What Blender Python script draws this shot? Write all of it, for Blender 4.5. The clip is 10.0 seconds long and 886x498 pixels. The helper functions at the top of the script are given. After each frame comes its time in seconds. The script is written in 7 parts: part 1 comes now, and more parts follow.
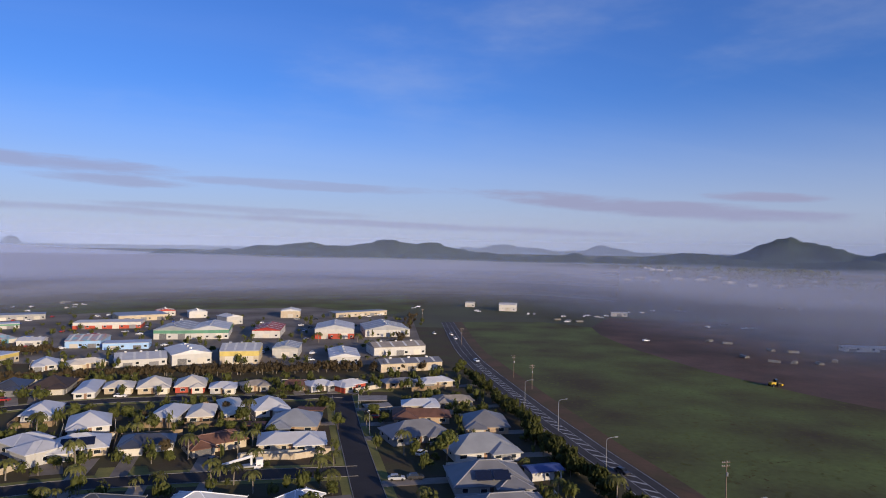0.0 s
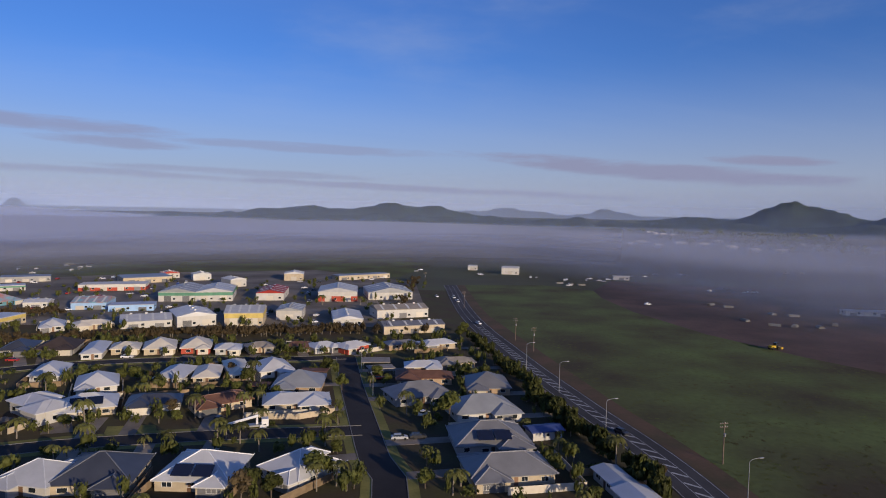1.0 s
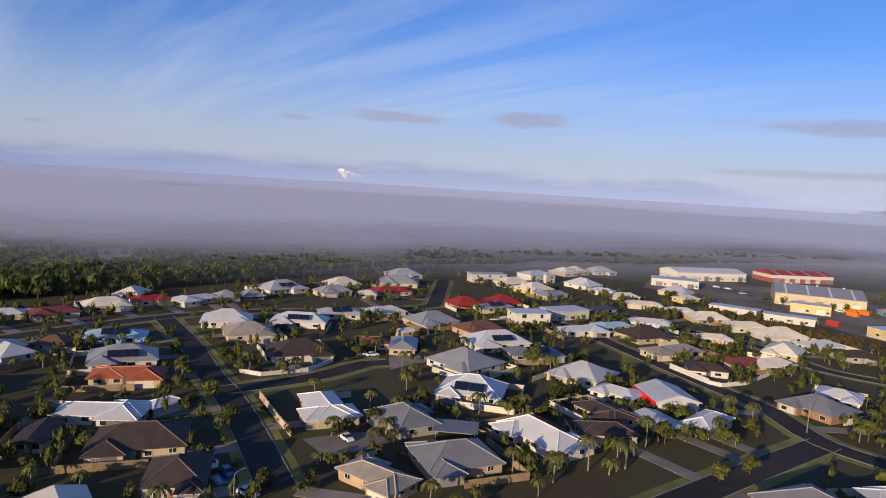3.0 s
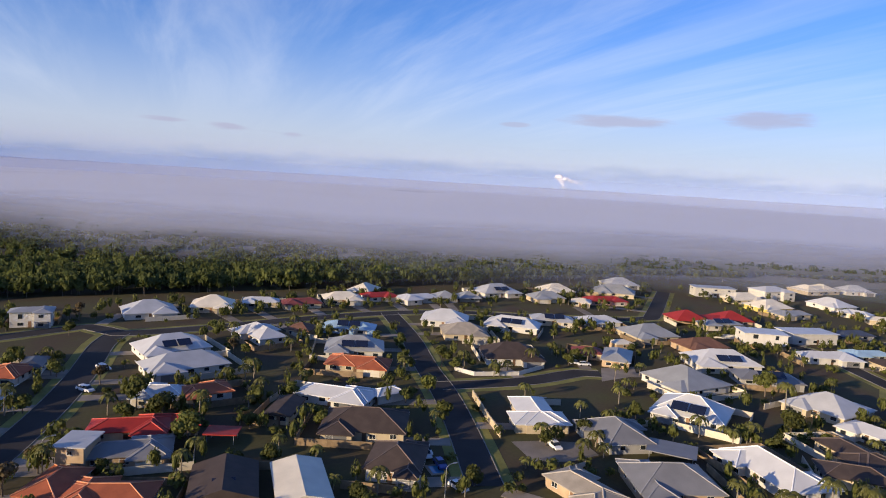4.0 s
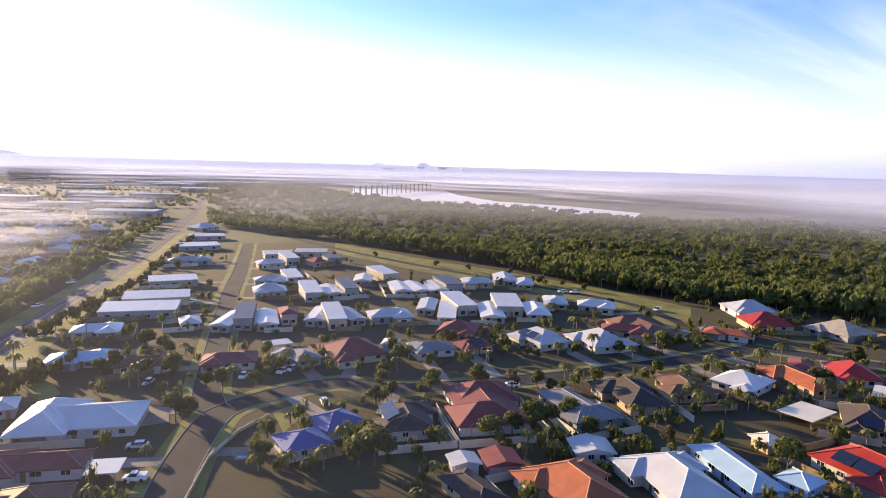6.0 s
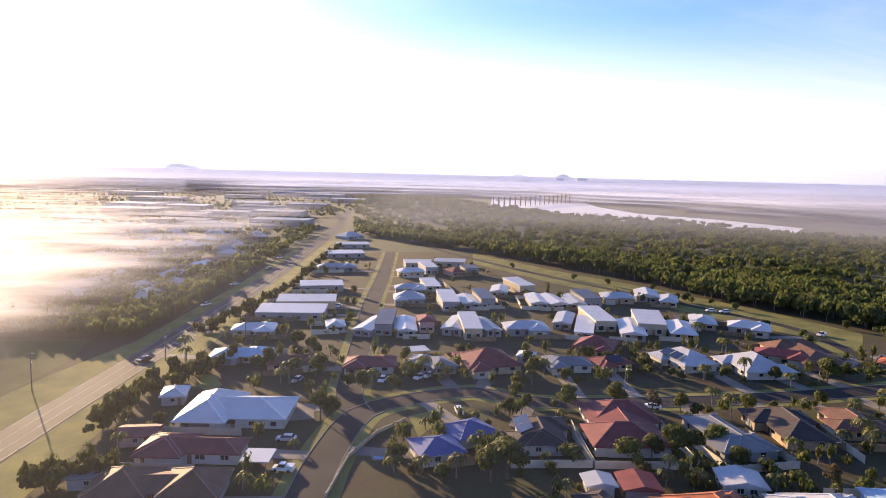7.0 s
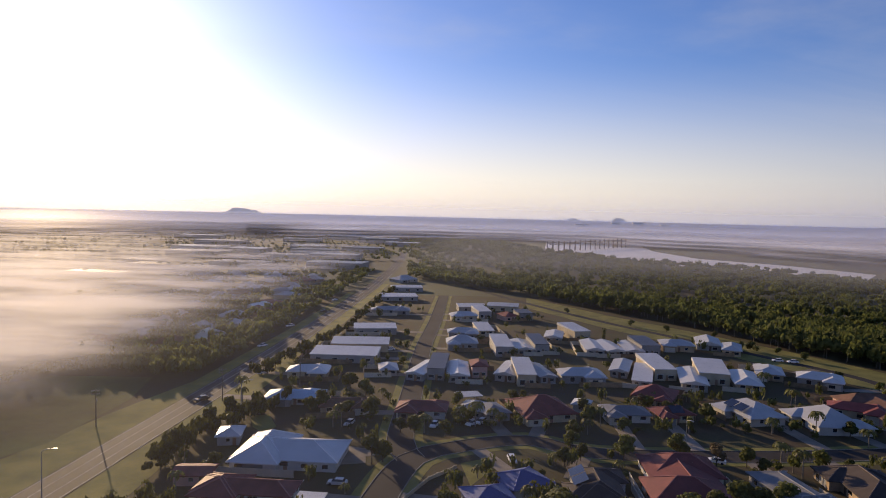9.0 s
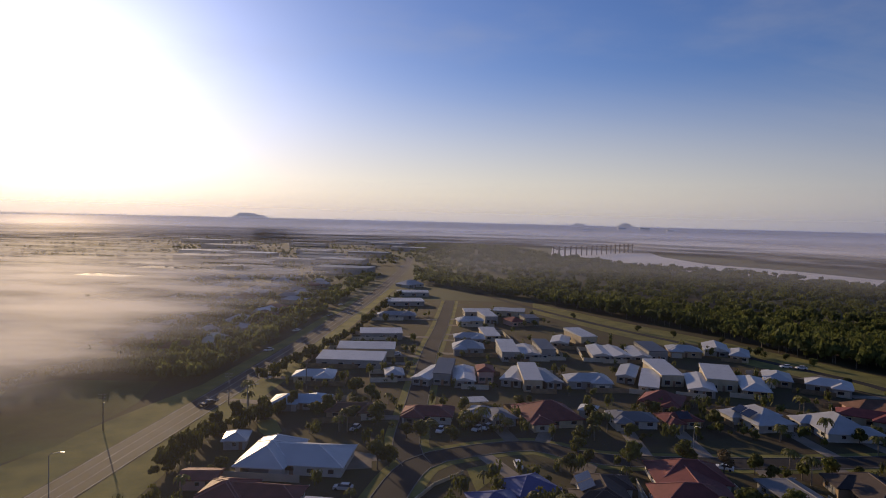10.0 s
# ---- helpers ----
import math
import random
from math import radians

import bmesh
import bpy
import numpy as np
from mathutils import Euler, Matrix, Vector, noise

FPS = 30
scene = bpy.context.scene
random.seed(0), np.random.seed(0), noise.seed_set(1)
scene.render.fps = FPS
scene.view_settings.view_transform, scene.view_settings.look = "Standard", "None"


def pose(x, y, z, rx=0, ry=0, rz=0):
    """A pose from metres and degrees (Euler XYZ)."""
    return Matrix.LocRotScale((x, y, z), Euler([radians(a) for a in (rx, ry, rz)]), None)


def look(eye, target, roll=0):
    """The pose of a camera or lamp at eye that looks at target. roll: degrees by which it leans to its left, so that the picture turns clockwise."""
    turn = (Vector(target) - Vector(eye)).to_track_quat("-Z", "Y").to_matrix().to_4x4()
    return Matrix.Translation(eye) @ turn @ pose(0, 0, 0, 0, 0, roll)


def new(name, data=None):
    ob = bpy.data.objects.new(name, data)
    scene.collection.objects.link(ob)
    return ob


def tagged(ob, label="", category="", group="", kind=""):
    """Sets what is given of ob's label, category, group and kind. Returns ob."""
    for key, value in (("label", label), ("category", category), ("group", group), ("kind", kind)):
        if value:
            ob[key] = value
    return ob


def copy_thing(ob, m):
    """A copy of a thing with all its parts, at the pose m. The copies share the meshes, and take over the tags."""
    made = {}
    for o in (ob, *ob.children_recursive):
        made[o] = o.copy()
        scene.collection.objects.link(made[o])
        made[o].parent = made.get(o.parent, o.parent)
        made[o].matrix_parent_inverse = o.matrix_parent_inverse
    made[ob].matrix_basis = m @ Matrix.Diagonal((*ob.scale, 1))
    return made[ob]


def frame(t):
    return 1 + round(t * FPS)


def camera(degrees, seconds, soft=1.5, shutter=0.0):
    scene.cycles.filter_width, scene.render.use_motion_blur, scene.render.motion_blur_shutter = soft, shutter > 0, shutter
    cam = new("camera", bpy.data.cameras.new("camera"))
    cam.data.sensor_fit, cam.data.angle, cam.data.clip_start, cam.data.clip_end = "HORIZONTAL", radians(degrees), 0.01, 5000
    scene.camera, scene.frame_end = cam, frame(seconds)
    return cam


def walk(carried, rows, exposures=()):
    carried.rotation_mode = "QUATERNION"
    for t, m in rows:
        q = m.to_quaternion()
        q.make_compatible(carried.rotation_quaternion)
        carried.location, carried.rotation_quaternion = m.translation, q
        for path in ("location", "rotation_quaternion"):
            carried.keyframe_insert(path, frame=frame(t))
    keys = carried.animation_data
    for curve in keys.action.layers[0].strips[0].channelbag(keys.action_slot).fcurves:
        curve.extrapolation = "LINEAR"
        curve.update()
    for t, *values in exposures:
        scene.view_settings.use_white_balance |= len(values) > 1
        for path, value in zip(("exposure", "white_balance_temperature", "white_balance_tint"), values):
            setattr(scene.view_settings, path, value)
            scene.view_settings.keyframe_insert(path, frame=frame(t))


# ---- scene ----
cam = camera(68.6, 10.0, soft=1.0)
walk(cam, [
    (0.0, pose(0, 0, 60, 89.77, -0.95, 0.00)),
    (0.5, pose(0, 0, 60, 88.09, -1.04, 0.12)),
    (1.0, pose(0, 0, 60, 86.53, -1.09, 0.25)),
    (1.5, pose(0, 0, 60, 86.50, -1.05, 1.19)),
    (2.0, pose(0, 0, 60, 86.35, -1.43, 14.30)),
    (2.5, pose(0, 0, 60, 85.49, -2.64, 44.05)),
    (2.8, pose(0, 0, 60, 84.79, -3.19, 61.97)),
    (3.0, pose(0, 0, 60, 84.41, -3.47, 70.65)),
    (3.2, pose(0, 0, 60, 84.22, -3.36, 76.37)),
    (4.3, pose(0, 0, 60, 83.76, -3.33, 94.20)),
    (4.5, pose(0, 0, 60, 83.70, -3.20, 98.66)),
    (5.0, pose(0, 0, 60, 83.00, -2.88, 121.53)),
    (5.5, pose(0, 0, 60, 82.54, -1.83, 148.01)),
    (6.0, pose(0, 0, 60, 82.51, -1.61, 168.34)),
    (6.2, pose(0, 0, 60, 82.60, -1.41, 174.09)),
    (7.5, pose(0, 0, 60, 83.34, -1.40, 181.64)),
    (8.0, pose(0, 0, 60, 83.64, -1.41, 184.05)),
    (8.5, pose(0, 0, 60, 85.35, -1.43, 184.76)),
    (9.0, pose(0, 0, 60, 86.95, -1.38, 185.18)),
    (9.5, pose(0, 0, 60, 87.13, -1.43, 185.49)),
    (10.0, pose(0, 0, 60, 87.37, -1.43, 185.73)),
], exposures=[(0,0.05,6500,10),(0.5,-0.12,6500,10),(1.0,-0.22,6550,10),(2.0,-0.14,6650,10),(2.5,-0.04,7050,10),(3.2,0.28,7200,9),(4.5,0.65,7300,7),(5.5,1.10,8000,8),(6.2,1.42,8400,11),(7.5,1.08,8500,14),(8.0,0.82,8500,14),(9.0,0.10,8300,12),(10.0,-0.40,8200,11)])

# ---- world, sun ----
SUN_AZ, SUN_EL = 217.0, 11.0
sun_dir = Vector((-math.sin(radians(SUN_AZ)) * math.cos(radians(SUN_EL)), math.cos(radians(SUN_AZ)) * math.cos(radians(SUN_EL)), math.sin(radians(SUN_EL))))

world = bpy.data.worlds.new("morning_sky")
scene.world = world
world.use_nodes = True
wt = world.node_tree
wt.nodes.clear()


def wnode(kind):
    return wt.nodes.new(kind)


def wrange(lo, hi, top=0.0, bottom=1.0):
    n = wt.nodes.new("ShaderNodeMapRange")
    n.interpolation_type = "SMOOTHSTEP"
    n.inputs["From Min"].default_value, n.inputs["From Max"].default_value = lo, hi
    n.inputs["To Min"].default_value, n.inputs["To Max"].default_value = top, bottom
    return n


def wmix():
    n = wt.nodes.new("ShaderNodeMix")
    n.data_type = "RGBA"
    return n


def wmath(op, a, b=None, c=None):
    n = wnode("ShaderNodeMath")
    n.operation = op
    for i, v in enumerate((a, b, c)):
        if v is None:
            continue
        if isinstance(v, (int, float)):
            n.inputs[i].default_value = v
        else:
            wt.links.new(v, n.inputs[i])
    return n.outputs[0]


sky = wnode("ShaderNodeTexSky")
sky.sky_type = "NISHITA"
sky.sun_disc = False
sky.sun_elevation = radians(SUN_EL)
sky.sun_rotation = radians(360 - SUN_AZ)
sky.altitude = 60
sky.air_density = 1.0
sky.dust_density = 1.0
sky.ozone_density = 6.0
wcoord = wnode("ShaderNodeTexCoord")
wsep = wnode("ShaderNodeSeparateXYZ")
wt.links.new(wcoord.outputs["Generated"], wsep.inputs[0])


def cloud_layer(scale, stretch, lo, hi, low_edge, high_edge, seed):
    """A streaky cloud cover as a factor, kept between two elevations."""
    mp = wnode("ShaderNodeMapping")
    mp.inputs["Scale"].default_value = (scale, scale, scale * stretch)
    mp.inputs["Location"].default_value = (seed, seed * 0.7, 0)
    wt.links.new(wcoord.outputs["Generated"], mp.inputs[0])
    nz = wnode("ShaderNodeTexNoise")
    nz.inputs["Detail"].default_value = 6
    nz.inputs["Roughness"].default_value = 0.55
    nz.inputs["Scale"].default_value = 1.0
    wt.links.new(mp.outputs[0], nz.inputs["Vector"])
    rp = wrange(lo, hi)
    wt.links.new(nz.outputs["Fac"], rp.inputs["Value"])
    up = wrange(*low_edge)
    wt.links.new(wsep.outputs["Z"], up.inputs["Value"])
    dn = wrange(*high_edge, 1.0, 0.0)
    wt.links.new(wsep.outputs["Z"], dn.inputs["Value"])
    return wmath("MULTIPLY", wmath("MULTIPLY", rp.outputs[0], up.outputs[0]), dn.outputs[0])


veil = cloud_layer(2.2, 3.0, 0.48, 0.80, (0.05, 0.30), (0.6, 0.9), 8.4)
# fine streaks of high cloud, drawn out along one wind direction on a level sheet
lift = wmath("ADD", wmath("MAXIMUM", wsep.outputs["Z"], 0.0), 0.10)
wcomb = wnode("ShaderNodeCombineXYZ")
wt.links.new(wmath("DIVIDE", wsep.outputs["X"], lift), wcomb.inputs[0])
wt.links.new(wmath("DIVIDE", wsep.outputs["Y"], lift), wcomb.inputs[1])
cmap = wnode("ShaderNodeMapping")
cmap.vector_type = "TEXTURE"
cmap.inputs["Rotation"].default_value = (0, 0, radians(22))
cmap.inputs["Scale"].default_value = (3.4, 0.52, 1.0)
wt.links.new(wcomb.outputs[0], cmap.inputs[0])
cnoise = wnode("ShaderNodeTexNoise")
cnoise.inputs["Scale"].default_value, cnoise.inputs["Detail"].default_value, cnoise.inputs["Roughness"].default_value = 1.0, 7, 0.60
cnoise.inputs["Distortion"].default_value = 0.5
wt.links.new(cmap.outputs[0], cnoise.inputs["Vector"])
cr = wrange(0.36, 0.78)
wt.links.new(cnoise.outputs["Fac"], cr.inputs["Value"])
cside = wrange(0.45, 0.9)
wt.links.new(wmath("ADD", wmath("MULTIPLY", wsep.outputs["X"], -math.sin(radians(100))), wmath("MULTIPLY", wsep.outputs["Y"], math.cos(radians(100)))), cside.inputs["Value"])
clow = wrange(0.03, 0.14)
wt.links.new(wsep.outputs["Z"], clow.inputs["Value"])
cirrus = wmath("MULTIPLY", wmath("MULTIPLY", cr.outputs[0], wmath("MULTIPLY_ADD", cside.outputs[0], 0.80, 0.10)), clow.outputs[0])
# long thin cloud banks: turn, height, half width, half height (degrees) and fall to the right
frayed = wnode("ShaderNodeTexNoise")
frayed.inputs["Scale"].default_value, frayed.inputs["Detail"].default_value, frayed.inputs["Roughness"].default_value = 1.0, 6, 0.62
fmap = wnode("ShaderNodeMapping")
fmap.inputs["Scale"].default_value = (9.0, 9.0, 70.0)
wt.links.new(wcoord.outputs["Generated"], fmap.inputs[0])
wt.links.new(fmap.outputs[0], frayed.inputs["Vector"])


def cloud_bank(az, el, wide, high, fall=0.0, dense=1.0):
    a = radians(az)
    u = wmath("ADD", wmath("MULTIPLY", wsep.outputs["X"], math.cos(a)), wmath("MULTIPLY", wsep.outputs["Y"], math.sin(a)))
    f = wmath("ADD", wmath("MULTIPLY", wsep.outputs["X"], -math.sin(a)), wmath("MULTIPLY", wsep.outputs["Y"], math.cos(a)))
    v = wmath("SUBTRACT", wmath("SUBTRACT", wsep.outputs["Z"], math.sin(radians(el))), wmath("MULTIPLY", u, -fall))
    su, sv = wmath("DIVIDE", u, math.sin(radians(wide))), wmath("DIVIDE", v, math.sin(radians(high)))
    r2 = wmath("ADD", wmath("MULTIPLY", su, su), wmath("MULTIPLY", sv, sv))
    edge = wrange(0.15, 1.25, 1.0, 0.0)
    wt.links.new(wmath("ADD", r2, wmath("MULTIPLY_ADD", frayed.outputs["Fac"], 2.6, -1.3)), edge.inputs["Value"])
    ahead = wrange(0.2, 0.4, 0.0, dense)
    wt.links.new(f, ahead.inputs["Value"])
    return wmath("MULTIPLY", edge.outputs[0], ahead.outputs[0])


streaks = None
for bank in ((343, 3.6, 15.5, 0.80, 0.076), (333.8, 4.3, 4.5, 0.45, 0.05), (34, 5.9, 13, 0.75, 0.02, 0.75), (27, 4.8, 6.5, 0.5, 0.03, 0.7), (12, 5.0, 13, 0.45, 0.02, 0.55), (25, 2.4, 10, 0.32, 0.03, 0.6), (2, 1.75, 20, 0.33, 0.03, 0.8), (75, 5.6, 5, 0.55, 0.0, 0.8), (63.9, 6.0, 3.4, 0.75, 0.0, 0.8), (38.4, 2.5, 11, 0.36, 0.0, 0.6), (17, 2.8, 12, 0.34, 0.02, 0.5), (112.6, 3.5, 2.0, 0.24, 0.0, 0.8), (107.8, 3.3, 1.7, 0.3, 0.05, 0.8), (102.6, 3.0, 0.9, 0.2, 0.0, 0.7), (83.5, 5.0, 1.4, 0.25, 0.0, 0.6)):
    one = cloud_bank(*bank)
    streaks = one if streaks is None else wmath("MAXIMUM", streaks, one)
# the blue-grey bank of far haze and cloud lying on the horizon beyond the mist
far_bank = cloud_bank(78, -0.2, 52, 1.9, 0.0, 0.9)
# moist air: deeper blue overhead, paler towards the horizon
tint = wmix()
tint.blend_type = "MULTIPLY"
tint.inputs[0].default_value = 1.0
wt.links.new(sky.outputs[0], tint.inputs[6])
tint.inputs[7].default_value = (1.08, 1.08, 1.46, 1)
low = wrange(-0.02, 0.24, 1.0, 0.0)
wt.links.new(wsep.outputs["Z"], low.inputs["Value"])
haze = wmix()
toward = wrange(0.1, 0.95)
wt.links.new(wmath("ADD", wmath("MULTIPLY", wsep.outputs["X"], sun_dir.x), wmath("MULTIPLY", wsep.outputs["Y"], sun_dir.y)), toward.inputs["Value"])
warm = wmix()
wt.links.new(toward.outputs[0], warm.inputs[0])
warm.inputs[6].default_value, warm.inputs[7].default_value = (4.3, 4.6, 6.0, 1), (9.5, 9.2, 8.6, 1)
wt.links.new(wmath("MULTIPLY", low.outputs[0], 0.70), haze.inputs[0])
wt.links.new(tint.outputs[2], haze.inputs[6])
wt.links.new(warm.outputs[2], haze.inputs[7])
mix1 = wmix()
wt.links.new(wmath("MULTIPLY", veil, 0.30), mix1.inputs[0])
wt.links.new(haze.outputs[2], mix1.inputs[6])
mix1.inputs[7].default_value = (4.6, 4.9, 5.6, 1)
mix3 = wmix()
wt.links.new(wmath("MULTIPLY", cirrus, 0.26), mix3.inputs[0])
wt.links.new(mix1.outputs[2], mix3.inputs[6])
mix3.inputs[7].default_value = (6.2, 6.5, 7.2, 1)
mix4 = wmix()
wt.links.new(wmath("MULTIPLY", far_bank, 1.0), mix4.inputs[0])
wt.links.new(mix3.outputs[2], mix4.inputs[6])
mix4.inputs[7].default_value = (1.7, 2.3, 3.9, 1)
mix2 = wmix()
wt.links.new(wmath("MULTIPLY", streaks, 0.85), mix2.inputs[0])
wt.links.new(mix4.outputs[2], mix2.inputs[6])
mix2.inputs[7].default_value = (2.6, 2.7, 4.1, 1)
wbg = wnode("ShaderNodeBackground")
wbg.inputs["Strength"].default_value = 0.120
wt.links.new(mix2.outputs[2], wbg.inputs["Color"])
wout = wnode("ShaderNodeOutputWorld")
wt.links.new(wbg.outputs[0], wout.inputs[0])

sun_data = bpy.data.lights.new("sun", "SUN")
sun_data.energy, sun_data.angle, sun_data.color = 5.0, radians(0.5), (1.0, 0.80, 0.57)
sun = new("sun", sun_data)
sun.matrix_world = look(sun_dir * 200, (0, 0, 0))


# ---- materials ----
def mat(name, base, rough=0.7, metal=0.0, var=0.25, scale=0.6, fine=12.0, bump=0.15, rand=0.0, second=None, coords="Object", spec=0.3, thin=0.0):
    """A surface with variation at two scales, and a fine relief."""
    m = bpy.data.materials.new(name)
    m.use_nodes = True
    t = m.node_tree
    b = t.nodes["Principled BSDF"]
    b.inputs["Roughness"].default_value, b.inputs["Metallic"].default_value = rough, metal
    b.inputs["Specular IOR Level"].default_value = spec
    co = t.nodes.new("ShaderNodeTexCoord")
    n1, n2 = t.nodes.new("ShaderNodeTexNoise"), t.nodes.new("ShaderNodeTexNoise")
    n1.inputs["Scale"].default_value, n2.inputs["Scale"].default_value = scale, fine
    n1.inputs["Detail"].default_value, n2.inputs["Detail"].default_value = 5, 3
    for n in (n1, n2):
        t.links.new(co.outputs[coords], n.inputs["Vector"])
    mx = t.nodes.new("ShaderNodeMix")
    mx.data_type = "RGBA"
    dark = second or tuple(c * (1 - var) for c in base)
    mx.inputs[6].default_value, mx.inputs[7].default_value = (*dark, 1), (*[min(1, c * (1 + var * 0.4)) for c in base], 1)
    rg = t.nodes.new("ShaderNodeMapRange")
    rg.inputs["From Min"].default_value, rg.inputs["From Max"].default_value = 0.32, 0.68
    t.links.new(n1.outputs["Fac"], rg.inputs["Value"])
    t.links.new(rg.outputs[0], mx.inputs[0])
    hs = t.nodes.new("ShaderNodeHueSaturation")
    t.links.new(mx.outputs[2], hs.inputs["Color"])
    v = t.nodes.new("ShaderNodeMapRange")
    v.inputs["To Min"].default_value, v.inputs["To Max"].default_value = 1 - var * 0.5, 1 + var * 0.35
    t.links.new(n2.outputs["Fac"], v.inputs["Value"])
    last = v.outputs[0]
    if rand:
        oi = t.nodes.new("ShaderNodeObjectInfo")
        r = t.nodes.new("ShaderNodeMapRange")
        r.inputs["To Min"].default_value, r.inputs["To Max"].default_value = 1 - rand, 1 + rand
        t.links.new(oi.outputs["Random"], r.inputs["Value"])
        mu = t.nodes.new("ShaderNodeMath")
        mu.operation = "MULTIPLY"
        t.links.new(last, mu.inputs[0])
        t.links.new(r.outputs[0], mu.inputs[1])
        last = mu.outputs[0]
    t.links.new(last, hs.inputs["Value"])
    t.links.new(hs.outputs[0], b.inputs["Base Color"])
    if thin:
        tl = t.nodes.new("ShaderNodeBsdfTranslucent")
        t.links.new(hs.outputs[0], tl.inputs["Color"])
        ms = t.nodes.new("ShaderNodeMixShader")
        ms.inputs[0].default_value = thin
        t.links.new(b.outputs[0], ms.inputs[1])
        t.links.new(tl.outputs[0], ms.inputs[2])
        t.links.new(ms.outputs[0], t.nodes["Material Output"].inputs["Surface"])
    if bump:
        bp = t.nodes.new("ShaderNodeBump")
        bp.inputs["Strength"].default_value, bp.inputs["Distance"].default_value = bump, 0.05
        t.links.new(n2.outputs["Fac"], bp.inputs["Height"])
        t.links.new(bp.outputs[0], b.inputs["Normal"])
    return m


ROOF = {
    "w": mat("white_metal_roof", (0.53, 0.53, 0.525), 0.42, 0, 0.10, 0.25, 3, 0.05, 0.05, spec=0.55),
    "c": mat("cream_metal_roof", (0.66, 0.60, 0.48), 0.5, 0, 0.12, 0.25, 3, 0.05, 0.06, spec=0.55),
    "lg": mat("light_grey_metal_roof", (0.42, 0.425, 0.43), 0.42, 0, 0.12, 0.25, 3, 0.05, 0.06, spec=0.55),
    "g": mat("grey_metal_roof", (0.27, 0.28, 0.29), 0.45, 0, 0.14, 0.25, 3, 0.05, 0.08, spec=0.55),
    "dg": mat("dark_grey_metal_roof", (0.17, 0.17, 0.175), 0.5, 0, 0.15, 0.25, 3, 0.05, 0.08, spec=0.55),
    "n": mat("charcoal_metal_roof", (0.055, 0.06, 0.075), 0.45, 0, 0.18, 0.25, 3, 0.05, 0.08, spec=0.55),
    "b": mat("blue_metal_roof", (0.05, 0.075, 0.22), 0.45, 0, 0.15, 0.25, 3, 0.05, 0.06, spec=0.55),
    "lb": mat("pale_blue_metal_roof", (0.30, 0.44, 0.54), 0.45, 0, 0.12, 0.25, 3, 0.05, 0.06, spec=0.55),
    "t": mat("teal_weathered_roof", (0.17, 0.38, 0.45), 0.6, 0, 0.35, 0.25, 3, 0.05, 0, (0.45, 0.22, 0.20)),
    "tan": mat("tan_tile_roof", (0.30, 0.265, 0.22), 0.75, 0, 0.2, 0.4, 3, 0.3, 0.08),
    "br": mat("brown_tile_roof", (0.17, 0.085, 0.055), 0.75, 0, 0.25, 0.4, 3, 0.3, 0.08),
    "db": mat("dark_brown_tile_roof", (0.060, 0.044, 0.038), 0.75, 0, 0.25, 0.4, 3, 0.3, 0.08),
    "m": mat("maroon_tile_roof", (0.21, 0.055, 0.050), 0.7, 0, 0.22, 0.4, 3, 0.3, 0.08),
    "r": mat("red_roof", (0.32, 0.028, 0.020), 0.55, 0, 0.18, 0.3, 3, 0.15, 0.06),
    "o": mat("terracotta_tile_roof", (0.38, 0.105, 0.048), 0.75, 0, 0.22, 0.4, 3, 0.3, 0.08),
}
CAP = {k: mat(k + "_ridge_cap", c, 0.7, 0, 0.1, 1, 6, 0.1) for k, c in {"tan": (0.42, 0.38, 0.33), "br": (0.26, 0.15, 0.11), "db": (0.13, 0.10, 0.09), "m": (0.33, 0.13, 0.12), "r": (0.5, 0.09, 0.07), "o": (0.55, 0.24, 0.13), "w": (0.80, 0.80, 0.80), "c": (0.72, 0.67, 0.56), "lg": (0.60, 0.61, 0.62), "g": (0.40, 0.41, 0.42), "dg": (0.28, 0.28, 0.29), "n": (0.14, 0.15, 0.17), "b": (0.14, 0.17, 0.36), "lb": (0.45, 0.56, 0.64)}.items()}
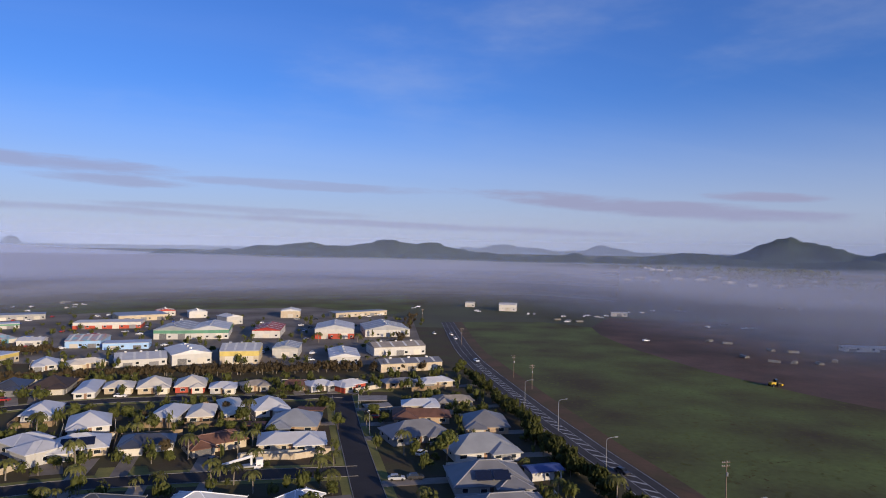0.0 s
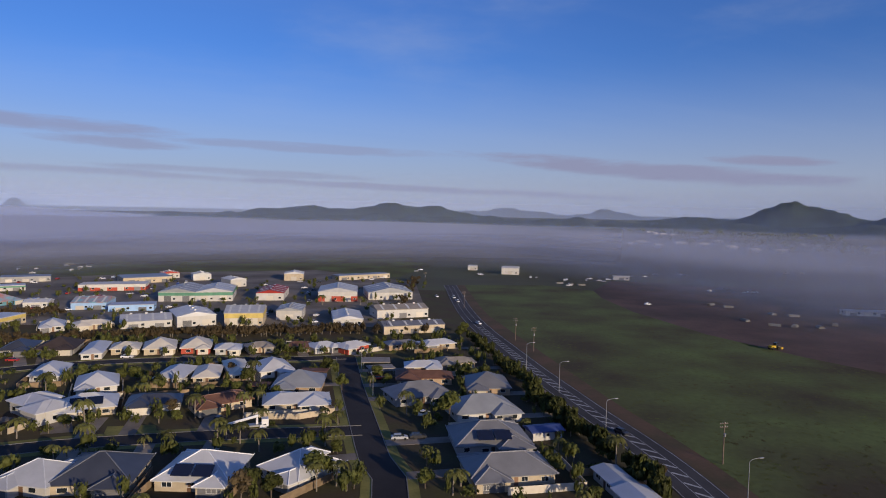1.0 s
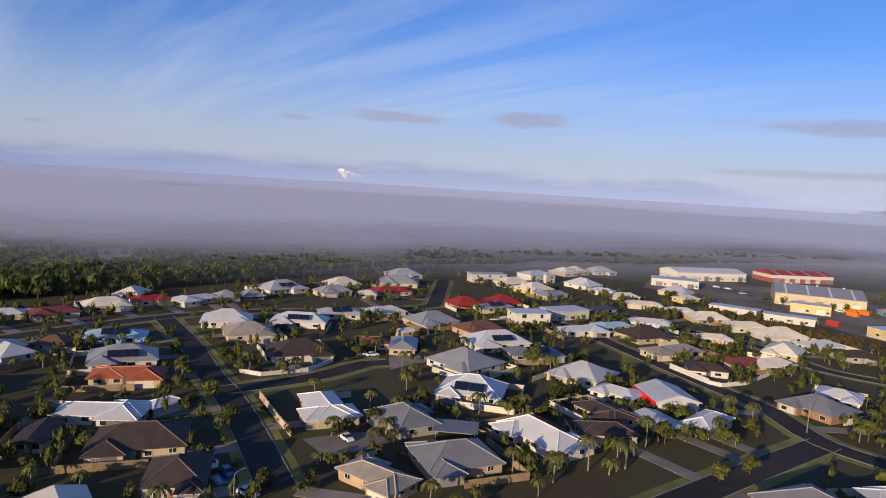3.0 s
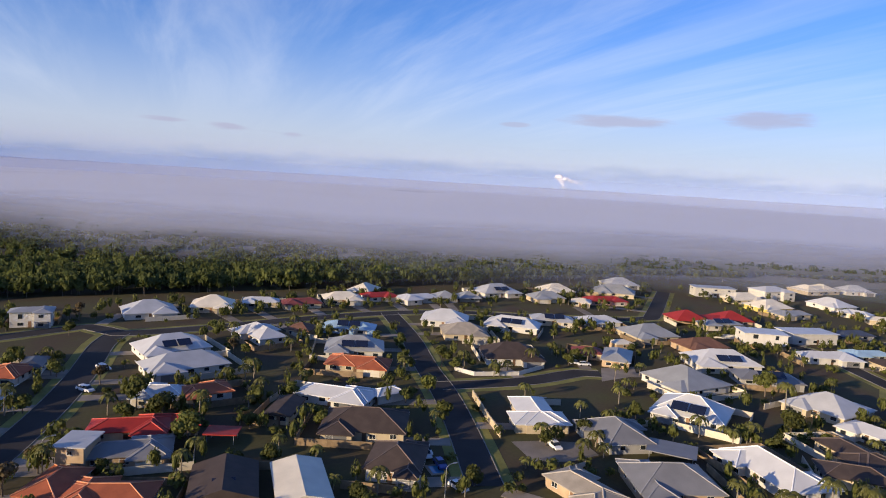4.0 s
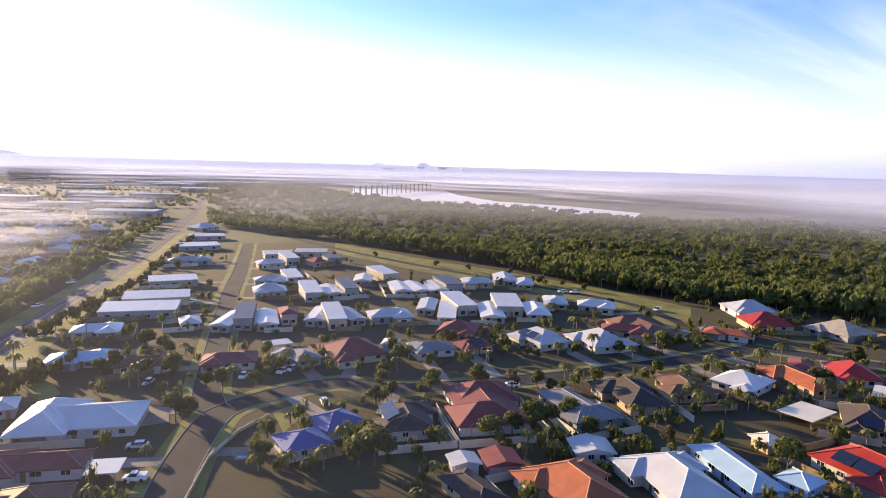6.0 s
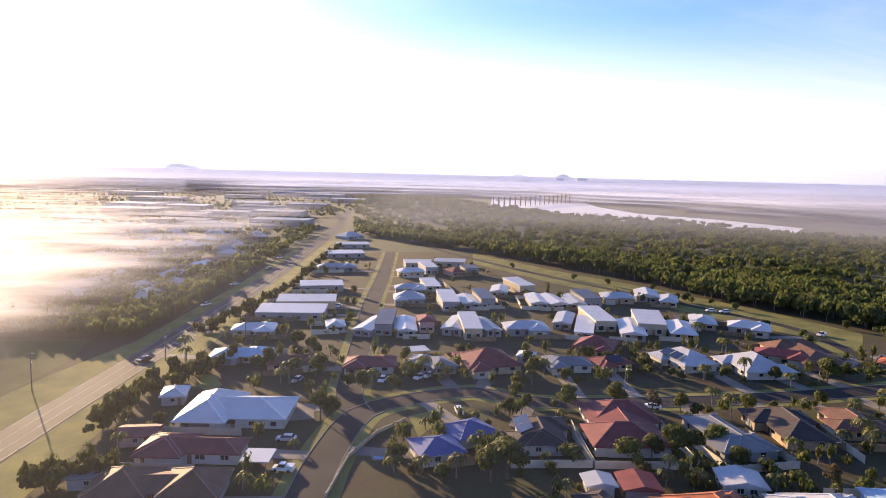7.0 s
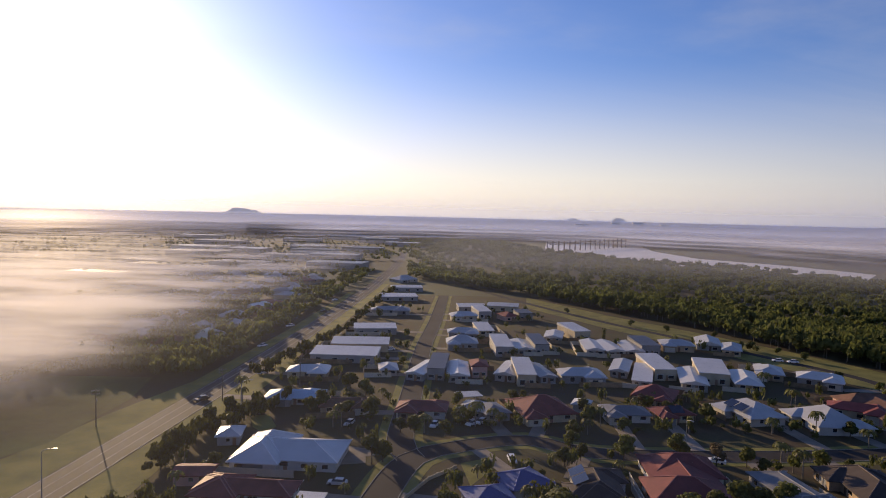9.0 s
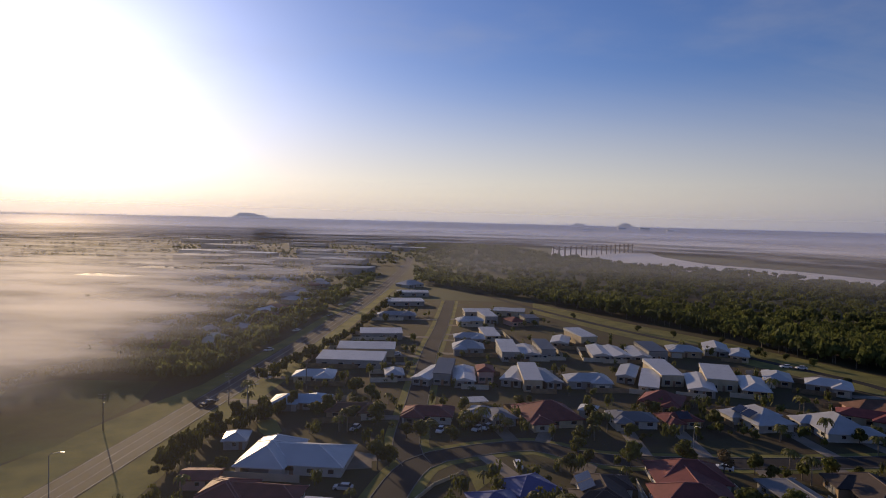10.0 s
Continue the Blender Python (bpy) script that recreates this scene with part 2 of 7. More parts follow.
WALL = {
    "w": mat("white_render_wall", (0.50, 0.485, 0.45), 0.8, 0, 0.10, 0.5, 8, 0.1, 0.12),
    "c": mat("cream_brick_wall", (0.46, 0.385, 0.27), 0.85, 0, 0.14, 0.5, 10, 0.2, 0.08),
    "t": mat("tan_brick_wall", (0.40, 0.29, 0.19), 0.85, 0, 0.18, 0.5, 10, 0.2, 0.08),
    "tan": mat("sandy_block_wall", (0.48, 0.40, 0.29), 0.85, 0, 0.16, 0.5, 10, 0.2, 0.08),
    "br": mat("brown_brick_wall", (0.28, 0.16, 0.10), 0.85, 0, 0.2, 0.5, 10, 0.2, 0.08),
    "g": mat("grey_render_wall", (0.30, 0.295, 0.285), 0.8, 0, 0.12, 0.5, 8, 0.1, 0.1),
    "p": mat("pink_render_wall", (0.52, 0.33, 0.29), 0.8, 0, 0.12, 0.5, 8, 0.1, 0.05),
    "r": mat("red_painted_wall", (0.40, 0.07, 0.04), 0.7, 0, 0.15, 0.5, 8, 0.1, 0.05),
    "lb": mat("sky_blue_render_wall", (0.30, 0.46, 0.68), 0.75, 0, 0.1, 0.5, 8, 0.1, 0.04),
    "b": mat("blue_clad_wall", (0.13, 0.29, 0.36), 0.6, 0, 0.15, 0.5, 8, 0.1, 0.04),
    "o": mat("orange_brick_wall", (0.50, 0.24, 0.11), 0.85, 0, 0.18, 0.5, 10, 0.2, 0.05),
    "y": mat("mustard_clad_wall", (0.55, 0.43, 0.13), 0.6, 0, 0.15, 0.5, 8, 0.1, 0.05),
    "gr": mat("green_clad_wall", (0.10, 0.26, 0.17), 0.6, 0, 0.15, 0.5, 8, 0.1, 0.05),
}
GLASS = mat("window_glass", (0.02, 0.025, 0.03), 0.12, 0, 0.2, 1, 4, 0, spec=0.6)
SKYLIGHT = mat("skylight_sheet", (0.62, 0.62, 0.58), 0.5, 0, 0.2, 0.5, 4, 0.05)
FRAME = mat("white_aluminium", (0.62, 0.62, 0.60), 0.5, 0, 0.05)
DOOR_GREY = mat("garage_door_grey", (0.16, 0.16, 0.165), 0.55, 0, 0.1, rand=0.35)
DOOR_WHITE = mat("garage_door_cream", (0.55, 0.51, 0.43), 0.55, 0, 0.08, rand=0.15)
PANEL = mat("solar_panel_cell", (0.012, 0.016, 0.035), 0.22, 0, 0.2, 1, 5, 0, spec=0.6)
ASPHALT = mat("asphalt", (0.037, 0.033, 0.032), 0.86, 0, 0.45, 0.06, 2.0, 0.3, spec=0.25)
MAIN_ASPHALT = mat("worn_asphalt", (0.072, 0.066, 0.062), 0.80, 0, 0.35, 0.05, 2.0, 0.25, spec=0.2)
KERB = mat("kerb_concrete", (0.22, 0.21, 0.19), 0.9, 0, 0.2, 0.3, 5, 0.2)
CONCRETE = mat("driveway_concrete", (0.25, 0.215, 0.175), 0.9, 0, 0.25, 0.2, 4, 0.2, rand=0.2)
PAINT = mat("road_paint", (0.48, 0.48, 0.46), 0.8, 0, 0.25, 0.5, 6, 0.1)
GREEN_PAINT = mat("green_road_paint", (0.10, 0.30, 0.20), 0.8, 0, 0.3, 0.5, 6, 0.1)
LAWN = mat("yard_ground", (0.056, 0.054, 0.018), 0.95, 0, 0.6, 0.07, 1.0, 0.7, second=(0.068, 0.045, 0.027))
FIELD = mat("field_grass", (0.100, 0.128, 0.033), 0.95, 0, 0.6, 0.026, 0.5, 0.6, second=(0.064, 0.050, 0.022))
SOIL = mat("bare_soil", (0.125, 0.075, 0.056), 0.95, 0, 0.45, 0.03, 0.4, 0.7, second=(0.070, 0.052, 0.040))
DIRT = mat("verge_dirt", (0.115, 0.066, 0.038), 0.95, 0, 0.45, 0.08, 0.8, 0.6, second=(0.075, 0.062, 0.028))
YARD = mat("works_yard", (0.215, 0.185, 0.148), 0.9, 0, 0.5, 0.03, 0.5, 0.3, second=(0.100, 0.084, 0.062))
VERGE = mat("dry_verge_grass", (0.215, 0.195, 0.052), 0.95, 0, 0.45, 0.10, 1.3, 0.6, second=(0.115, 0.120, 0.034))
PLAIN = mat("far_plain", (0.092, 0.104, 0.046), 0.95, 0, 0.4, 0.004, 0.03, 0.0, second=(0.072, 0.066, 0.048))
HILL = mat("wooded_hill", (0.030, 0.045, 0.028), 0.95, 0, 0.4, 0.01, 0.12, 0.6)
# near-white base: the water's sun glitter is put into the colour
RIVER = mat("painted_glitter_river", (0.76, 0.70, 0.63), 0.45, 0, 0.10, 0.02, 0.3, 0.05, spec=0.4)
BARK = mat("bark", (0.13, 0.10, 0.075), 0.9, 0, 0.3, 3, 20, 0.4)
PALM_BARK = mat("palm_trunk", (0.22, 0.19, 0.15), 0.9, 0, 0.25, 3, 20, 0.4)
LEAF = mat("leaves", (0.115, 0.126, 0.031), 0.7, 0, 0.5, 0.8, 6, 0, rand=0.4, spec=0.25, thin=0.4)
PALM_LEAF = mat("palm_fronds", (0.150, 0.152, 0.040), 0.55, 0, 0.45, 0.8, 6, 0, rand=0.3, spec=0.35, thin=0.4)
DRY_LEAF = mat("dry_leaves", (0.115, 0.086, 0.046), 0.8, 0, 0.4, 0.8, 6, 0, rand=0.3, spec=0.2, thin=0.35)
FOREST = mat("forest_leaves", (0.126, 0.142, 0.042), 0.75, 0, 0.45, 0.03, 0.35, 0, second=(0.078, 0.098, 0.034), spec=0.2, thin=0.55)
GRASS = mat("long_grass", (0.112, 0.132, 0.034), 0.9, 0, 0.6, 0.05, 1.5, 0, second=(0.10, 0.072, 0.030), spec=0.1, thin=0.3)
STEEL = mat("galvanised_steel", (0.35, 0.36, 0.37), 0.45, 0.6, 0.15)
TIMBER = mat("pole_timber", (0.17, 0.13, 0.10), 0.9, 0, 0.3, 1, 10, 0.3)
FENCE = mat("timber_fence", (0.25, 0.18, 0.11), 0.9, 0, 0.3, 0.5, 8, 0.3, rand=0.25)
FENCE_CREAM = mat("cream_sheet_fence", (0.52, 0.47, 0.38), 0.7, 0, 0.12, 0.5, 8, 0.1, rand=0.15)
RUBBER = mat("tyre_rubber", (0.02, 0.02, 0.02), 0.9, 0, 0.2)
CARS = [mat(n, c, 0.28, 0, 0.05, spec=0.6) for n, c in (("white_car_paint", (0.70, 0.70, 0.70)), ("silver_car_paint", (0.38, 0.39, 0.40)), ("dark_car_paint", (0.03, 0.03, 0.035)), ("red_car_paint", (0.35, 0.03, 0.025)), ("blue_car_paint", (0.04, 0.08, 0.28)))]


def mist_mat(name, color, strength, scale, seed, lo, hi, back=0.1, gloss=0.28, rough=0.78):
    """Mist: a scattering sheet, thicker and thinner with a drifting cover."""
    m = bpy.data.materials.new(name)
    m.use_nodes = True
    t = m.node_tree
    t.nodes.clear()
    co = t.nodes.new("ShaderNodeTexCoord")
    mp = t.nodes.new("ShaderNodeMapping")
    mp.inputs["Location"].default_value = (seed, seed * 1.7, 0)
    mp.inputs["Rotation"].default_value = (0, 0, 0.6)
    mp.inputs["Scale"].default_value = (scale, scale * 2.2, scale)
    t.links.new(co.outputs["Object"], mp.inputs[0])
    nz = t.nodes.new("ShaderNodeTexNoise")
    nz.inputs["Scale"].default_value, nz.inputs["Detail"].default_value, nz.inputs["Roughness"].default_value = 1.0, 4, 0.5
    t.links.new(mp.outputs[0], nz.inputs["Vector"])
    rg = t.nodes.new("ShaderNodeMapRange")
    rg.interpolation_type = "SMOOTHSTEP"
    rg.inputs["From Min"].default_value, rg.inputs["From Max"].default_value = lo, hi
    at = t.nodes.new("ShaderNodeAttribute")
    at.attribute_name = "cover"
    # the denser the bank, the less the cover breaks up
    ad = t.nodes.new("ShaderNodeMath")
    ad.operation = "MULTIPLY_ADD"
    t.links.new(at.outputs["Fac"], ad.inputs[0])
    ad.inputs[1].default_value = 0.30
    t.links.new(nz.outputs["Fac"], ad.inputs[2])
    t.links.new(ad.outputs[0], rg.inputs["Value"])
    mu = t.nodes.new("ShaderNodeMath")
    mu.operation = "MULTIPLY"
    t.links.new(rg.outputs[0], mu.inputs[0])
    t.links.new(at.outputs["Fac"], mu.inputs[1])
    mu2 = t.nodes.new("ShaderNodeMath")
    mu2.operation = "MULTIPLY"
    mu2.use_clamp = True
    t.links.new(mu.outputs[0], mu2.inputs[0])
    mu2.inputs[1].default_value = strength
    df, tl, tr = t.nodes.new("ShaderNodeBsdfDiffuse"), t.nodes.new("ShaderNodeBsdfTranslucent"), t.nodes.new("ShaderNodeBsdfTransparent")
    df.inputs["Color"].default_value = tl.inputs["Color"].default_value = (*color, 1)
    gl = t.nodes.new("ShaderNodeBsdfGlossy")
    gl.inputs["Color"].default_value, gl.inputs["Roughness"].default_value = (1.0, 0.97, 0.95, 1), rough
    m0, m1, m2 = t.nodes.new("ShaderNodeMixShader"), t.nodes.new("ShaderNodeMixShader"), t.nodes.new("ShaderNodeMixShader")
    m1.inputs[0].default_value = back
    m0.inputs[0].default_value = gloss
    t.links.new(m1.outputs[0], m0.inputs[1])
    t.links.new(gl.outputs[0], m0.inputs[2])
    t.links.new(df.outputs[0], m1.inputs[1])
    t.links.new(tl.outputs[0], m1.inputs[2])
    t.links.new(mu2.outputs[0], m2.inputs[0])
    t.links.new(tr.outputs[0], m2.inputs[1])
    t.links.new(m0.outputs[0], m2.inputs[2])
    out = t.nodes.new("ShaderNodeOutputMaterial")
    t.links.new(m2.outputs[0], out.inputs[0])
    return m


# ---- building blocks ----
def part(name, bm, material, parent=None, label=""):
    """Links a bmesh as one mesh object, under a thing or a part."""
    me = bpy.data.meshes.new(name)
    bm.to_mesh(me)
    bm.free()
    return put(name, me, material, parent, label)


def put(name, me, material=None, parent=None, label=""):
    if material is not None and not me.materials:
        me.materials.append(material)
    ob = new(name, me)
    if parent is not None:
        ob.parent = parent
    if label:
        ob["label"] = label
    return ob


def mesh_of(name, verts, faces, material=None, smooth=False):
    me = bpy.data.meshes.new(name)
    me.from_pydata([tuple(v) for v in verts], [], [tuple(f) for f in faces])
    if material is not None:
        me.materials.append(material)
    if smooth:
        me.polygons.foreach_set("use_smooth", [True] * len(me.polygons))
    me.update()
    return me


def box(bm, x0, x1, y0, y1, z0, z1):
    v = [bm.verts.new((x, y, z)) for z in (z0, z1) for x, y in ((x0, y0), (x1, y0), (x1, y1), (x0, y1))]
    for f in ((3, 2, 1, 0), (4, 5, 6, 7), (0, 1, 5, 4), (1, 2, 6, 5), (2, 3, 7, 6), (3, 0, 4, 7)):
        bm.faces.new([v[i] for i in f])
    return v


def tube(bm, p, q, r0, r1, n=8):
    p, q = Vector(p), Vector(q)
    m = (q - p).to_track_quat("Z", "Y").to_matrix()
    rings = []
    for c, r in ((p, r0), (q, r1)):
        rings.append([bm.verts.new(c + m @ Vector((r * math.cos(2 * math.pi * i / n), r * math.sin(2 * math.pi * i / n), 0))) for i in range(n)])
    for i in range(n):
        bm.faces.new((rings[0][i], rings[0][(i + 1) % n], rings[1][(i + 1) % n], rings[1][i]))
    bm.faces.new(rings[1])
    bm.faces.new(rings[0][::-1])


def thing(name, x, y, z=0.0, rot=0.0, label="", category="", group="", kind=""):
    ob = new(name)
    ob.matrix_basis = pose(x, y, z, 0, 0, rot)
    ob.empty_display_size = 0.5
    return tagged(ob, label, category, group, kind)


# ---- large structure ----
def smooth(a, b, v):
    v = np.clip((v - a) / (b - a), 0, 1)
    return v * v * (3 - 2 * v)


def azimuth(x, y):
    return np.degrees(np.arctan2(-x, y)) % 360


# the ground: one sheet out to the horizon, rising to low country far out
radii = [0, 40, 80, 120, 180, 260, 360, 480, 640, 850, 1150, 1600, 2200, 2800, 3400, 4000, 4500, 4900]
verts, faces, tone = [(0, 0, 0)], [], []
N = 96
for r in radii[1:]:
    for i in range(N):
        a = 2 * math.pi * i / N
        z = 38 * float(smooth(2600, 4900, r)) if r > 2600 else 0.0
        verts.append((r * math.cos(a), r * math.sin(a), z))
for i in range(N):
    faces.append((0, 1 + i, 1 + (i + 1) % N))
    tone.append(0)
for k in range(1, len(radii) - 1):
    o0, o1 = 1 + (k - 1) * N, 1 + k * N
    for i in range(N):
        j = (i + 1) % N
        faces.append((o0 + i, o1 + i, o1 + j, o0 + j))
        tone.append(0 if radii[k] < 480 else 1)
me = mesh_of("ground", verts, faces, LAWN)
me.materials.append(PLAIN)
me.polygons.foreach_set("material_index", tone)
tagged(new("ground", me), "dry olive-green ground with patches of bare earth", "ground", kind="structure")


def area(name, pts, z, material, label, category):
    """A flat piece of land inside a ring of corners."""
    bm = bmesh.new()
    bm.faces.new([bm.verts.new((x, y, z)) for x, y in pts])
    bmesh.ops.triangulate(bm, faces=bm.faces[:])
    bmesh.ops.recalc_face_normals(bm, faces=bm.faces[:])
    if bm.faces[:][0].normal.z < 0:
        bmesh.ops.reverse_faces(bm, faces=bm.faces[:])
    return tagged(part(name, bm, material), label, category, kind="structure")


def curve_points(pts, step=6.0):
    """A smooth line through the given corners, in even steps."""
    p = [Vector((*c[:2], 0)) for c in pts]
    p = [p[0] * 2 - p[1]] + p + [p[-1] * 2 - p[-2]]
    out = []
    for i in range(1, len(p) - 2):
        n = max(1, int((p[i + 1] - p[i]).length / step))
        for k in range(n):
            t = k / n
            out.append(0.5 * (2 * p[i] + (p[i + 1] - p[i - 1]) * t + (2 * p[i - 1] - 5 * p[i] + 4 * p[i + 1] - p[i + 2]) * t * t + (3 * p[i] - p[i - 1] - 3 * p[i + 1] + p[i + 2]) * t ** 3))
    out.append(p[-2])
    return out


def ribbon_mesh(bm, line, a, b, z0, z1):
    """A strip from offset a to offset b across a line, z0 to z1 high."""
    rows = []
    for i, c in enumerate(line):
        d = (line[min(i + 1, len(line) - 1)] - line[max(i - 1, 0)]).normalized()
        n = Vector((d.y, -d.x, 0))
        rows.append([bm.verts.new((c.x + n.x * o, c.y + n.y * o, z)) for o, z in ((a, z0), (a, z1), (b, z1), (b, z0))])
    for r, s in zip(rows, rows[1:]):
        for k in range(3):
            bm.faces.new((r[k], r[k + 1], s[k + 1], s[k]))
    bm.faces.new(rows[0][::-1])
    bm.faces.new(rows[-1])
    bmesh.ops.recalc_face_normals(bm, faces=bm.faces[:])


road_lines = []


def road(name, pts, width, z, label, kerbs=True, surface=None):
    line = curve_points(pts)
    road_lines.append((np.array([(p.x, p.y) for p in curve_points(pts, 2.0)]), width / 2))
    bm = bmesh.new()
    ribbon_mesh(bm, line, -width / 2, width / 2, -0.2, z)
    ob = tagged(part(name, bm, surface or ASPHALT), label, "road", kind="structure")
    if kerbs:
        for a, b in ((-width / 2 - 0.22, -width / 2 - 0.002), (width / 2 + 0.002, width / 2 + 0.22)):
            bm = bmesh.new()
            ribbon_mesh(bm, line, a, b, -0.2, z + 0.10)
            part("kerb", bm, KERB, ob, "pale concrete kerb")
        for sg in (-1, 1):
            bm = bmesh.new()
            ribbon_mesh(bm, line, sg * (width / 2 + 0.224), sg * (width / 2 + 2.6), -0.2, 0.018 + z * 0.3)
            tagged(part("verge", bm, VERGE), "narrow yellow-green grass strip beside the street", "verge", kind="structure")
    return line, ob


STREET = "dark asphalt suburban street between pale concrete kerbs"
MAIN_PTS = [(4.5, 515.0), (14.5, 365.0), (31.0, 262.0), (43.6, 200.0), (55.5, 143.7), (62.0, 60.0), (80.0, -20.0), (92.0, -100.0), (93.4, -140.0), (93.4, -180.0), (93.3, -213.0), (94.4, -300.0), (100.0, -450.0), (104.5, -540.0), (122.0, -760.0), (150.0, -1000.0)]
main_line, main_road = road("road", MAIN_PTS, 10.4, 0.06, "straight worn grey asphalt main road with white markings", kerbs=False, surface=MAIN_ASPHALT)
road("road", [(-39.1, 258.3), (-31.0, 218.2), (-22.9, 182.6), (-16.1, 153.2), (-10.4, 131.4), (-16.0, 70.0)], 7.5, 0.05, STREET)
road("road", [(-21.6, 172.2), (-39.3, 169.3), (-56.4, 166.6), (-76.6, 162.1), (-95.2, 157.1), (-118.2, 149.5), (-143.0, 156.1), (-158.4, 155.3)], 7.5, 0.054, STREET)
road("road", [(-118.2, 149.5), (-109.2, 118.1), (-102.1, 94.5), (-95.6, 74.2)], 7.5, 0.058, STREET)
road("road", [(-39.1, 258.3), (-63.1, 252.3), (-95.5, 249.5), (-123.3, 243.4), (-148.7, 232.4), (-176.0, 216.3), (-210.2, 219.8), (-243.9, 206.2), (-277.7, 196.3)], 7.0, 0.054, STREET)
road("road", [(-158.4, 155.3), (-188.6, 154.6), (-217.9, 154.5), (-252.4, 154.4), (-265.8, 145.3)], 7.0, 0.058, STREET)
road("road", [(-94.9, -78.6), (-112.2, -82.2), (-145.5, -88.0), (-175.8, -95.6), (-207.5, -105.7), (-222.6, -107.9)], 7.5, 0.05, STREET)
road("road", [(-151.0, -191.0), (-177.1, -169.5), (-204.8, -143.3), (-229.2, -121.8), (-222.6, -107.9), (-236.9, -82.3), (-260.2, -51.5), (-281.5, -17.8), (-291.4, 14.5), (-292.0, 58.6), (-297.9, 95.6), (-302.7, 104.9), (-385.9, 140.1)], 7.5, 0.054, STREET)
road("road", [(-281.5, -17.8), (-241.0, -7.2), (-202.7, -0.1), (-177.4, 5.6), (-150.4, 9.7), (-122.9, 13.0)], 7.5, 0.058, STREET)
road("road", [(-184.3, 4.1), (-188.1, 17.4), (-194.1, 32.7), (-205.1, 49.5), (-205.2, 56.6)], 7.0, 0.062, STREET)
road("road", [(-151.0, -191.0), (-124.8, -182.8), (-94.1, -175.2), (-65.7, -169.5), (-26.0, -165.8), (-8.3, -172.8), (9.8, -164.9), (20.4, -154.6), (24.2, -130.1), (24.7, -111.1)], 7.5, 0.05, STREET)
road("road", [(20.4, -154.6), (25.3, -168.6), (28.4, -213.4), (33.5, -288.8), (35.6, -359.7), (41.0, -474.8)], 7.0, 0.054, STREET)
road("road", [(-144.6, -219.4), (-142.6, -258.6), (-124.0, -289.5), (-99.4, -325.6), (-62.1, -377.1), (-18.6, -449.7), (25.2, -535.6)], 5.0, 0.05, "narrow pale path along the edge of the forest", kerbs=False)

# markings of the main road: edge lines, lane lines and the hatched middle strip
for off in (-4.8, -1.6, 1.6, 4.8):
    bm = bmesh.new()
    ribbon_mesh(bm, main_line, off - 0.07, off + 0.07, 0.05, 0.072)
    part("road_marking", bm, PAINT, main_road, "thin white painted line")
fine_line = curve_points(MAIN_PTS, 1.15)
acc = 0.0
bm = bmesh.new()
box(bm, -0.32, 0.32, -2.0, 2.0, 0.05, 0.073)
bar_me = bpy.data.meshes.new("hatch_bar")
bm.to_mesh(bar_me)
bm.free()
bar_me.materials.append(PAINT)
bm = bmesh.new()
box(bm, -1.1, 1.1, -0.22, 0.22, 0.05, 0.073)
dash_me = bpy.data.meshes.new("lane_dash")
bm.to_mesh(dash_me)
bm.free()
dash_me.materials.append(GREEN_PAINT)
for p, q in zip(fine_line, fine_line[1:]):
    acc += (q - p).length
    d = (q - p).normalized()
    if acc > 4.8 and 62 < p.y < 330:
        acc = 0.0
        ob = put("hatch_bar", bar_me, None, main_road)
        ob.matrix_basis = pose(p.x, p.y, 0, 0, 0, math.degrees(math.atan2(d.y, d.x)) - 48)
        if p.y < 112:
            for off in (3.1, 4.9):
                ob = put("lane_dash", dash_me, None, main_road, "short green painted dash")
                ob.matrix_basis = pose(p.x - d.y * off, p.y + d.x * off, 0, 0, 0, math.degrees(math.atan2(d.y, d.x)))

# bare red-brown shoulder between the main road and the field
bm = bmesh.new()
ribbon_mesh(bm, [q for q in main_line if q.y > 20], -11.5, -5.22, -0.2, 0.052)
tagged(part("verge", bm, DIRT), "bare red-brown dirt shoulder beside the main road", "verge", kind="structure")
area("field", [(8.4, 515.4), (21.8, 386.3), (38.6, 272.6), (52.0, 201.2), (62.8, 138.1), (72.0, 60.0), (120.0, 40.0), (210.0, 120.0), (171.0, 247.8), (153.8, 275.2), (132.0, 323.4), (115.3, 393.7), (110.8, 453.9), (114.4, 495.8), (80.0, 527.4)], 0.03, FIELD, "wide green grass field beside the main road", "field")
area("bare_ground", [(171.0, 247.8), (153.8, 275.2), (132.0, 323.4), (115.3, 393.7), (110.8, 453.9), (114.4, 495.8), (145.7, 568.3), (351.3, 514.8), (420.0, 420.0), (400.0, 150.0)], 0.025, SOIL, "brown bare earth of a works yard", "ground")
area("verge", [(98.8, -100.0), (98.8, -150.0), (98.7, -213.0), (100.2, -320.0), (108.0, -480.0), (113.0, -480.0), (106.0, -320.0), (105.0, -215.0), (108.5, -196.0), (112.0, -173.0), (114.0, -150.0), (122.0, -100.0)], 0.03, VERGE, "dry yellow grass beside the main road", "verge")
area("verge", [(87.6, -96.0), (88.0, -140.0), (88.0, -213.0), (88.9, -300.0), (94.3, -450.0), (98.5, -540.0), (93.0, -540.0), (87.5, -420.0), (81.0, -300.0), (78.5, -204.0), (79.0, -160.0), (76.5, -137.0), (74.0, -100.0)], 0.03, VERGE, "sunlit yellow-green grass strip beside the main road", "verge")
area("meadow", [(112.5, -151.8), (113.9, -190.6), (121.5, -217.1), (156.4, -212.8), (190.0, -150.0), (130.0, -100.0)], 0.034, FIELD, "grassy meadow behind the main road", "field")
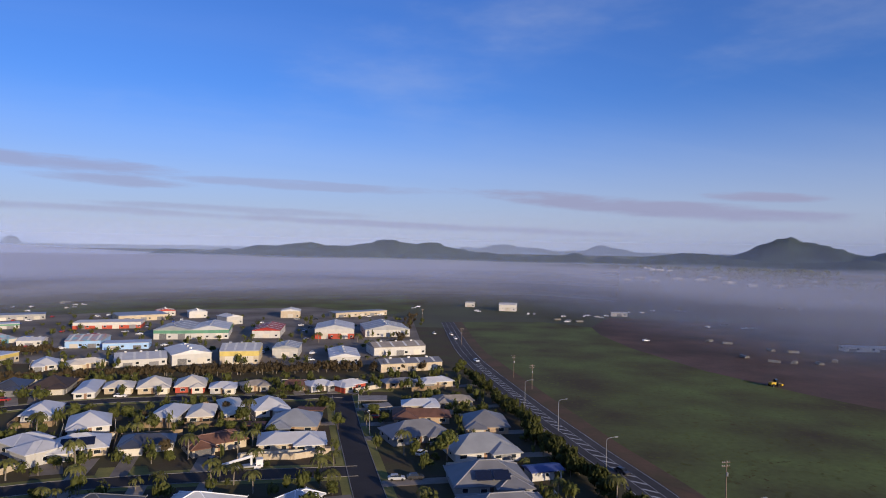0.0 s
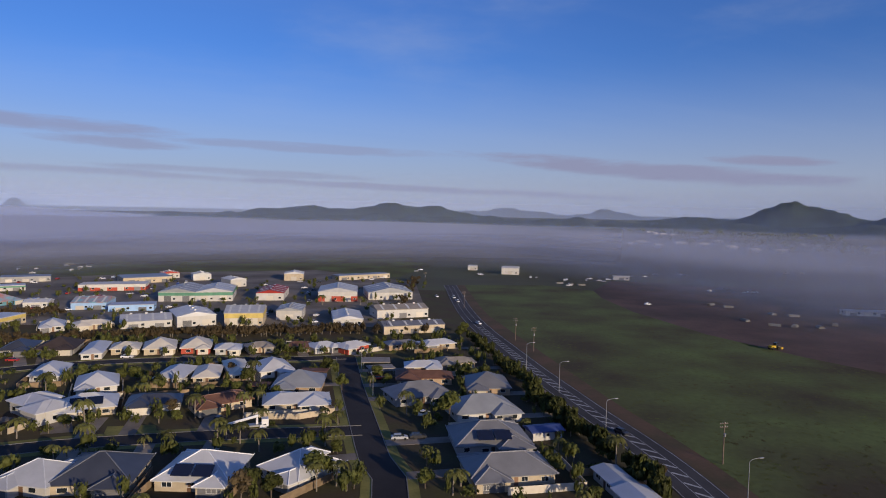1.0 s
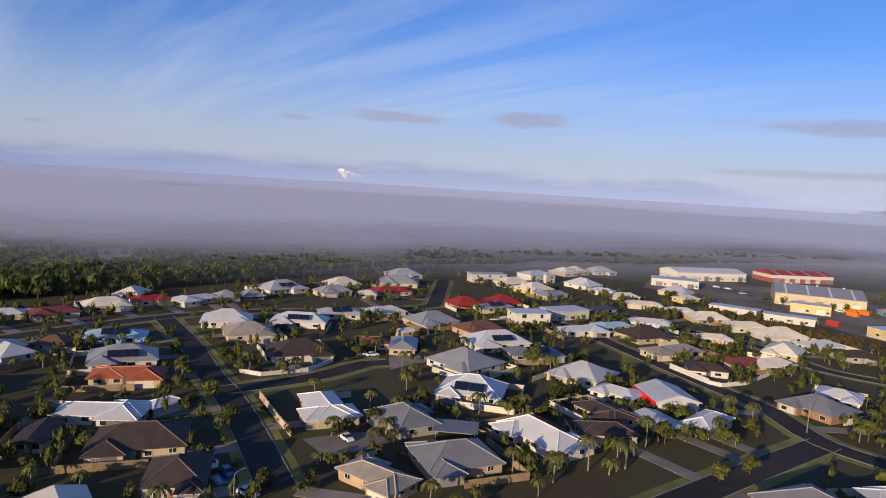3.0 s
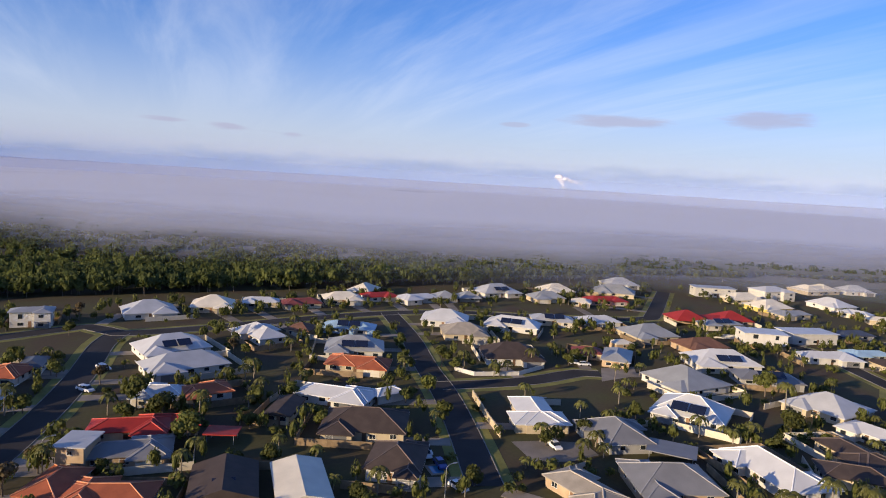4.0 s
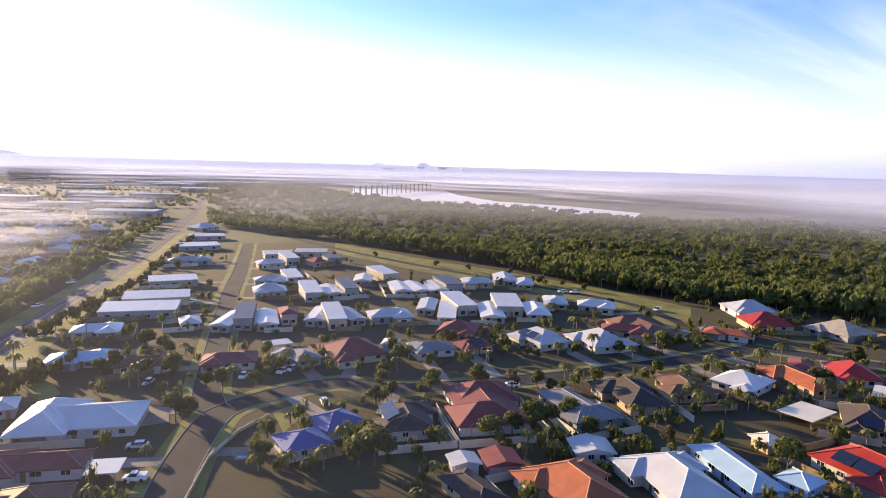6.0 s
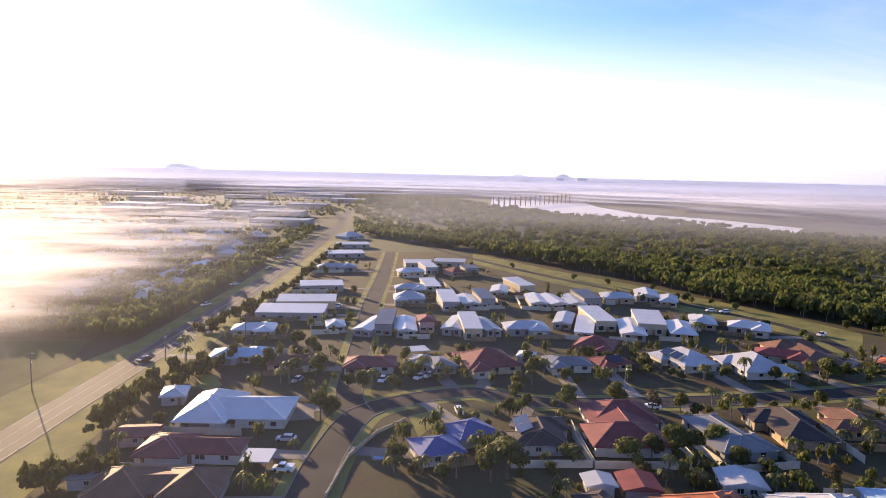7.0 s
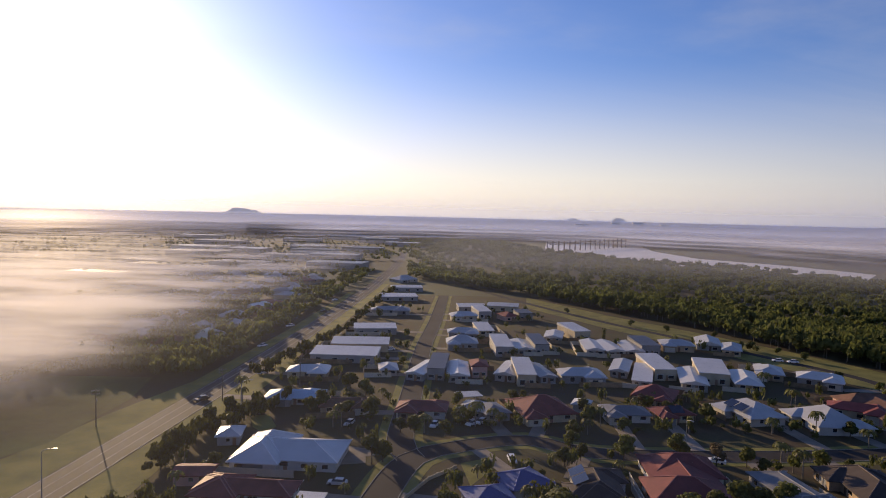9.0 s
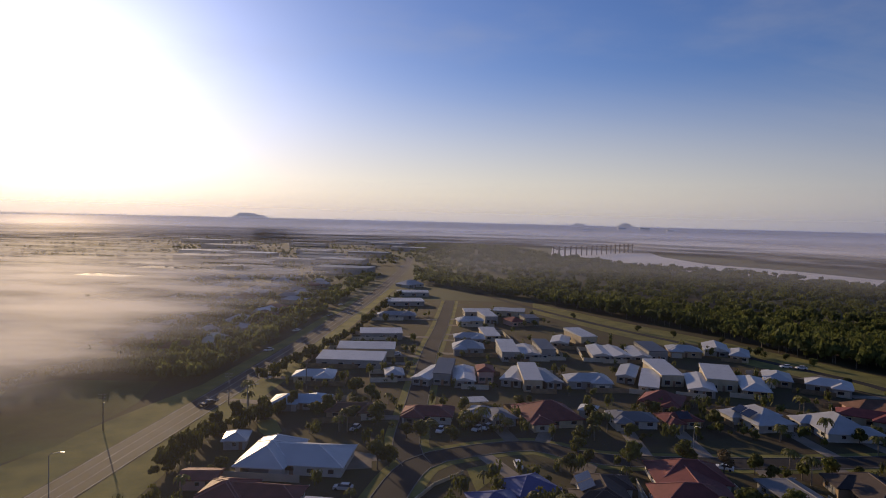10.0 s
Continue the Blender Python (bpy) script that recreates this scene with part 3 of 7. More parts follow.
area("verge", [(-138.1, -209.1), (-136.6, -247.2), (-94.2, -307.8), (-59.0, -357.2), (-17.7, -427.1), (-19.7, -481.6), (-66.7, -406.5), (-107.4, -352.8), (-134.0, -313.7), (-154.0, -280.1), (-165.5, -252.4)], 0.03, VERGE, "dry mown grass between the houses and the forest", "verge")
area("water", [(-78.3, -1181.2), (-145.2, -1049.3), (-197.2, -922.5), (-250.8, -847.1), (-332.8, -798.1), (-400.6, -729.7), (-370.2, -698.1), (-449.8, -820.0), (-393.4, -944.8), (-309.3, -1046.5), (-284.8, -1240.0), (-336.3, -1792.0), (-139.7, -1999.9)], 0.05, RIVER, "calm silver river bending behind the mangroves", "river")
area("verge", [(20.7, 397.4), (42.2, 272.9), (55.2, 199.6), (65.1, 140.5), (76.0, 70.0), (70.5, 70.0), (60.5, 138.5), (50.8, 202.9), (37.6, 270.3), (17.9, 390.3)], 0.045, DIRT, "brown dirt shoulder between road and field", "verge")
area("works_yard", [(-163.6, 317.9), (-98.1, 314.2), (-27.4, 328.1), (-12.7, 404.9), (-23.8, 529.9), (-122.8, 619.3), (-243.9, 572.4), (-340.8, 494.2), (-367.9, 381.6), (-430.2, 336.9), (-362.2, 274.2), (-308.7, 289.0), (-251.8, 296.8), (-217.9, 296.6), (-205.5, 313.2)], 0.03, YARD, "pale worn paving and gravel of the works yards", "ground")
area("field", [(-353.7, 533.2), (-270.1, 533.0), (-145.3, 552.8), (-40.7, 569.4), (-13.6, 695.8), (-59.7, 830.0), (-363.7, 865.4), (-475.3, 716.0)], 0.02, FIELD, "green grass field behind the works halls", "field")
area("paving", [(-145.8, 20.7), (-147.5, 29.5), (-147.4, 38.0), (-140.7, 40.1), (-136.3, 32.5), (-135.6, 24.2)], 0.082, CONCRETE, "pale concrete forecourt beside a house", "paving")
area("paving", [(-212.2, 58.5), (-216.1, 70.7), (-205.3, 68.6), (-197.0, 54.9)], 0.082, CONCRETE, "pale concrete forecourt before a garage", "paving")
area("paving", [(-103.7, 163.9), (-96.4, 166.4), (-104.9, 179.9), (-109.6, 179.6)], 0.082, CONCRETE, "pale pinkish drive before a double garage", "paving")
area("paving", [(45.4, -163.0), (32.7, -159.9), (30.8, -150.5), (41.0, -147.2)], 0.082, CONCRETE, "pale concrete forecourt beside a carport", "paving")
for ring in ([(71.3, -181.1), (66.4, -183.0), (60.6, -172.5), (63.2, -167.8), (67.0, -171.5)], [(88.9, -198.6), (85.2, -210.4), (78.4, -200.4), (81.6, -186.2)], [(8.3, -154.0), (2.4, -157.9), (0.4, -151.4), (5.2, -141.1)], [(-205.0, 148.2), (-206.7, 162.4), (-192.1, 151.8), (-194.9, 141.2)], [(-36.2, 285.2), (-17.7, 289.5), (-19.7, 266.3), (-33.6, 265.0)], [(-87.0, 162.7), (-73.4, 164.8), (-78.0, 173.4), (-90.0, 171.2)]):
    area("lawn", ring, 0.024, VERGE, "patch of dry yellow-green mown lawn", "lawn")

# hills and low ridges at the horizon
def hill(az, dist, half_width, height, depth, seed, label="dark wooded hill at the horizon", peaks=((0, 1, 1),), material=None):
    n, m = 150, 20
    a = radians(az)
    c = Vector((-math.sin(a) * dist, math.cos(a) * dist, 0))
    u = Vector((-math.cos(a), -math.sin(a), 0)) * -1
    w = Vector((-math.sin(a), math.cos(a), 0))
    verts, faces = [], []
    for j in range(m + 1):
        for i in range(n + 1):
            s, t = -1.7 + 3.4 * i / n, -1.7 + 3.4 * j / m
            h = sum(k * math.exp(-((s - o) / b) ** 2 * 2.2) for o, k, b in peaks) * math.exp(-t * t * 2.2)
            p = c + u * s * half_width + w * t * depth
            h *= 1 + 0.30 * noise.noise(Vector((p.x * 0.006 + seed, p.y * 0.006, 0))) + 0.10 * noise.noise(Vector((p.x * 0.03, p.y * 0.03 + seed, 0))) + 0.05 * noise.noise(Vector((p.x * 0.09, p.y * 0.09 + seed, 0)))
            verts.append((p.x, p.y, height * h - 3))
    for j in range(m):
        for i in range(n):
            k = j * (n + 1) + i
            faces.append((k, k + 1, k + n + 2, k + n + 1))
    ob = new("hill", mesh_of("hill", verts, faces, material or HILL, True))
    return tagged(ob, label, "hill", "hills at the horizon", "structure")


def by_view(x, top, dist, tilt=(0.24, 0.55)):
    """The turn and the height of a far summit seen ahead of the start."""
    az = -math.degrees(math.atan((x - 784) / 1149))
    return az, 60 + (441 - 1149 * math.tan(radians(tilt[0])) + (x - 784) * math.tan(radians(tilt[1])) - top) / 1149 * dist


for x, top, dist, hw, depth, peaks, seed in (
        (690, 424, 2700, 420, 260, ((0, 0.27, 0.26), (0.42, 0.14, 0.22), (-0.5, 0.08, 0.3), (-0.9, 0.08, 0.2), (0.0, 0.76, 1.9)), 1),
        (540, 431, 3300, 380, 300, ((0, 0.4, 0.4), (-0.6, 0.2, 0.3), (0.6, 0.25, 0.3), (0, 0.72, 1.8)), 2),
        (890, 431, 4300, 420, 250, ((0, 0.34, 0.4), (0.6, 0.25, 0.3), (-0.7, 0.18, 0.3), (0, 0.74, 1.8)), 3),
        (1062, 434, 4300, 300, 250, ((0, 0.4, 0.3), (0.5, 0.2, 0.4), (-0.6, 0.1, 0.3), (0, 0.70, 1.8)), 4),
        (1375, 425, 3000, 520, 300, ((0, 1.0, 0.36), (0.35, 0.62, 0.35), (0.9, 0.62, 0.5), (-0.6, 0.45, 0.5)), 5),
        (1200, 446, 3600, 500, 250, ((0, 1.0, 0.8),), 6),
        (1620, 441, 2900, 500, 300, ((0, 1.0, 0.6),), 7),
        (20, 421, 4400, 170, 200, ((0, 1.0, 0.6),), 8),
        (300, 440, 3000, 330, 120, ((0, 0.9, 0.3), (-0.6, 0.8, 0.2), (0.7, 1.0, 0.4)), 9)):
    az, top_z = by_view(x, top, dist)
    hill(az, dist, hw, top_z, depth, seed, peaks=peaks)
for _az, _d, _hw, _h, _seed in ((19, 2300, 330, 44, 21), (9, 2250, 300, 47, 22), (-1, 2280, 300, 46, 23), (-9, 2200, 260, 47, 24), (-18, 2240, 330, 41, 25), (-29, 2300, 420, 40, 26)):
    hill(_az, _d, _hw, _h, 170, _seed, "low wooded rise behind the mist", ((0, 0.8, 1.2), (-0.5, 0.3, 0.25), (0.4, 0.35, 0.2), (0.8, 0.2, 0.15)))
hill(36.5, 4400, 210, 92, 200, 10, "long flat-topped island above the mist", ((-0.45, 0.62, 0.45), (0.05, 0.66, 0.45), (0.5, 0.55, 0.4)))
hill(203, 4300, 270, 74, 200, 11, "low rounded hill in the bright morning haze", ((0, 1, 0.5), (0.5, 0.6, 0.5)))
hill(171.5, 4100, 260, 68, 150, 12, "low headland behind the river mouth", ((-0.7, 0.8, 0.6), (0.4, 0.95, 0.45)))
hill(150, 4300, 900, 46, 150, 13, "long low wooded shore beyond the water", ((0, 1, 1.5),))
hill(120, 4400, 900, 44, 150, 14, "long low wooded shore beyond the mist", ((0, 1, 1.5),))
hill(75, 4400, 900, 48, 150, 15, "long low shore beyond the mist", ((0, 1, 1.5),))

# ---- mist ----
# by the turn round the eye: where the bank begins, over what length it thickens, how thick it is and where it ends
MIST_RING = [(0, 610), (12, 600), (30, 570), (44, 525), (60, 405), (78, 325), (98, 320), (117, 375), (124, 455), (133, 555), (148, 800), (156, 1080), (164, 1380), (172, 1600), (186, 1650), (192, 1600), (222, 1400), (290, 320), (318, 250), (330, 265), (342, 380), (352, 560), (360, 610)]
MIST_RISE = [(0, 300), (30, 280), (60, 230), (98, 230), (117, 260), (133, 380), (148, 480), (172, 420), (186, 350), (222, 500), (318, 300), (334, 300), (344, 330), (360, 300)]
MIST_THICK = [(0, 0.85), (34, 1.0), (94, 1.0), (114, 0.95), (134, 0.85), (150, 0.8), (162, 0.6), (186, 0.6), (192, 0.7), (222, 0.85), (290, 0.5), (318, 0.38), (332, 0.42), (343, 0.52), (352, 0.66), (360, 0.85)]
MIST_END = [(0, 1900), (14, 2000), (24, 2600), (36, 4000), (190, 4400), (320, 1700), (332, 1650), (345, 1750), (360, 1900)]


def mist_layer(z, material, push, seed):
    ra = np.concatenate([np.geomspace(240, 1600, 48), np.geomspace(1680, 4850, 18)])
    az = np.arange(0, 360, 2.5)
    R, A = np.meshgrid(ra, az, indexing="ij")
    X, Y = -np.sin(np.radians(A)) * R, np.cos(np.radians(A)) * R
    wob = np.array([noise.noise(Vector((x * 0.0035 + seed, y * 0.0035, z * 0.05))) for x, y in zip(X.ravel(), Y.ravel())]).reshape(X.shape)
    start = np.interp(A, *zip(*MIST_RING)) * (1 + push + 0.10 * wob)
    end = np.interp(A, *zip(*MIST_END)) * (1 + 0.06 * wob)
    d = smooth(0, 1, (R - start) / np.interp(A, *zip(*MIST_RISE))) * np.interp(A, *zip(*MIST_THICK))
    d *= 1 - smooth(0.86, 1.06, R / end)
    Z = z + 2.5 * wob + 34 * smooth(2600, 4900, R)
    verts = np.stack([X, Y, Z], -1).reshape(-1, 3)
    m, n = len(ra), len(az)
    faces = [(i * n + j, i * n + (j + 1) % n, (i + 1) * n + (j + 1) % n, (i + 1) * n + j) for i in range(m - 1) for j in range(n)]
    thick = d.ravel()
    faces = [q for q in faces if max(thick[k] for k in q) > 0.004]
    me = mesh_of("mist_bank", verts.tolist(), faces, material, True)
    me.attributes.new("cover", "FLOAT", "POINT").data.foreach_set("value", d.ravel().astype(np.float32))
    return tagged(new("mist_bank", me), "low white morning mist lying over the plain", "mist", "mist", "stuff")


for i, (z, push) in enumerate(((4, -0.06), (9, -0.02), (14, 0.03), (19, 0.09), (24, 0.16))):
    mist_layer(z, mist_mat("mist", (0.76, 0.80, 0.90), 0.50, 0.0016, 3.7 * i, 0.22, 0.66, 0.20, 0.42, 0.70), push, 5.0 * i)

# bright streaks of mist on the far side of the river
for i, z in enumerate((6.0, 11.0, 16.0)):
    az = np.arange(140, 204, 2.0)
    ra = np.geomspace(880, 4200, 44)
    R, A = np.meshgrid(ra, az, indexing="ij")
    start = np.interp(A, [140, 152, 160, 166, 172, 178, 204], [960, 1000, 1110, 1180, 1330, 1380, 1300]) * (1 + 0.05 * i)
    d = smooth(0, 1, (R - start) / 260) * (1 - smooth(3000, 4100, R)) * smooth(140, 154, A) * (1 - smooth(194, 203, A))
    verts = np.stack([-np.sin(np.radians(A)) * R, np.cos(np.radians(A)) * R, z + 0 * R], -1).reshape(-1, 3)
    m, n = len(ra), len(az)
    faces = [(k * n + j, k * n + j + 1, (k + 1) * n + j + 1, (k + 1) * n + j) for k in range(m - 1) for j in range(n - 1)]
    thick = d.ravel()
    faces = [q for q in faces if max(thick[k] for k in q) > 0.004]
    # whiter than the mist banks: brightness towards the sun is put into the colour
    me = mesh_of("river_mist", verts.tolist(), faces, mist_mat("river_mist", (0.95, 0.91, 0.87), 0.85, 0.0026, 1.3 + 3.1 * i, 0.45, 0.80, 0.10, 0.60, 0.60), True)
    me.attributes.new("cover", "FLOAT", "POINT").data.foreach_set("value", thick.astype(np.float32))
    tagged(new("river_mist", me), "bright streaks of mist beyond the river", "mist", "mist", "stuff")

# loose wisps over the suburb on the side of the sun
for i, z in enumerate((7.0, 12.0)):
    az = np.arange(184, 262, 2.0)
    ra = np.geomspace(150, 1900, 56)
    R, A = np.meshgrid(ra, az, indexing="ij")
    X, Y = -np.sin(np.radians(A)) * R, np.cos(np.radians(A)) * R
    beyond = X - np.interp(-Y, [-p[1] for p in MAIN_PTS], [p[0] for p in MAIN_PTS])
    d = np.maximum(smooth(2, 70, beyond), 0.6 * smooth(900, 1300, R) * smooth(184, 196, A)) * np.maximum(0.55 + 0.45 * smooth(196, 214, A), 0.75 * smooth(380, 620, R)) * (1 - 0.25 * smooth(600, 1000, R)) * (1 - smooth(1750, 1900, R)) * (1 - smooth(252, 262, A)) * (1 - 0.55 * (1 - smooth(150, 250, R)))
    verts = np.stack([X, Y, z + 0 * X], -1).reshape(-1, 3)
    m, n = len(ra), len(az)
    faces = [(k * n + j, k * n + j + 1, (k + 1) * n + j + 1, (k + 1) * n + j) for k in range(m - 1) for j in range(n - 1)]
    thick = d.ravel()
    faces = [q for q in faces if max(thick[k] for k in q) > 0.004]
    me = mesh_of("mist_wisps", verts.tolist(), faces, mist_mat("mist_wisps", (0.93, 0.88, 0.79), 0.60, 0.010, 2.3 + 4.1 * i, 0.48, 0.98, 0.10, 0.30), True)
    me.attributes.new("cover", "FLOAT", "POINT").data.foreach_set("value", thick.astype(np.float32))
    tagged(new("mist_wisps", me), "sunlit wisps of mist between the trees and roofs", "mist", "mist", "stuff")


# upright see-through blue walls, added as haze before the near and far hills
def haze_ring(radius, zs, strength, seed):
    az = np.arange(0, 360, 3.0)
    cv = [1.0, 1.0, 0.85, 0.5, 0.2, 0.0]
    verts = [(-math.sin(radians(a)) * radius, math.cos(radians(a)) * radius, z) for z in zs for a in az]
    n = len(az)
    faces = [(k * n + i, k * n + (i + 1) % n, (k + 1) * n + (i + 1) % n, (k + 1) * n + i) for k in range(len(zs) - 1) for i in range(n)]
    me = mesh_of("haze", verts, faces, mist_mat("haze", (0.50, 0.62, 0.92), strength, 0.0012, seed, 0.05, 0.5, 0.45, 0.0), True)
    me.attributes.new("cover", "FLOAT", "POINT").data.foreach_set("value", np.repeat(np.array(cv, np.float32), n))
    tagged(new("haze", me), "see-through blue ring wall standing in for haze before the hills", "haze", kind="stuff")


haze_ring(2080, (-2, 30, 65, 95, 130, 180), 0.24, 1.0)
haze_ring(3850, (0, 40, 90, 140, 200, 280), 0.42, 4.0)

# flat thin sheet over roofs and forest sunwards, added to mimic glare and haze
az = np.arange(116, 276, 4.0)
rr = [30, 45, 60, 90, 130, 190, 260, 340, 440, 560, 720, 900, 1100, 1300]
verts = [(-math.sin(radians(a)) * r, math.cos(radians(a)) * r, 30.0) for r in rr for a in az]
n = len(az)
faces = [(k * n + i, k * n + i + 1, (k + 1) * n + i + 1, (k + 1) * n + i) for k in range(len(rr) - 1) for i in range(n - 1)]
cover = [float(smooth(30, 80, r) * (0.22 * smooth(150, 186, a) + 0.64 * smooth(190, 206, a) * smooth(110, 220, r)) * (1 - smooth(252, 272, a)) * (1 - smooth(330, 560, r)) + 1.7 * smooth(300, 420, r) * smooth(120, 152, a) * (1 - smooth(184, 192, a)) * (1 - smooth(1050, 1300, r))) for r in rr for a in az]
faces = [q for q in faces if max(cover[k] for k in q) > 0.004]
me = mesh_of("haze", verts, faces, mist_mat("glare_haze_sheet", (0.94, 0.89, 0.84), 0.115, 0.004, 2.0, 0.05, 0.45, 0.1, 0.5), True)
me.attributes.new("cover", "FLOAT", "POINT").data.foreach_set("value", np.array(cover, np.float32))
tagged(new("haze", me), "thin pale sheet over the roofs, added as sun glare and haze", "haze", kind="stuff")


# ---- houses ----
def roof_mesh(bm, w, d, z, kind, over=0.62, pitch=0.50, cx=0.0, cy=0.0, caps=None):
    """A closed roof over a rectangle w by d with its eaves at z. caps collects the ridge and hip lines."""
    if kind == "skillion":
        over = 0.25
    x0, x1, y0, y1 = cx - w / 2 - over, cx + w / 2 + over, cy - d / 2 - over, cy + d / 2 + over
    zb, ze = z - 0.06, z + 0.16
    W, D = x1 - x0, y1 - y0
    if z > 4.8 and kind == "hip":
        pitch *= 0.6
    elif kind == "hip" and max(W, D) > 24:
        pitch *= 0.6
    elif min(W, D) < 10.5:
        pitch *= 0.75
    low = [bm.verts.new((x, y, zb)) for x, y in ((x0, y0), (x1, y0), (x1, y1), (x0, y1))]
    top = [bm.verts.new((x, y, ze)) for x, y in ((x0, y0), (x1, y0), (x1, y1), (x0, y1))]
    bm.faces.new(low[::-1])
    for i in range(4):
        j = (i + 1) % 4
        bm.faces.new((low[i], low[j], top[j], top[i]))
    if kind == "skillion":
        for v in top[2:]:
            v.co.z += D * 0.05
    if kind in ("flat", "skillion"):
        bm.faces.new(top)
        return ze
    along = (W >= D) if kind == "hip" else kind == "gable"
    half = (D if along else W) / 2
    if kind != "hip":
        pitch *= 0.62
    h = ze + half * pitch
    inset = half if kind == "hip" else 0.0
    if along:
        a, b = (x0 + inset, (y0 + y1) / 2, h), (x1 - inset, (y0 + y1) / 2, h)
    else:
        a, b = ((x0 + x1) / 2, y0 + inset, h), ((x0 + x1) / 2, y1 - inset, h)
    if (Vector(a) - Vector(b)).length < 0.3:
        b = (a[0] + (0.3 if along else 0), a[1] + (0 if along else 0.3), h)
    A, B = bm.verts.new(a), bm.verts.new(b)
    if along:
        fs = ((top[0], top[1], B, A), (top[2], top[3], A, B), (top[1], top[2], B), (top[3], top[0], A))
    else:
        fs = ((top[1], top[2], B, A), (top[3], top[0], A, B), (top[0], top[1], A), (top[2], top[3], B))
    for f in fs:
        bm.faces.new(f)
    if caps is not None:
        caps.append((a, b))
        if kind == "hip":
            ends = ((3, 0), (1, 2)) if along else ((0, 1), (2, 3))
            for apex, e in ((a, ends[0]), (b, ends[1])):
                for i in e:
                    caps.append((tuple(top[i].co), apex))
    return h


def make_unit(name, fn):
    bm = bmesh.new()
    fn(bm)
    me = bpy.data.meshes.new(name)
    bm.to_mesh(me)
    bm.free()
    return me


def frame_shape(bm):
    for x0, x1, z0, z1 in ((-0.5, 0.5, -0.5, -0.44), (-0.5, 0.5, 0.44, 0.5), (-0.5, -0.45, -0.44, 0.44), (0.45, 0.5, -0.44, 0.44), (-0.02, 0.02, -0.44, 0.44)):
        box(bm, x0, x1, -0.07, 0.02, z0, z1)


FRAME_ME = make_unit("window", frame_shape)
FRAME_ME.materials.append(FRAME)
PANE_ME = make_unit("pane", lambda bm: box(bm, -0.45, 0.45, -0.03, 0.02, -0.44, 0.44))
PANE_ME.materials.append(GLASS)


def garage_shape(bm):
    for i in range(5):
        box(bm, -0.5, 0.5, -0.05 if i % 2 else -0.04, 0.02, i * 0.2 + 0.004, i * 0.2 + 0.196)


GARAGE_ME = [make_unit("garage_door", garage_shape) for _ in range(2)]
GARAGE_ME[0].materials.append(DOOR_GREY)
GARAGE_ME[1].materials.append(DOOR_WHITE)
DOOR_ME = make_unit("door", lambda bm: (box(bm, -0.5, 0.5, -0.05, 0.02, 0, 1), box(bm, 0.34, 0.42, -0.10, -0.05, 0.46, 0.52)))
DOOR_ME.materials.append(mat("painted_door", (0.22, 0.13, 0.08), 0.5, 0, 0.2, rand=0.5))


def panel_shape(bm):
    vs = [[bm.verts.new((i * 1.02, j * 1.68, 0.10)) for j in range(3)] for i in range(5)]
    fs = [bm.faces.new((vs[i][j], vs[i + 1][j], vs[i + 1][j + 1], vs[i][j + 1])) for i in range(4) for j in range(2)]
    rim = bmesh.ops.inset_individual(bm, faces=fs, thickness=0.045, depth=0.0)["faces"]
    for f in rim:
        f.material_index = 1


PANEL_ME = make_unit("solar_panel", panel_shape)
PANEL_ME.materials.append(PANEL)
PANEL_ME.materials.append(STEEL)


def faces_path(parent, x, y, turn):
    """Whether a far wall's opening is turned towards the flight's place."""
    m = parent.matrix_basis
    p = m @ Vector((x, y, 0))
    n = m.to_3x3() @ Vector((math.sin(radians(turn)), -math.cos(radians(turn)), 0))
    return p.to_2d().length < 150 or n.to_2d().dot(p.to_2d()) < 0


def on_wall(me, name, parent, x, y, z, turn, sx, sz):
    if not faces_path(parent, x, y, turn):
        return None
    ob = put(name, me, None, parent)
    ob.matrix_basis = pose(x, y, z, 0, 0, turn) @ Matrix.Diagonal((sx, 1, sz, 1))
    return ob


FAR_WINDOW_ME = make_unit("window", lambda bm: (box(bm, -0.5, 0.5, -0.02, 0.02, -0.5, 0.5), box(bm, -0.45, 0.45, -0.06, -0.022, -0.44, 0.44)))
FAR_WINDOW_ME.materials.append(FRAME)
FAR_WINDOW_ME.materials.append(GLASS)
for _p in FAR_WINDOW_ME.polygons:
    _p.material_index = 0 if _p.index < 6 else 1


def window(parent, x, y, z, turn, sx=1.6, sz=1.2):
    if math.hypot(*parent.matrix_basis.translation[:2]) > 150:
        return on_wall(FAR_WINDOW_ME, "window", parent, x, y, z, turn, sx, sz)
    f = on_wall(FRAME_ME, "window", parent, x, y, z, turn, sx, sz)
    if f is not None:
        put("pane", PANE_ME, None, f)
    return f


ROOF_WORDS = {"w": "white metal", "c": "cream metal", "lg": "light grey metal", "g": "grey metal", "dg": "dark grey metal", "n": "charcoal metal", "b": "deep blue metal", "lb": "pale blue metal", "t": "weathered teal metal", "tan": "tan tiled", "br": "brown tiled", "db": "dark brown tiled", "m": "maroon tiled", "r": "bright red", "o": "terracotta tiled"}
WALL_WORDS = {"w": "white rendered", "c": "cream brick", "t": "tan brick", "tan": "sandy block", "br": "brown brick", "g": "grey rendered", "p": "pink rendered", "r": "red painted", "lb": "sky-blue rendered", "b": "blue clad", "o": "orange brick", "y": "mustard clad", "gr": "green clad"}
built = []


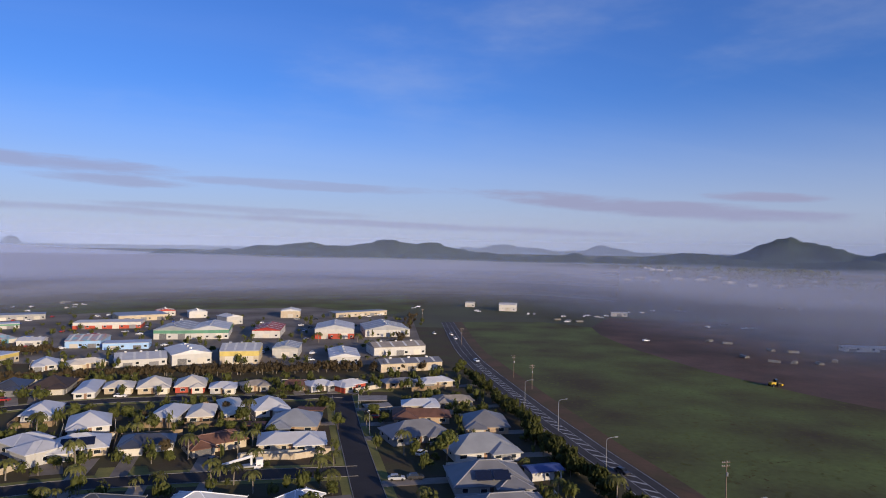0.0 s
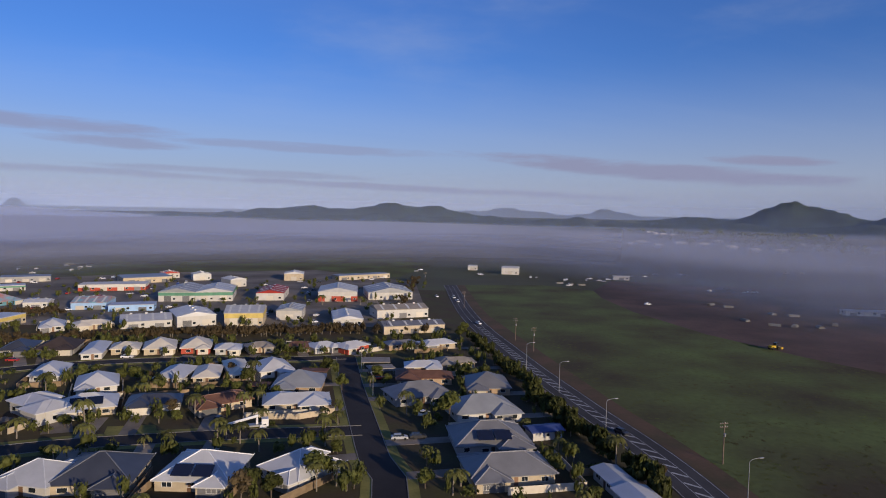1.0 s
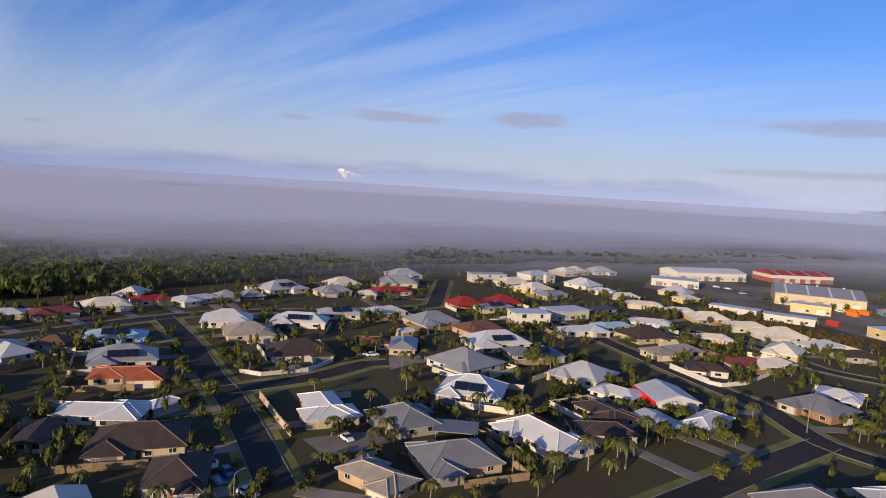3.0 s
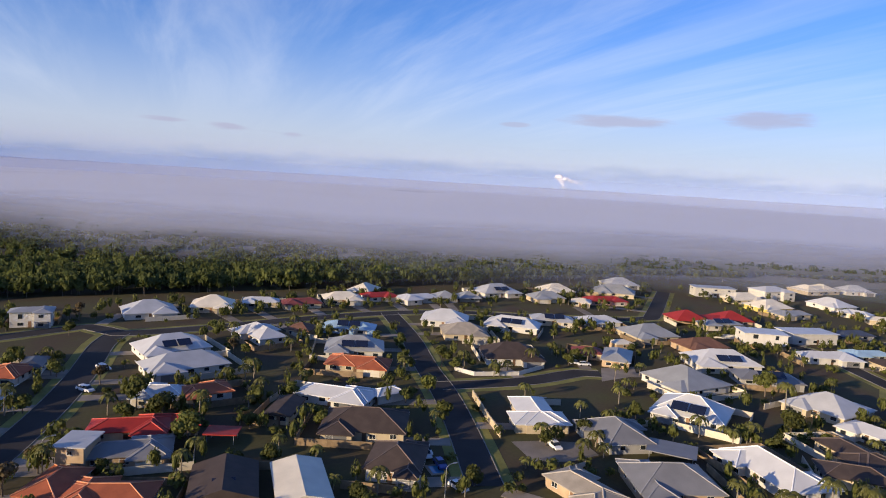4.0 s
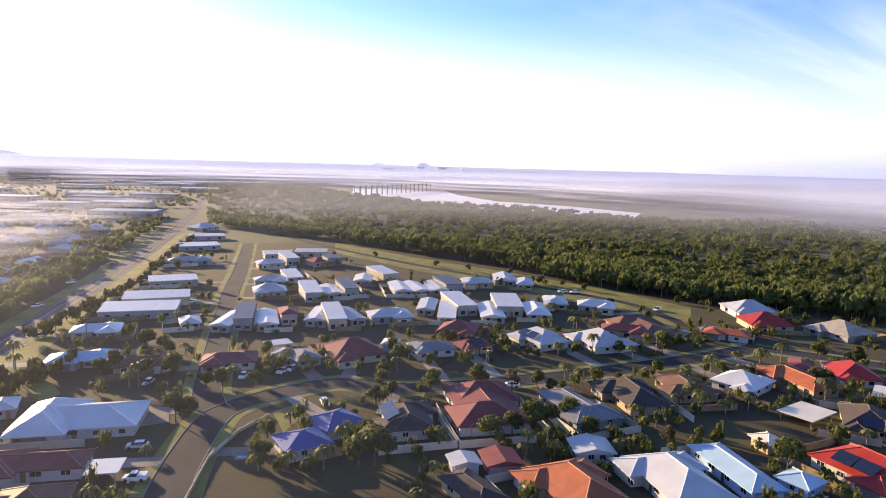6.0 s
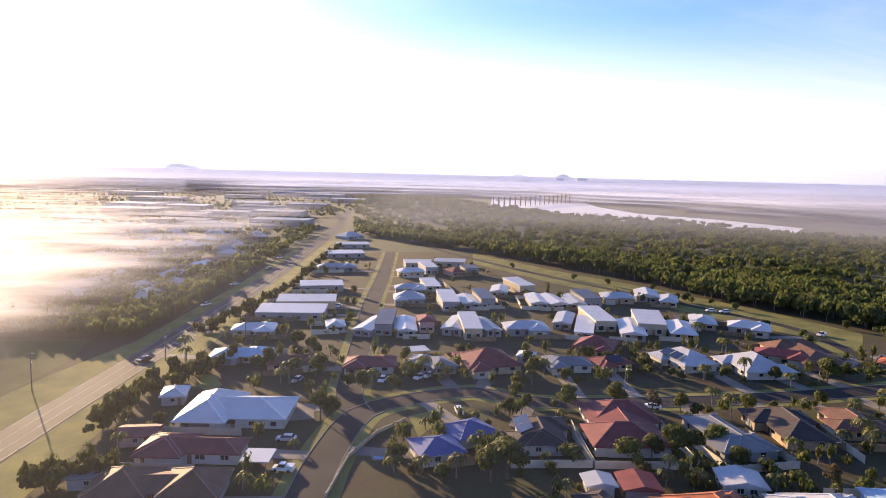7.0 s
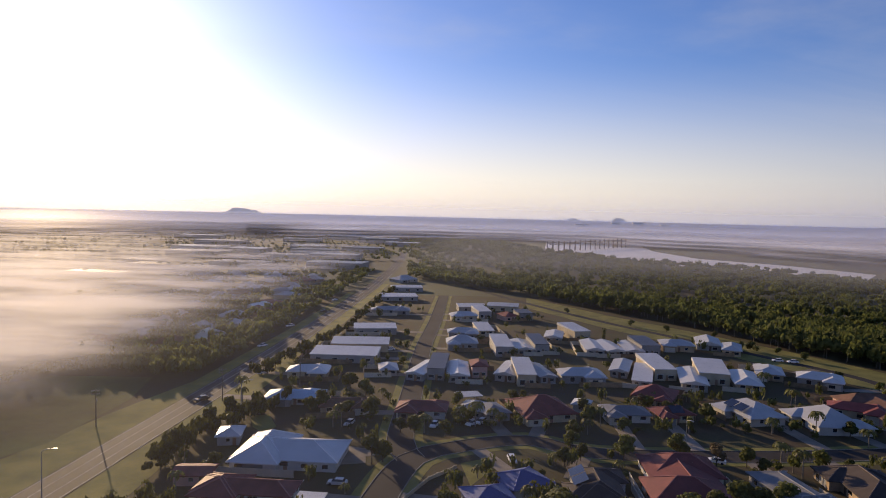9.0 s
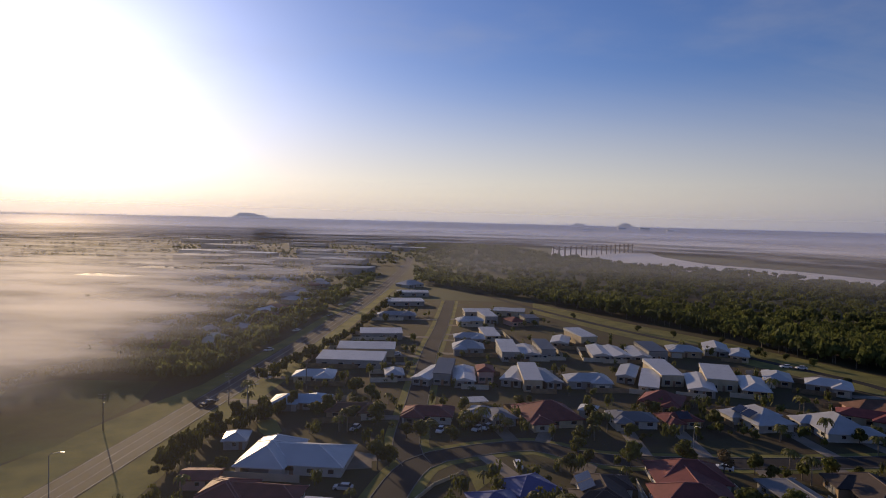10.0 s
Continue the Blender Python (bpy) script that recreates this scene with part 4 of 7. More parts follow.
def solar_rows(h, w, d, eave, kind, rng):
    """Dark panels lying on the slope that faces the front."""
    half = (min(w, d) if kind == "hip" else d) / 2 + 0.5
    slope = math.degrees(math.atan((0.26 if eave > 4.8 else 0.46) if kind == "hip" else 0.26)) if kind != "flat" else 4
    n = max(1, min(2, int(w / 6.5)))
    for i in range(n):
        ob = put("solar_panel", PANEL_ME, None, h, "dark glass solar panels")
        x = (i - n / 2) * 4.4 + 0.2
        y = -d / 2 - 0.5 + half * 0.28
        z = eave + 0.2 + half * 0.28 * math.tan(radians(slope))
        ob.matrix_basis = pose(x, y, z, slope, 0, 0) @ Matrix.Diagonal((1, min(1, half * 0.19), 1, 1))


def house(x, y, rot, w, d, eave, kind, rc, wc, solar=False, garage=False):
    rng = random.Random(int(x * 13 + y * 7))
    storeys = "two-storey" if eave > 5 else "single-storey"
    small = w * d < 48
    name = "carport" if kind == "flat" and eave < 2.5 else "garden_shed" if small and eave < 3 else "house"
    words = {"house": f"{storeys} {WALL_WORDS[wc]} house under a {ROOF_WORDS[rc]} {'flat' if kind == 'flat' else 'single-pitch' if kind == 'skillion' else 'hipped' if kind == 'hip' else 'gabled'} roof", "garden_shed": f"small {WALL_WORDS[wc]} shed under a {ROOF_WORDS[rc]} roof", "carport": f"open carport under a {ROOF_WORDS[rc]} flat roof"}[name]
    h = thing(name, x, y, 0, rot, words, name.replace("_", " "), "houses of the estate" if name == "house" else "outbuildings")
    built.append((x, y, rot, w, d, name))
    far = math.hypot(x, y) > 240
    if name == "carport":
        bm = bmesh.new()
        roof_mesh(bm, w, d, eave, kind)
        part("roof", bm, ROOF[rc], h)
        for sx in (-1, 1):
            for sy in (-1, 1):
                bm = bmesh.new()
                box(bm, sx * (w / 2 - 0.15) - 0.06, sx * (w / 2 - 0.15) + 0.06, sy * (d / 2 - 0.15) - 0.06, sy * (d / 2 - 0.15) + 0.06, 0, eave)
                part("post", bm, STEEL, h)
        return h
    wing = not small and w > 9 and d > 8.5 and kind == "hip" and not (math.hypot(x, y) > 240 and x > 105 and y < 0)
    flip = rng.choice((-1, 1))
    back = rng.choice((-1, 1))
    setback = min(2.6, d * 0.2) if wing else 0.0
    ww = w * rng.uniform(0.36, 0.46)
    caps = []
    bm = bmesh.new()
    rf = bmesh.new()
    if wing:
        cut = min(2.2, d * 0.16)
        box(bm, -w / 2, w / 2, -d / 2 + setback, d / 2 - cut, -0.2, eave)
        wx = flip * (w / 2 - ww / 2 - 0.25)
        box(bm, wx - ww / 2, wx + ww / 2, -d / 2, 0, -0.2, eave - 0.01)
        bx = back * (w / 2 - ww / 2 - 0.3)
        box(bm, bx - ww / 2, bx + ww / 2, 0, d / 2, -0.2, eave - 0.012)
        roof_mesh(rf, w, d - setback - cut, eave, "hip", cy=(setback - cut) / 2, caps=caps)
        r2, r3 = bmesh.new(), bmesh.new()
        roof_mesh(r2, ww, d / 2 + ww / 2, eave - 0.03, "hip", cx=wx, cy=-d / 2 + (d / 2 + ww / 2) / 2, caps=caps)
        roof_mesh(r3, ww, d / 2 + ww / 2, eave - 0.04, "hip", cx=bx, cy=d / 2 - (d / 2 + ww / 2) / 2, caps=caps)
        part("wing_roof", r2, ROOF[rc], h)
        part("wing_roof", r3, ROOF[rc], h)
    else:
        box(bm, -w / 2, w / 2, -d / 2, d / 2, -0.2, eave)
        if kind in ("gable", "gable_end"):
            top = (d if kind == "gable" else w) / 2 * 0.26
            if kind == "gable":
                for sx in (-1, 1):
                    v = [bm.verts.new((sx * w / 2, sy * d / 2, eave)) for sy in (-1, 1)] + [bm.verts.new((sx * w / 2, 0, eave + top))]
                    bm.faces.new(v if sx > 0 else v[::-1])
            else:
                for sy in (-1, 1):
                    v = [bm.verts.new((sx * w / 2, sy * d / 2, eave)) for sx in (-1, 1)] + [bm.verts.new((0, sy * d / 2, eave + top))]
                    bm.faces.new(v if sy < 0 else v[::-1])
        roof_mesh(rf, w, d, eave, kind, caps=caps)
    part("wall", bm, WALL[wc], h)
    roof = part("roof", rf, ROOF[rc], h)
    if rc in CAP and kind == "hip" and math.hypot(x, y) < (215 if rc in ("m", "o", "r", "br", "db") else 185):
        for a, b in caps:
            if (Vector(a) - Vector(b)).length > 0.6:
                bm = bmesh.new()
                tube(bm, Vector(a) + Vector((0, 0, 0.02)), Vector(b) + Vector((0, 0, 0.03)), 0.13, 0.13, 5)
                part("ridge_cap", bm, CAP[rc], roof)
    if name == "house" and math.hypot(x, y) < 200 and kind == "hip":
        for gx in (-w / 2 - 0.62, w / 2 + 0.50):
            bm = bmesh.new()
            box(bm, gx, gx + 0.12, -d / 2 + setback - 0.5, d / 2 - 0.5, eave + 0.02, eave + 0.15)
            part("gutter", bm, FRAME, roof)
    # openings, floor by floor
    for level in range(2 if eave > 5 else 1):
        z0 = level * 2.7
        if small:
            window(h, 0, -d / 2, z0 + 1.45, 0, 1.0, 0.9)
            on_wall(DOOR_ME, "door", h, w * 0.3, -d / 2, 0.02, 0, 0.9, 2.0)
            continue
        n = max(2, int(w / (6.5 if far else 4.2)))
        for i in range(n):
            wx_ = -w / 2 + w * (i + 0.5) / n
            in_wing = wing and abs(wx_ - flip * (w / 2 - ww / 2 - 0.25)) < ww / 2
            yy = -d / 2 if (in_wing or not wing) else -d / 2 + setback
            if in_wing and level == 0 and (garage or rng.random() < 0.35):
                continue
            window(h, wx_, yy, z0 + (1.2 if rng.random() < 0.3 else 1.5), 0, rng.choice((1.5, 1.8, 2.2)), rng.choice((1.2, 1.2, 1.9)) if eave > 2.6 else 1.1)
            if math.hypot(x, y) < 170:
                in_back = wing and abs(wx_ - back * (w / 2 - ww / 2 - 0.3)) < ww / 2
                window(h, wx_, d / 2 if (in_back or not wing) else d / 2 - min(2.2, d * 0.16), z0 + 1.4, 180, 1.6, 1.2)
        if not far or rng.random() < 0.5:
            for sx in (-1, 1):
                for f in ((-0.12, 0.2) if math.hypot(x, y) < 240 else (0.1,)):
                    window(h, sx * w / 2, f * d, z0 + 1.5, 90 * sx, 1.3, 1.1)
    if not small:
        if wing:
            on_wall(GARAGE_ME[rng.randrange(2)], "garage_door", h, flip * (w / 2 - ww / 2 - 0.25), -d / 2, 0.02, 0, min(4.8, ww - 0.8), 2.2)
            on_wall(DOOR_ME, "door", h, -flip * 0.4, -d / 2 + setback, 0.02, 0, 0.95, 2.1)
        elif eave > 2.3:
            on_wall(DOOR_ME, "door", h, w * 0.06, -d / 2, 0.02, 0, 0.95, 2.1)
    if solar:
        solar_rows(h, w, d, eave, kind, rng)
    return h




def shed(x, y, rot, w, d, eave, kind, rc, wc, solar=False, garage=False):
    """A large works hall with roller doors, a coloured band and roof sheeting."""
    rng = random.Random(int(x * 11 + y * 5))
    h = thing("warehouse", x, y, 0, rot, f"large {WALL_WORDS[wc]} works hall under a {ROOF_WORDS[rc]} roof", "warehouse", "works halls")
    built.append((x, y, rot, w, d, "warehouse"))
    body = WALL["w"] if wc in ("gr", "r") else WALL["c"] if wc == "y" else WALL[wc]
    bm = bmesh.new()
    box(bm, -w / 2, w / 2, -d / 2, d / 2, -0.3, eave)
    rf = bmesh.new()
    if kind in ("gable", "gable_end", "hip"):
        k2 = "gable" if kind == "hip" else kind
        top = (d if k2 == "gable" else w) / 2 * 0.21
        if k2 == "gable":
            for sx in (-1, 1):
                v = [bm.verts.new((sx * w / 2, sy * d / 2, eave)) for sy in (-1, 1)] + [bm.verts.new((sx * w / 2, 0, eave + top))]
                bm.faces.new(v if sx > 0 else v[::-1])
        else:
            for sy in (-1, 1):
                v = [bm.verts.new((sx * w / 2, sy * d / 2, eave)) for sx in (-1, 1)] + [bm.verts.new((0, sy * d / 2, eave + top))]
                bm.faces.new(v if sy < 0 else v[::-1])
        roof_mesh(rf, w, d, eave, k2, over=0.3, pitch=0.21 / 0.62)
    else:
        roof_mesh(rf, w, d, eave, "flat", over=0.25)
    part("wall", bm, body, h)
    roof = part("roof", rf, ROOF[rc], h)
    if body is not WALL[wc]:
        bm = bmesh.new()
        z0, z1 = (eave * 0.62, eave - 0.3) if wc != "r" else (0.05, eave * 0.55)
        box(bm, -w / 2 - 0.06, w / 2 + 0.06, -d / 2 - 0.06, d / 2 + 0.06, z0, z1)
        part("wall_band", bm, WALL[wc], h, WALL_WORDS[wc] + " band")
    n = max(1, int(w / 9))
    for i in range(n):
        xx = -w / 2 + w * (i + 0.5) / n
        on_wall(GARAGE_ME[rng.randrange(2)], "roller_door", h, xx, -d / 2 - 0.07, 0.02, 0, min(4.2, w / n * 0.5), min(4.0, eave * 0.6))
        window(h, xx + w / n * 0.36, -d / 2 - 0.07, 1.7, 0, 1.6, 1.2)
    for sx in (-1, 1):
        window(h, sx * (w / 2 + 0.06), 0, 2.0, 90 * sx, 2.0, 1.0)
    if kind != "flat":
        ridge_along = kind != "gable_end"
        span, run = (w, d) if ridge_along else (d, w)
        for i in range(3):
            bm = bmesh.new()
            u = (i - 1) * span * 0.3
            if ridge_along:
                box(bm, u - 0.6, u + 0.6, -0.5, 0.5, eave + run / 2 * 0.21, eave + run / 2 * 0.21 + 0.75)
            else:
                box(bm, -0.5, 0.5, u - 0.6, u + 0.6, eave + run / 2 * 0.21, eave + run / 2 * 0.21 + 0.75)
            part("roof_vent", bm, STEEL, roof, "metal ridge vent")
        # pale translucent sheets laid into both slopes
        tilt, half = math.atan(0.21), run / 2 + 0.3
        bm = bmesh.new()
        box(bm, -0.55, 0.55, 0.5, half / math.cos(tilt) - 0.9, 0.0, 0.05)
        strip = bpy.data.meshes.new("skylight_strip")
        bm.to_mesh(strip)
        bm.free()
        strip.materials.append(SKYLIGHT)
        for i in range(4):
            u = (i - 1.5) * span / 4
            for side in (0, 180):
                ob = put("skylight_strip", strip, None, roof, "pale translucent roof sheet")
                m = pose(0, 0, eave + 0.20, 0, 0, side if ridge_along else side + 90) @ pose(u, -half, 0) @ pose(0, 0, 0, math.degrees(tilt))
                ob.matrix_basis = m
    return h


house(-85.0, 134.3, -11, 12.5, 16.0, 2.35, "hip", "lg", "w")
house(-73.2, 137.0, 8, 15.7, 19.4, 2.35, "hip", "n", "c")
house(-52.0, 139.3, -1, 15.6, 19.1, 2.35, "hip", "w", "c", solar=True)
house(-31.5, 142.3, -35, 12.4, 17.5, 2.35, "hip", "w", "w")
house(15.0, 143.8, 12, 18.8, 16.0, 2.35, "hip", "dg", "c")
house(12.1, 163.4, 9, 18.6, 19.0, 2.35, "hip", "dg", "g", solar=True)
house(11.5, 188.7, 17, 18.7, 18.0, 2.35, "hip", "g", "w")
house(-7.9, 202.6, 25, 18.6, 17.0, 2.35, "hip", "dg", "g")
house(-6.5, 222.8, 4, 18.8, 13.0, 2.35, "hip", "br", "t")
house(-7.4, 237.9, 5, 12.9, 12.0, 2.35, "hip", "w", "c")
house(4.8, 245.2, 12, 13.7, 11.0, 2.35, "hip", "tan", "c")
house(-2.8, 278.9, 23, 14.6, 11.0, 2.35, "hip", "w", "c")
house(14.7, 214.9, 4, 13.7, 19.0, 2.35, "hip", "dg", "t")
house(27.2, 170.0, 17, 8.4, 5.0, 2.35, "gable", "b", "w")
house(38.2, 139.4, -77, 9.7, 5.4, 2.35, "gable", "lg", "w")
house(40.4, 130.2, -77, 6.5, 7.1, 2.35, "gable", "w", "w")
house(-22.6, 233.4, 20, 8.4, 5.0, 2.35, "flat", "tan", "t")
house(-112.9, 179.6, -31, 19.2, 12.5, 3.6, "hip", "w", "w")
house(-101.9, 183.6, 23, 14.5, 15.6, 2.35, "hip", "w", "c", solar=True)
house(-84.6, 188.0, 18, 14.1, 13.0, 2.35, "hip", "n", "w", garage=True)
house(-65.9, 189.6, 36, 16.3, 13.0, 2.35, "hip", "br", "c", garage=True)
house(-43.7, 191.9, 14, 18.8, 14.0, 2.35, "hip", "w", "c")
house(-47.3, 211.8, 4, 15.0, 19.0, 2.35, "hip", "g", "t")
house(-59.6, 207.3, 4, 6.1, 4.0, 2.35, "flat", "br", "t")
house(-111.6, 206.7, 26, 11.5, 19.0, 2.35, "hip", "w", "w")
house(-134.8, 220.0, 17, 9.3, 19.5, 2.35, "hip", "w", "w")
house(-91.8, 220.7, 4, 9.0, 16.0, 2.35, "hip", "w", "w")
house(-81.4, 222.1, 14, 7.9, 16.0, 2.35, "hip", "c", "c")
house(-73.3, 228.9, 26, 7.2, 22.2, 2.35, "hip", "c", "w")
house(-61.4, 231.4, 27, 11.3, 19.0, 2.35, "hip", "w", "w")
house(-45.5, 227.1, -0, 8.5, 4.0, 2.35, "flat", "br", "t")
house(-138.4, 255.8, 19, 7.1, 22.0, 2.35, "hip", "w", "w")
house(-128.2, 259.3, 21, 10.2, 14.0, 2.35, "hip", "c", "c")
house(-115.8, 262.7, 21, 11.5, 19.0, 2.35, "hip", "c", "c")
house(-102.1, 265.9, 17, 11.1, 19.0, 2.35, "hip", "c", "r")
house(-87.6, 261.7, 16, 9.7, 12.0, 2.35, "hip", "w", "w")
house(-76.4, 266.1, 29, 9.9, 11.0, 2.35, "hip", "tan", "c")
house(-60.8, 268.6, 5, 9.9, 10.0, 2.35, "hip", "br", "t")
house(-50.2, 268.5, 39, 11.0, 12.0, 2.35, "hip", "w", "w")
house(-38.6, 270.3, 45, 12.8, 12.0, 2.35, "hip", "w", "r")
house(-168.8, 255.4, 17, 10.3, 19.0, 2.35, "hip", "n", "g")
house(-154.8, 259.0, 16, 13.5, 19.0, 2.35, "hip", "db", "g")
shed(-102.0, 332.0, 11, 18.6, 22.0, 6.6, "gable", "lg", "y")
shed(-128.8, 329.5, 31, 18.4, 25.0, 5.1, "gable_end", "w", "w")
shed(-83.1, 350.6, 7, 13.3, 20.0, 5.1, "gable_end", "g", "w")
shed(-148.4, 320.8, 25, 23.0, 20.0, 3.3, "gable", "lg", "w")
shed(-168.0, 415.9, 8, 21.8, 34.0, 5.9, "gable_end", "g", "gr")
shed(-148.1, 419.8, 14, 22.1, 34.0, 5.9, "gable_end", "lg", "gr")
shed(-230.7, 451.3, 17, 42.2, 18.0, 4.3, "flat", "c", "r")
shed(-233.3, 502.1, 36, 34.7, 26.0, 4.3, "flat", "g", "c")
shed(-113.7, 428.5, 8, 17.2, 34.0, 4.7, "gable_end", "r", "w")
shed(-124.1, 533.9, 10, 15.2, 17.0, 5.5, "gable_end", "w", "tan")
shed(-70.2, 428.4, 8, 24.6, 32.0, 6.2, "gable_end", "lg", "r")
shed(-51.2, 340.0, 12, 15.0, 27.0, 3.5, "gable_end", "w", "w")
shed(-39.2, 442.9, 13, 29.3, 34.0, 4.7, "gable_end", "g", "w")
shed(-25.5, 362.9, 21, 29.3, 17.0, 4.7, "gable", "tan", "w")
shed(-16.0, 317.0, 19, 30.5, 13.0, 3.9, "gable", "dg", "tan")
shed(-202.5, 372.4, 14, 18.2, 22.0, 3.9, "gable", "t", "lb")
shed(-176.7, 365.5, 17, 23.3, 12.0, 3.5, "flat", "lg", "lb")
shed(-158.0, 483.8, 44, 12.4, 16.0, 5.5, "gable_end", "w", "w")
shed(-196.5, 521.3, 28, 13.6, 14.0, 4.7, "gable_end", "lg", "w")
shed(-317.1, 488.9, 30, 32.0, 16.0, 3.9, "flat", "g", "g")
shed(-296.0, 436.1, 35, 20.5, 12.0, 3.5, "flat", "w", "gr")
shed(-214.9, 309.4, 84, 21.5, 12.0, 4.7, "flat", "w", "y")
shed(-233.0, 369.7, 17, 12.7, 12.0, 3.1, "gable", "w", "w")
shed(-226.9, 532.7, 28, 14.1, 14.0, 3.9, "gable_end", "r", "w")
shed(-70.8, 551.4, 37, 49.1, 12.0, 3.9, "flat", "g", "tan")
house(-184.8, 303.8, 28, 9.9, 19.0, 2.35, "hip", "w", "w")
house(-168.7, 307.7, 38, 16.3, 13.0, 2.35, "hip", "c", "c")
shed(-302.3, 359.1, 47, 48.4, 39.0, 7.0, "gable", "g", "c")
shed(-276.3, 325.1, 41, 20.3, 11.0, 5.0, "flat", "c", "y")
shed(-396.9, 443.6, 80, 54.7, 24.0, 6.0, "gable", "r", "r")
shed(-370.0, 305.6, 54, 30.8, 17.0, 5.0, "flat", "w", "w")
shed(-403.9, 359.6, 85, 60.1, 24.0, 6.0, "gable", "w", "w")
house(-277.0, 270.9, 36, 24.6, 9.0, 3.5, "flat", "w", "w")
house(-253.7, 284.6, 41, 23.8, 9.0, 3.5, "flat", "w", "w")
house(-292.8, 223.2, 61, 18.2, 11.0, 2.35, "hip", "c", "c")
house(-275.6, 232.9, 60, 14.1, 10.0, 2.35, "hip", "c", "r")
house(-257.8, 235.1, 73, 18.1, 15.0, 2.35, "hip", "c", "c")
house(-238.8, 240.3, 74, 18.6, 13.0, 2.35, "hip", "c", "c")
house(-219.8, 241.8, 80, 19.1, 18.0, 2.35, "hip", "c", "w")
house(-201.4, 244.6, 88, 18.4, 12.0, 2.35, "hip", "w", "w")
house(-184.6, 245.2, 73, 14.8, 14.0, 2.35, "hip", "db", "g")
house(-179.7, 195.3, 85, 16.1, 11.0, 2.35, "hip", "c", "c")
house(-248.8, 194.6, 58, 18.6, 12.0, 2.35, "hip", "w", "w")
house(-218.2, 203.3, 67, 14.1, 11.0, 2.35, "hip", "c", "c")
house(-136.8, 168.5, 8, 15.0, 16.4, 2.35, "hip", "dg", "br")
house(-144.2, 185.9, 36, 11.6, 14.0, 2.35, "hip", "w", "w")
house(-84.9, 110.3, 4, 22.0, 19.2, 2.35, "hip", "dg", "t")
house(-360.4, 225.9, 24, 18.9, 19.0, 2.35, "hip", "w", "w")
house(-336.1, 225.0, 39, 14.0, 11.0, 2.35, "hip", "w", "c")
house(-319.0, 228.5, 76, 15.2, 11.0, 2.35, "hip", "c", "c")
house(-334.2, 91.1, 105, 19.8, 12.0, 2.35, "hip", "r", "p")
house(-299.5, 130.8, 97, 38.5, 12.0, 2.35, "hip", "r", "t")
house(-381.6, 167.7, 88, 23.5, 10.0, 5.4, "flat", "lg", "w")
house(-288.8, 131.3, 104, 19.4, 10.0, 2.35, "hip", "g", "c", solar=True)
house(-261.3, 136.9, 84, 16.7, 11.0, 5.4, "flat", "w", "w")
house(-271.2, 161.4, 99, 21.1, 11.0, 4.5, "flat", "w", "w")
house(-237.1, 150.3, 90, 20.5, 12.0, 2.35, "hip", "w", "w")
house(-280.6, 186.7, 100, 18.0, 11.0, 2.35, "hip", "n", "g")
house(-244.5, 170.0, 97, 16.6, 9.0, 2.35, "hip", "lb", "g")
house(-226.3, 174.1, 97, 18.4, 19.0, 2.35, "hip", "db", "c")
house(-200.8, 168.1, 93, 24.0, 12.0, 2.35, "hip", "tan", "c")
house(-177.9, 164.2, 57, 13.1, 13.0, 2.35, "hip", "db", "w")
house(-182.3, 184.7, 83, 15.2, 11.0, 2.35, "hip", "m", "c")
house(-194.9, 217.6, 34, 12.5, 21.4, 2.35, "hip", "c", "c")
house(-221.2, 66.2, 71, 8.9, 16.8, 2.35, "hip", "g", "t", garage=True)
house(-196.5, 80.0, 27, 18.6, 21.1, 2.35, "hip", "g", "w")
house(-222.8, 103.4, 93, 22.5, 19.0, 2.35, "hip", "w", "w", solar=True)
house(-204.2, 110.1, 88, 18.7, 13.0, 2.35, "hip", "dg", "g", solar=True)
house(-168.5, 72.0, 57, 17.6, 19.2, 2.35, "hip", "w", "w", solar=True)
house(-177.9, 114.4, 31, 16.1, 19.1, 2.35, "hip", "lg", "c")
house(-158.8, 114.6, 28, 12.7, 11.0, 2.35, "hip", "w", "w")
house(-151.5, 126.4, -13, 14.5, 12.2, 3.4, "gable", "lg", "w")
house(-135.7, 112.1, 4, 12.1, 7.0, 2.35, "gable", "lg", "w")
house(-133.1, 125.0, 25, 7.2, 14.5, 2.35, "hip", "w", "w")
house(-132.7, 75.4, 13, 20.9, 14.6, 2.35, "hip", "w", "w")
house(-144.6, 100.2, 11, 15.4, 11.1, 2.35, "hip", "db", "c")
house(-132.8, 93.2, 74, 13.4, 8.0, 2.35, "hip", "db", "c")
house(-141.0, 56.6, 66, 9.5, 7.0, 2.35, "flat", "dg", "g", solar=True)
house(-125.1, 50.6, 93, 16.4, 17.0, 2.35, "hip", "dg", "t", garage=True)
house(-149.5, 46.3, 10, 14.5, 15.3, 2.35, "hip", "dg", "g")
house(-119.8, 31.9, 35, 14.9, 10.4, 2.35, "hip", "tan", "t")
house(-160.9, 28.0, 6, 18.8, 13.3, 2.35, "hip", "w", "c")
house(-342.5, 34.3, 118, 21.3, 19.0, 2.35, "hip", "lg", "w", solar=True)
house(-332.8, 59.7, 107, 17.1, 15.0, 2.35, "hip", "g", "c")
house(-325.5, 76.6, 77, 9.1, 11.0, 2.35, "hip", "c", "c")
house(-310.4, -6.3, 124, 18.9, 12.0, 2.35, "hip", "w", "w")
house(-318.9, 12.6, 106, 22.8, 10.0, 2.35, "hip", "g", "g")
house(-310.1, -24.6, 119, 15.7, 11.0, 2.35, "hip", "r", "w")
house(-299.0, -41.1, 108, 16.9, 15.0, 2.35, "hip", "c", "c")
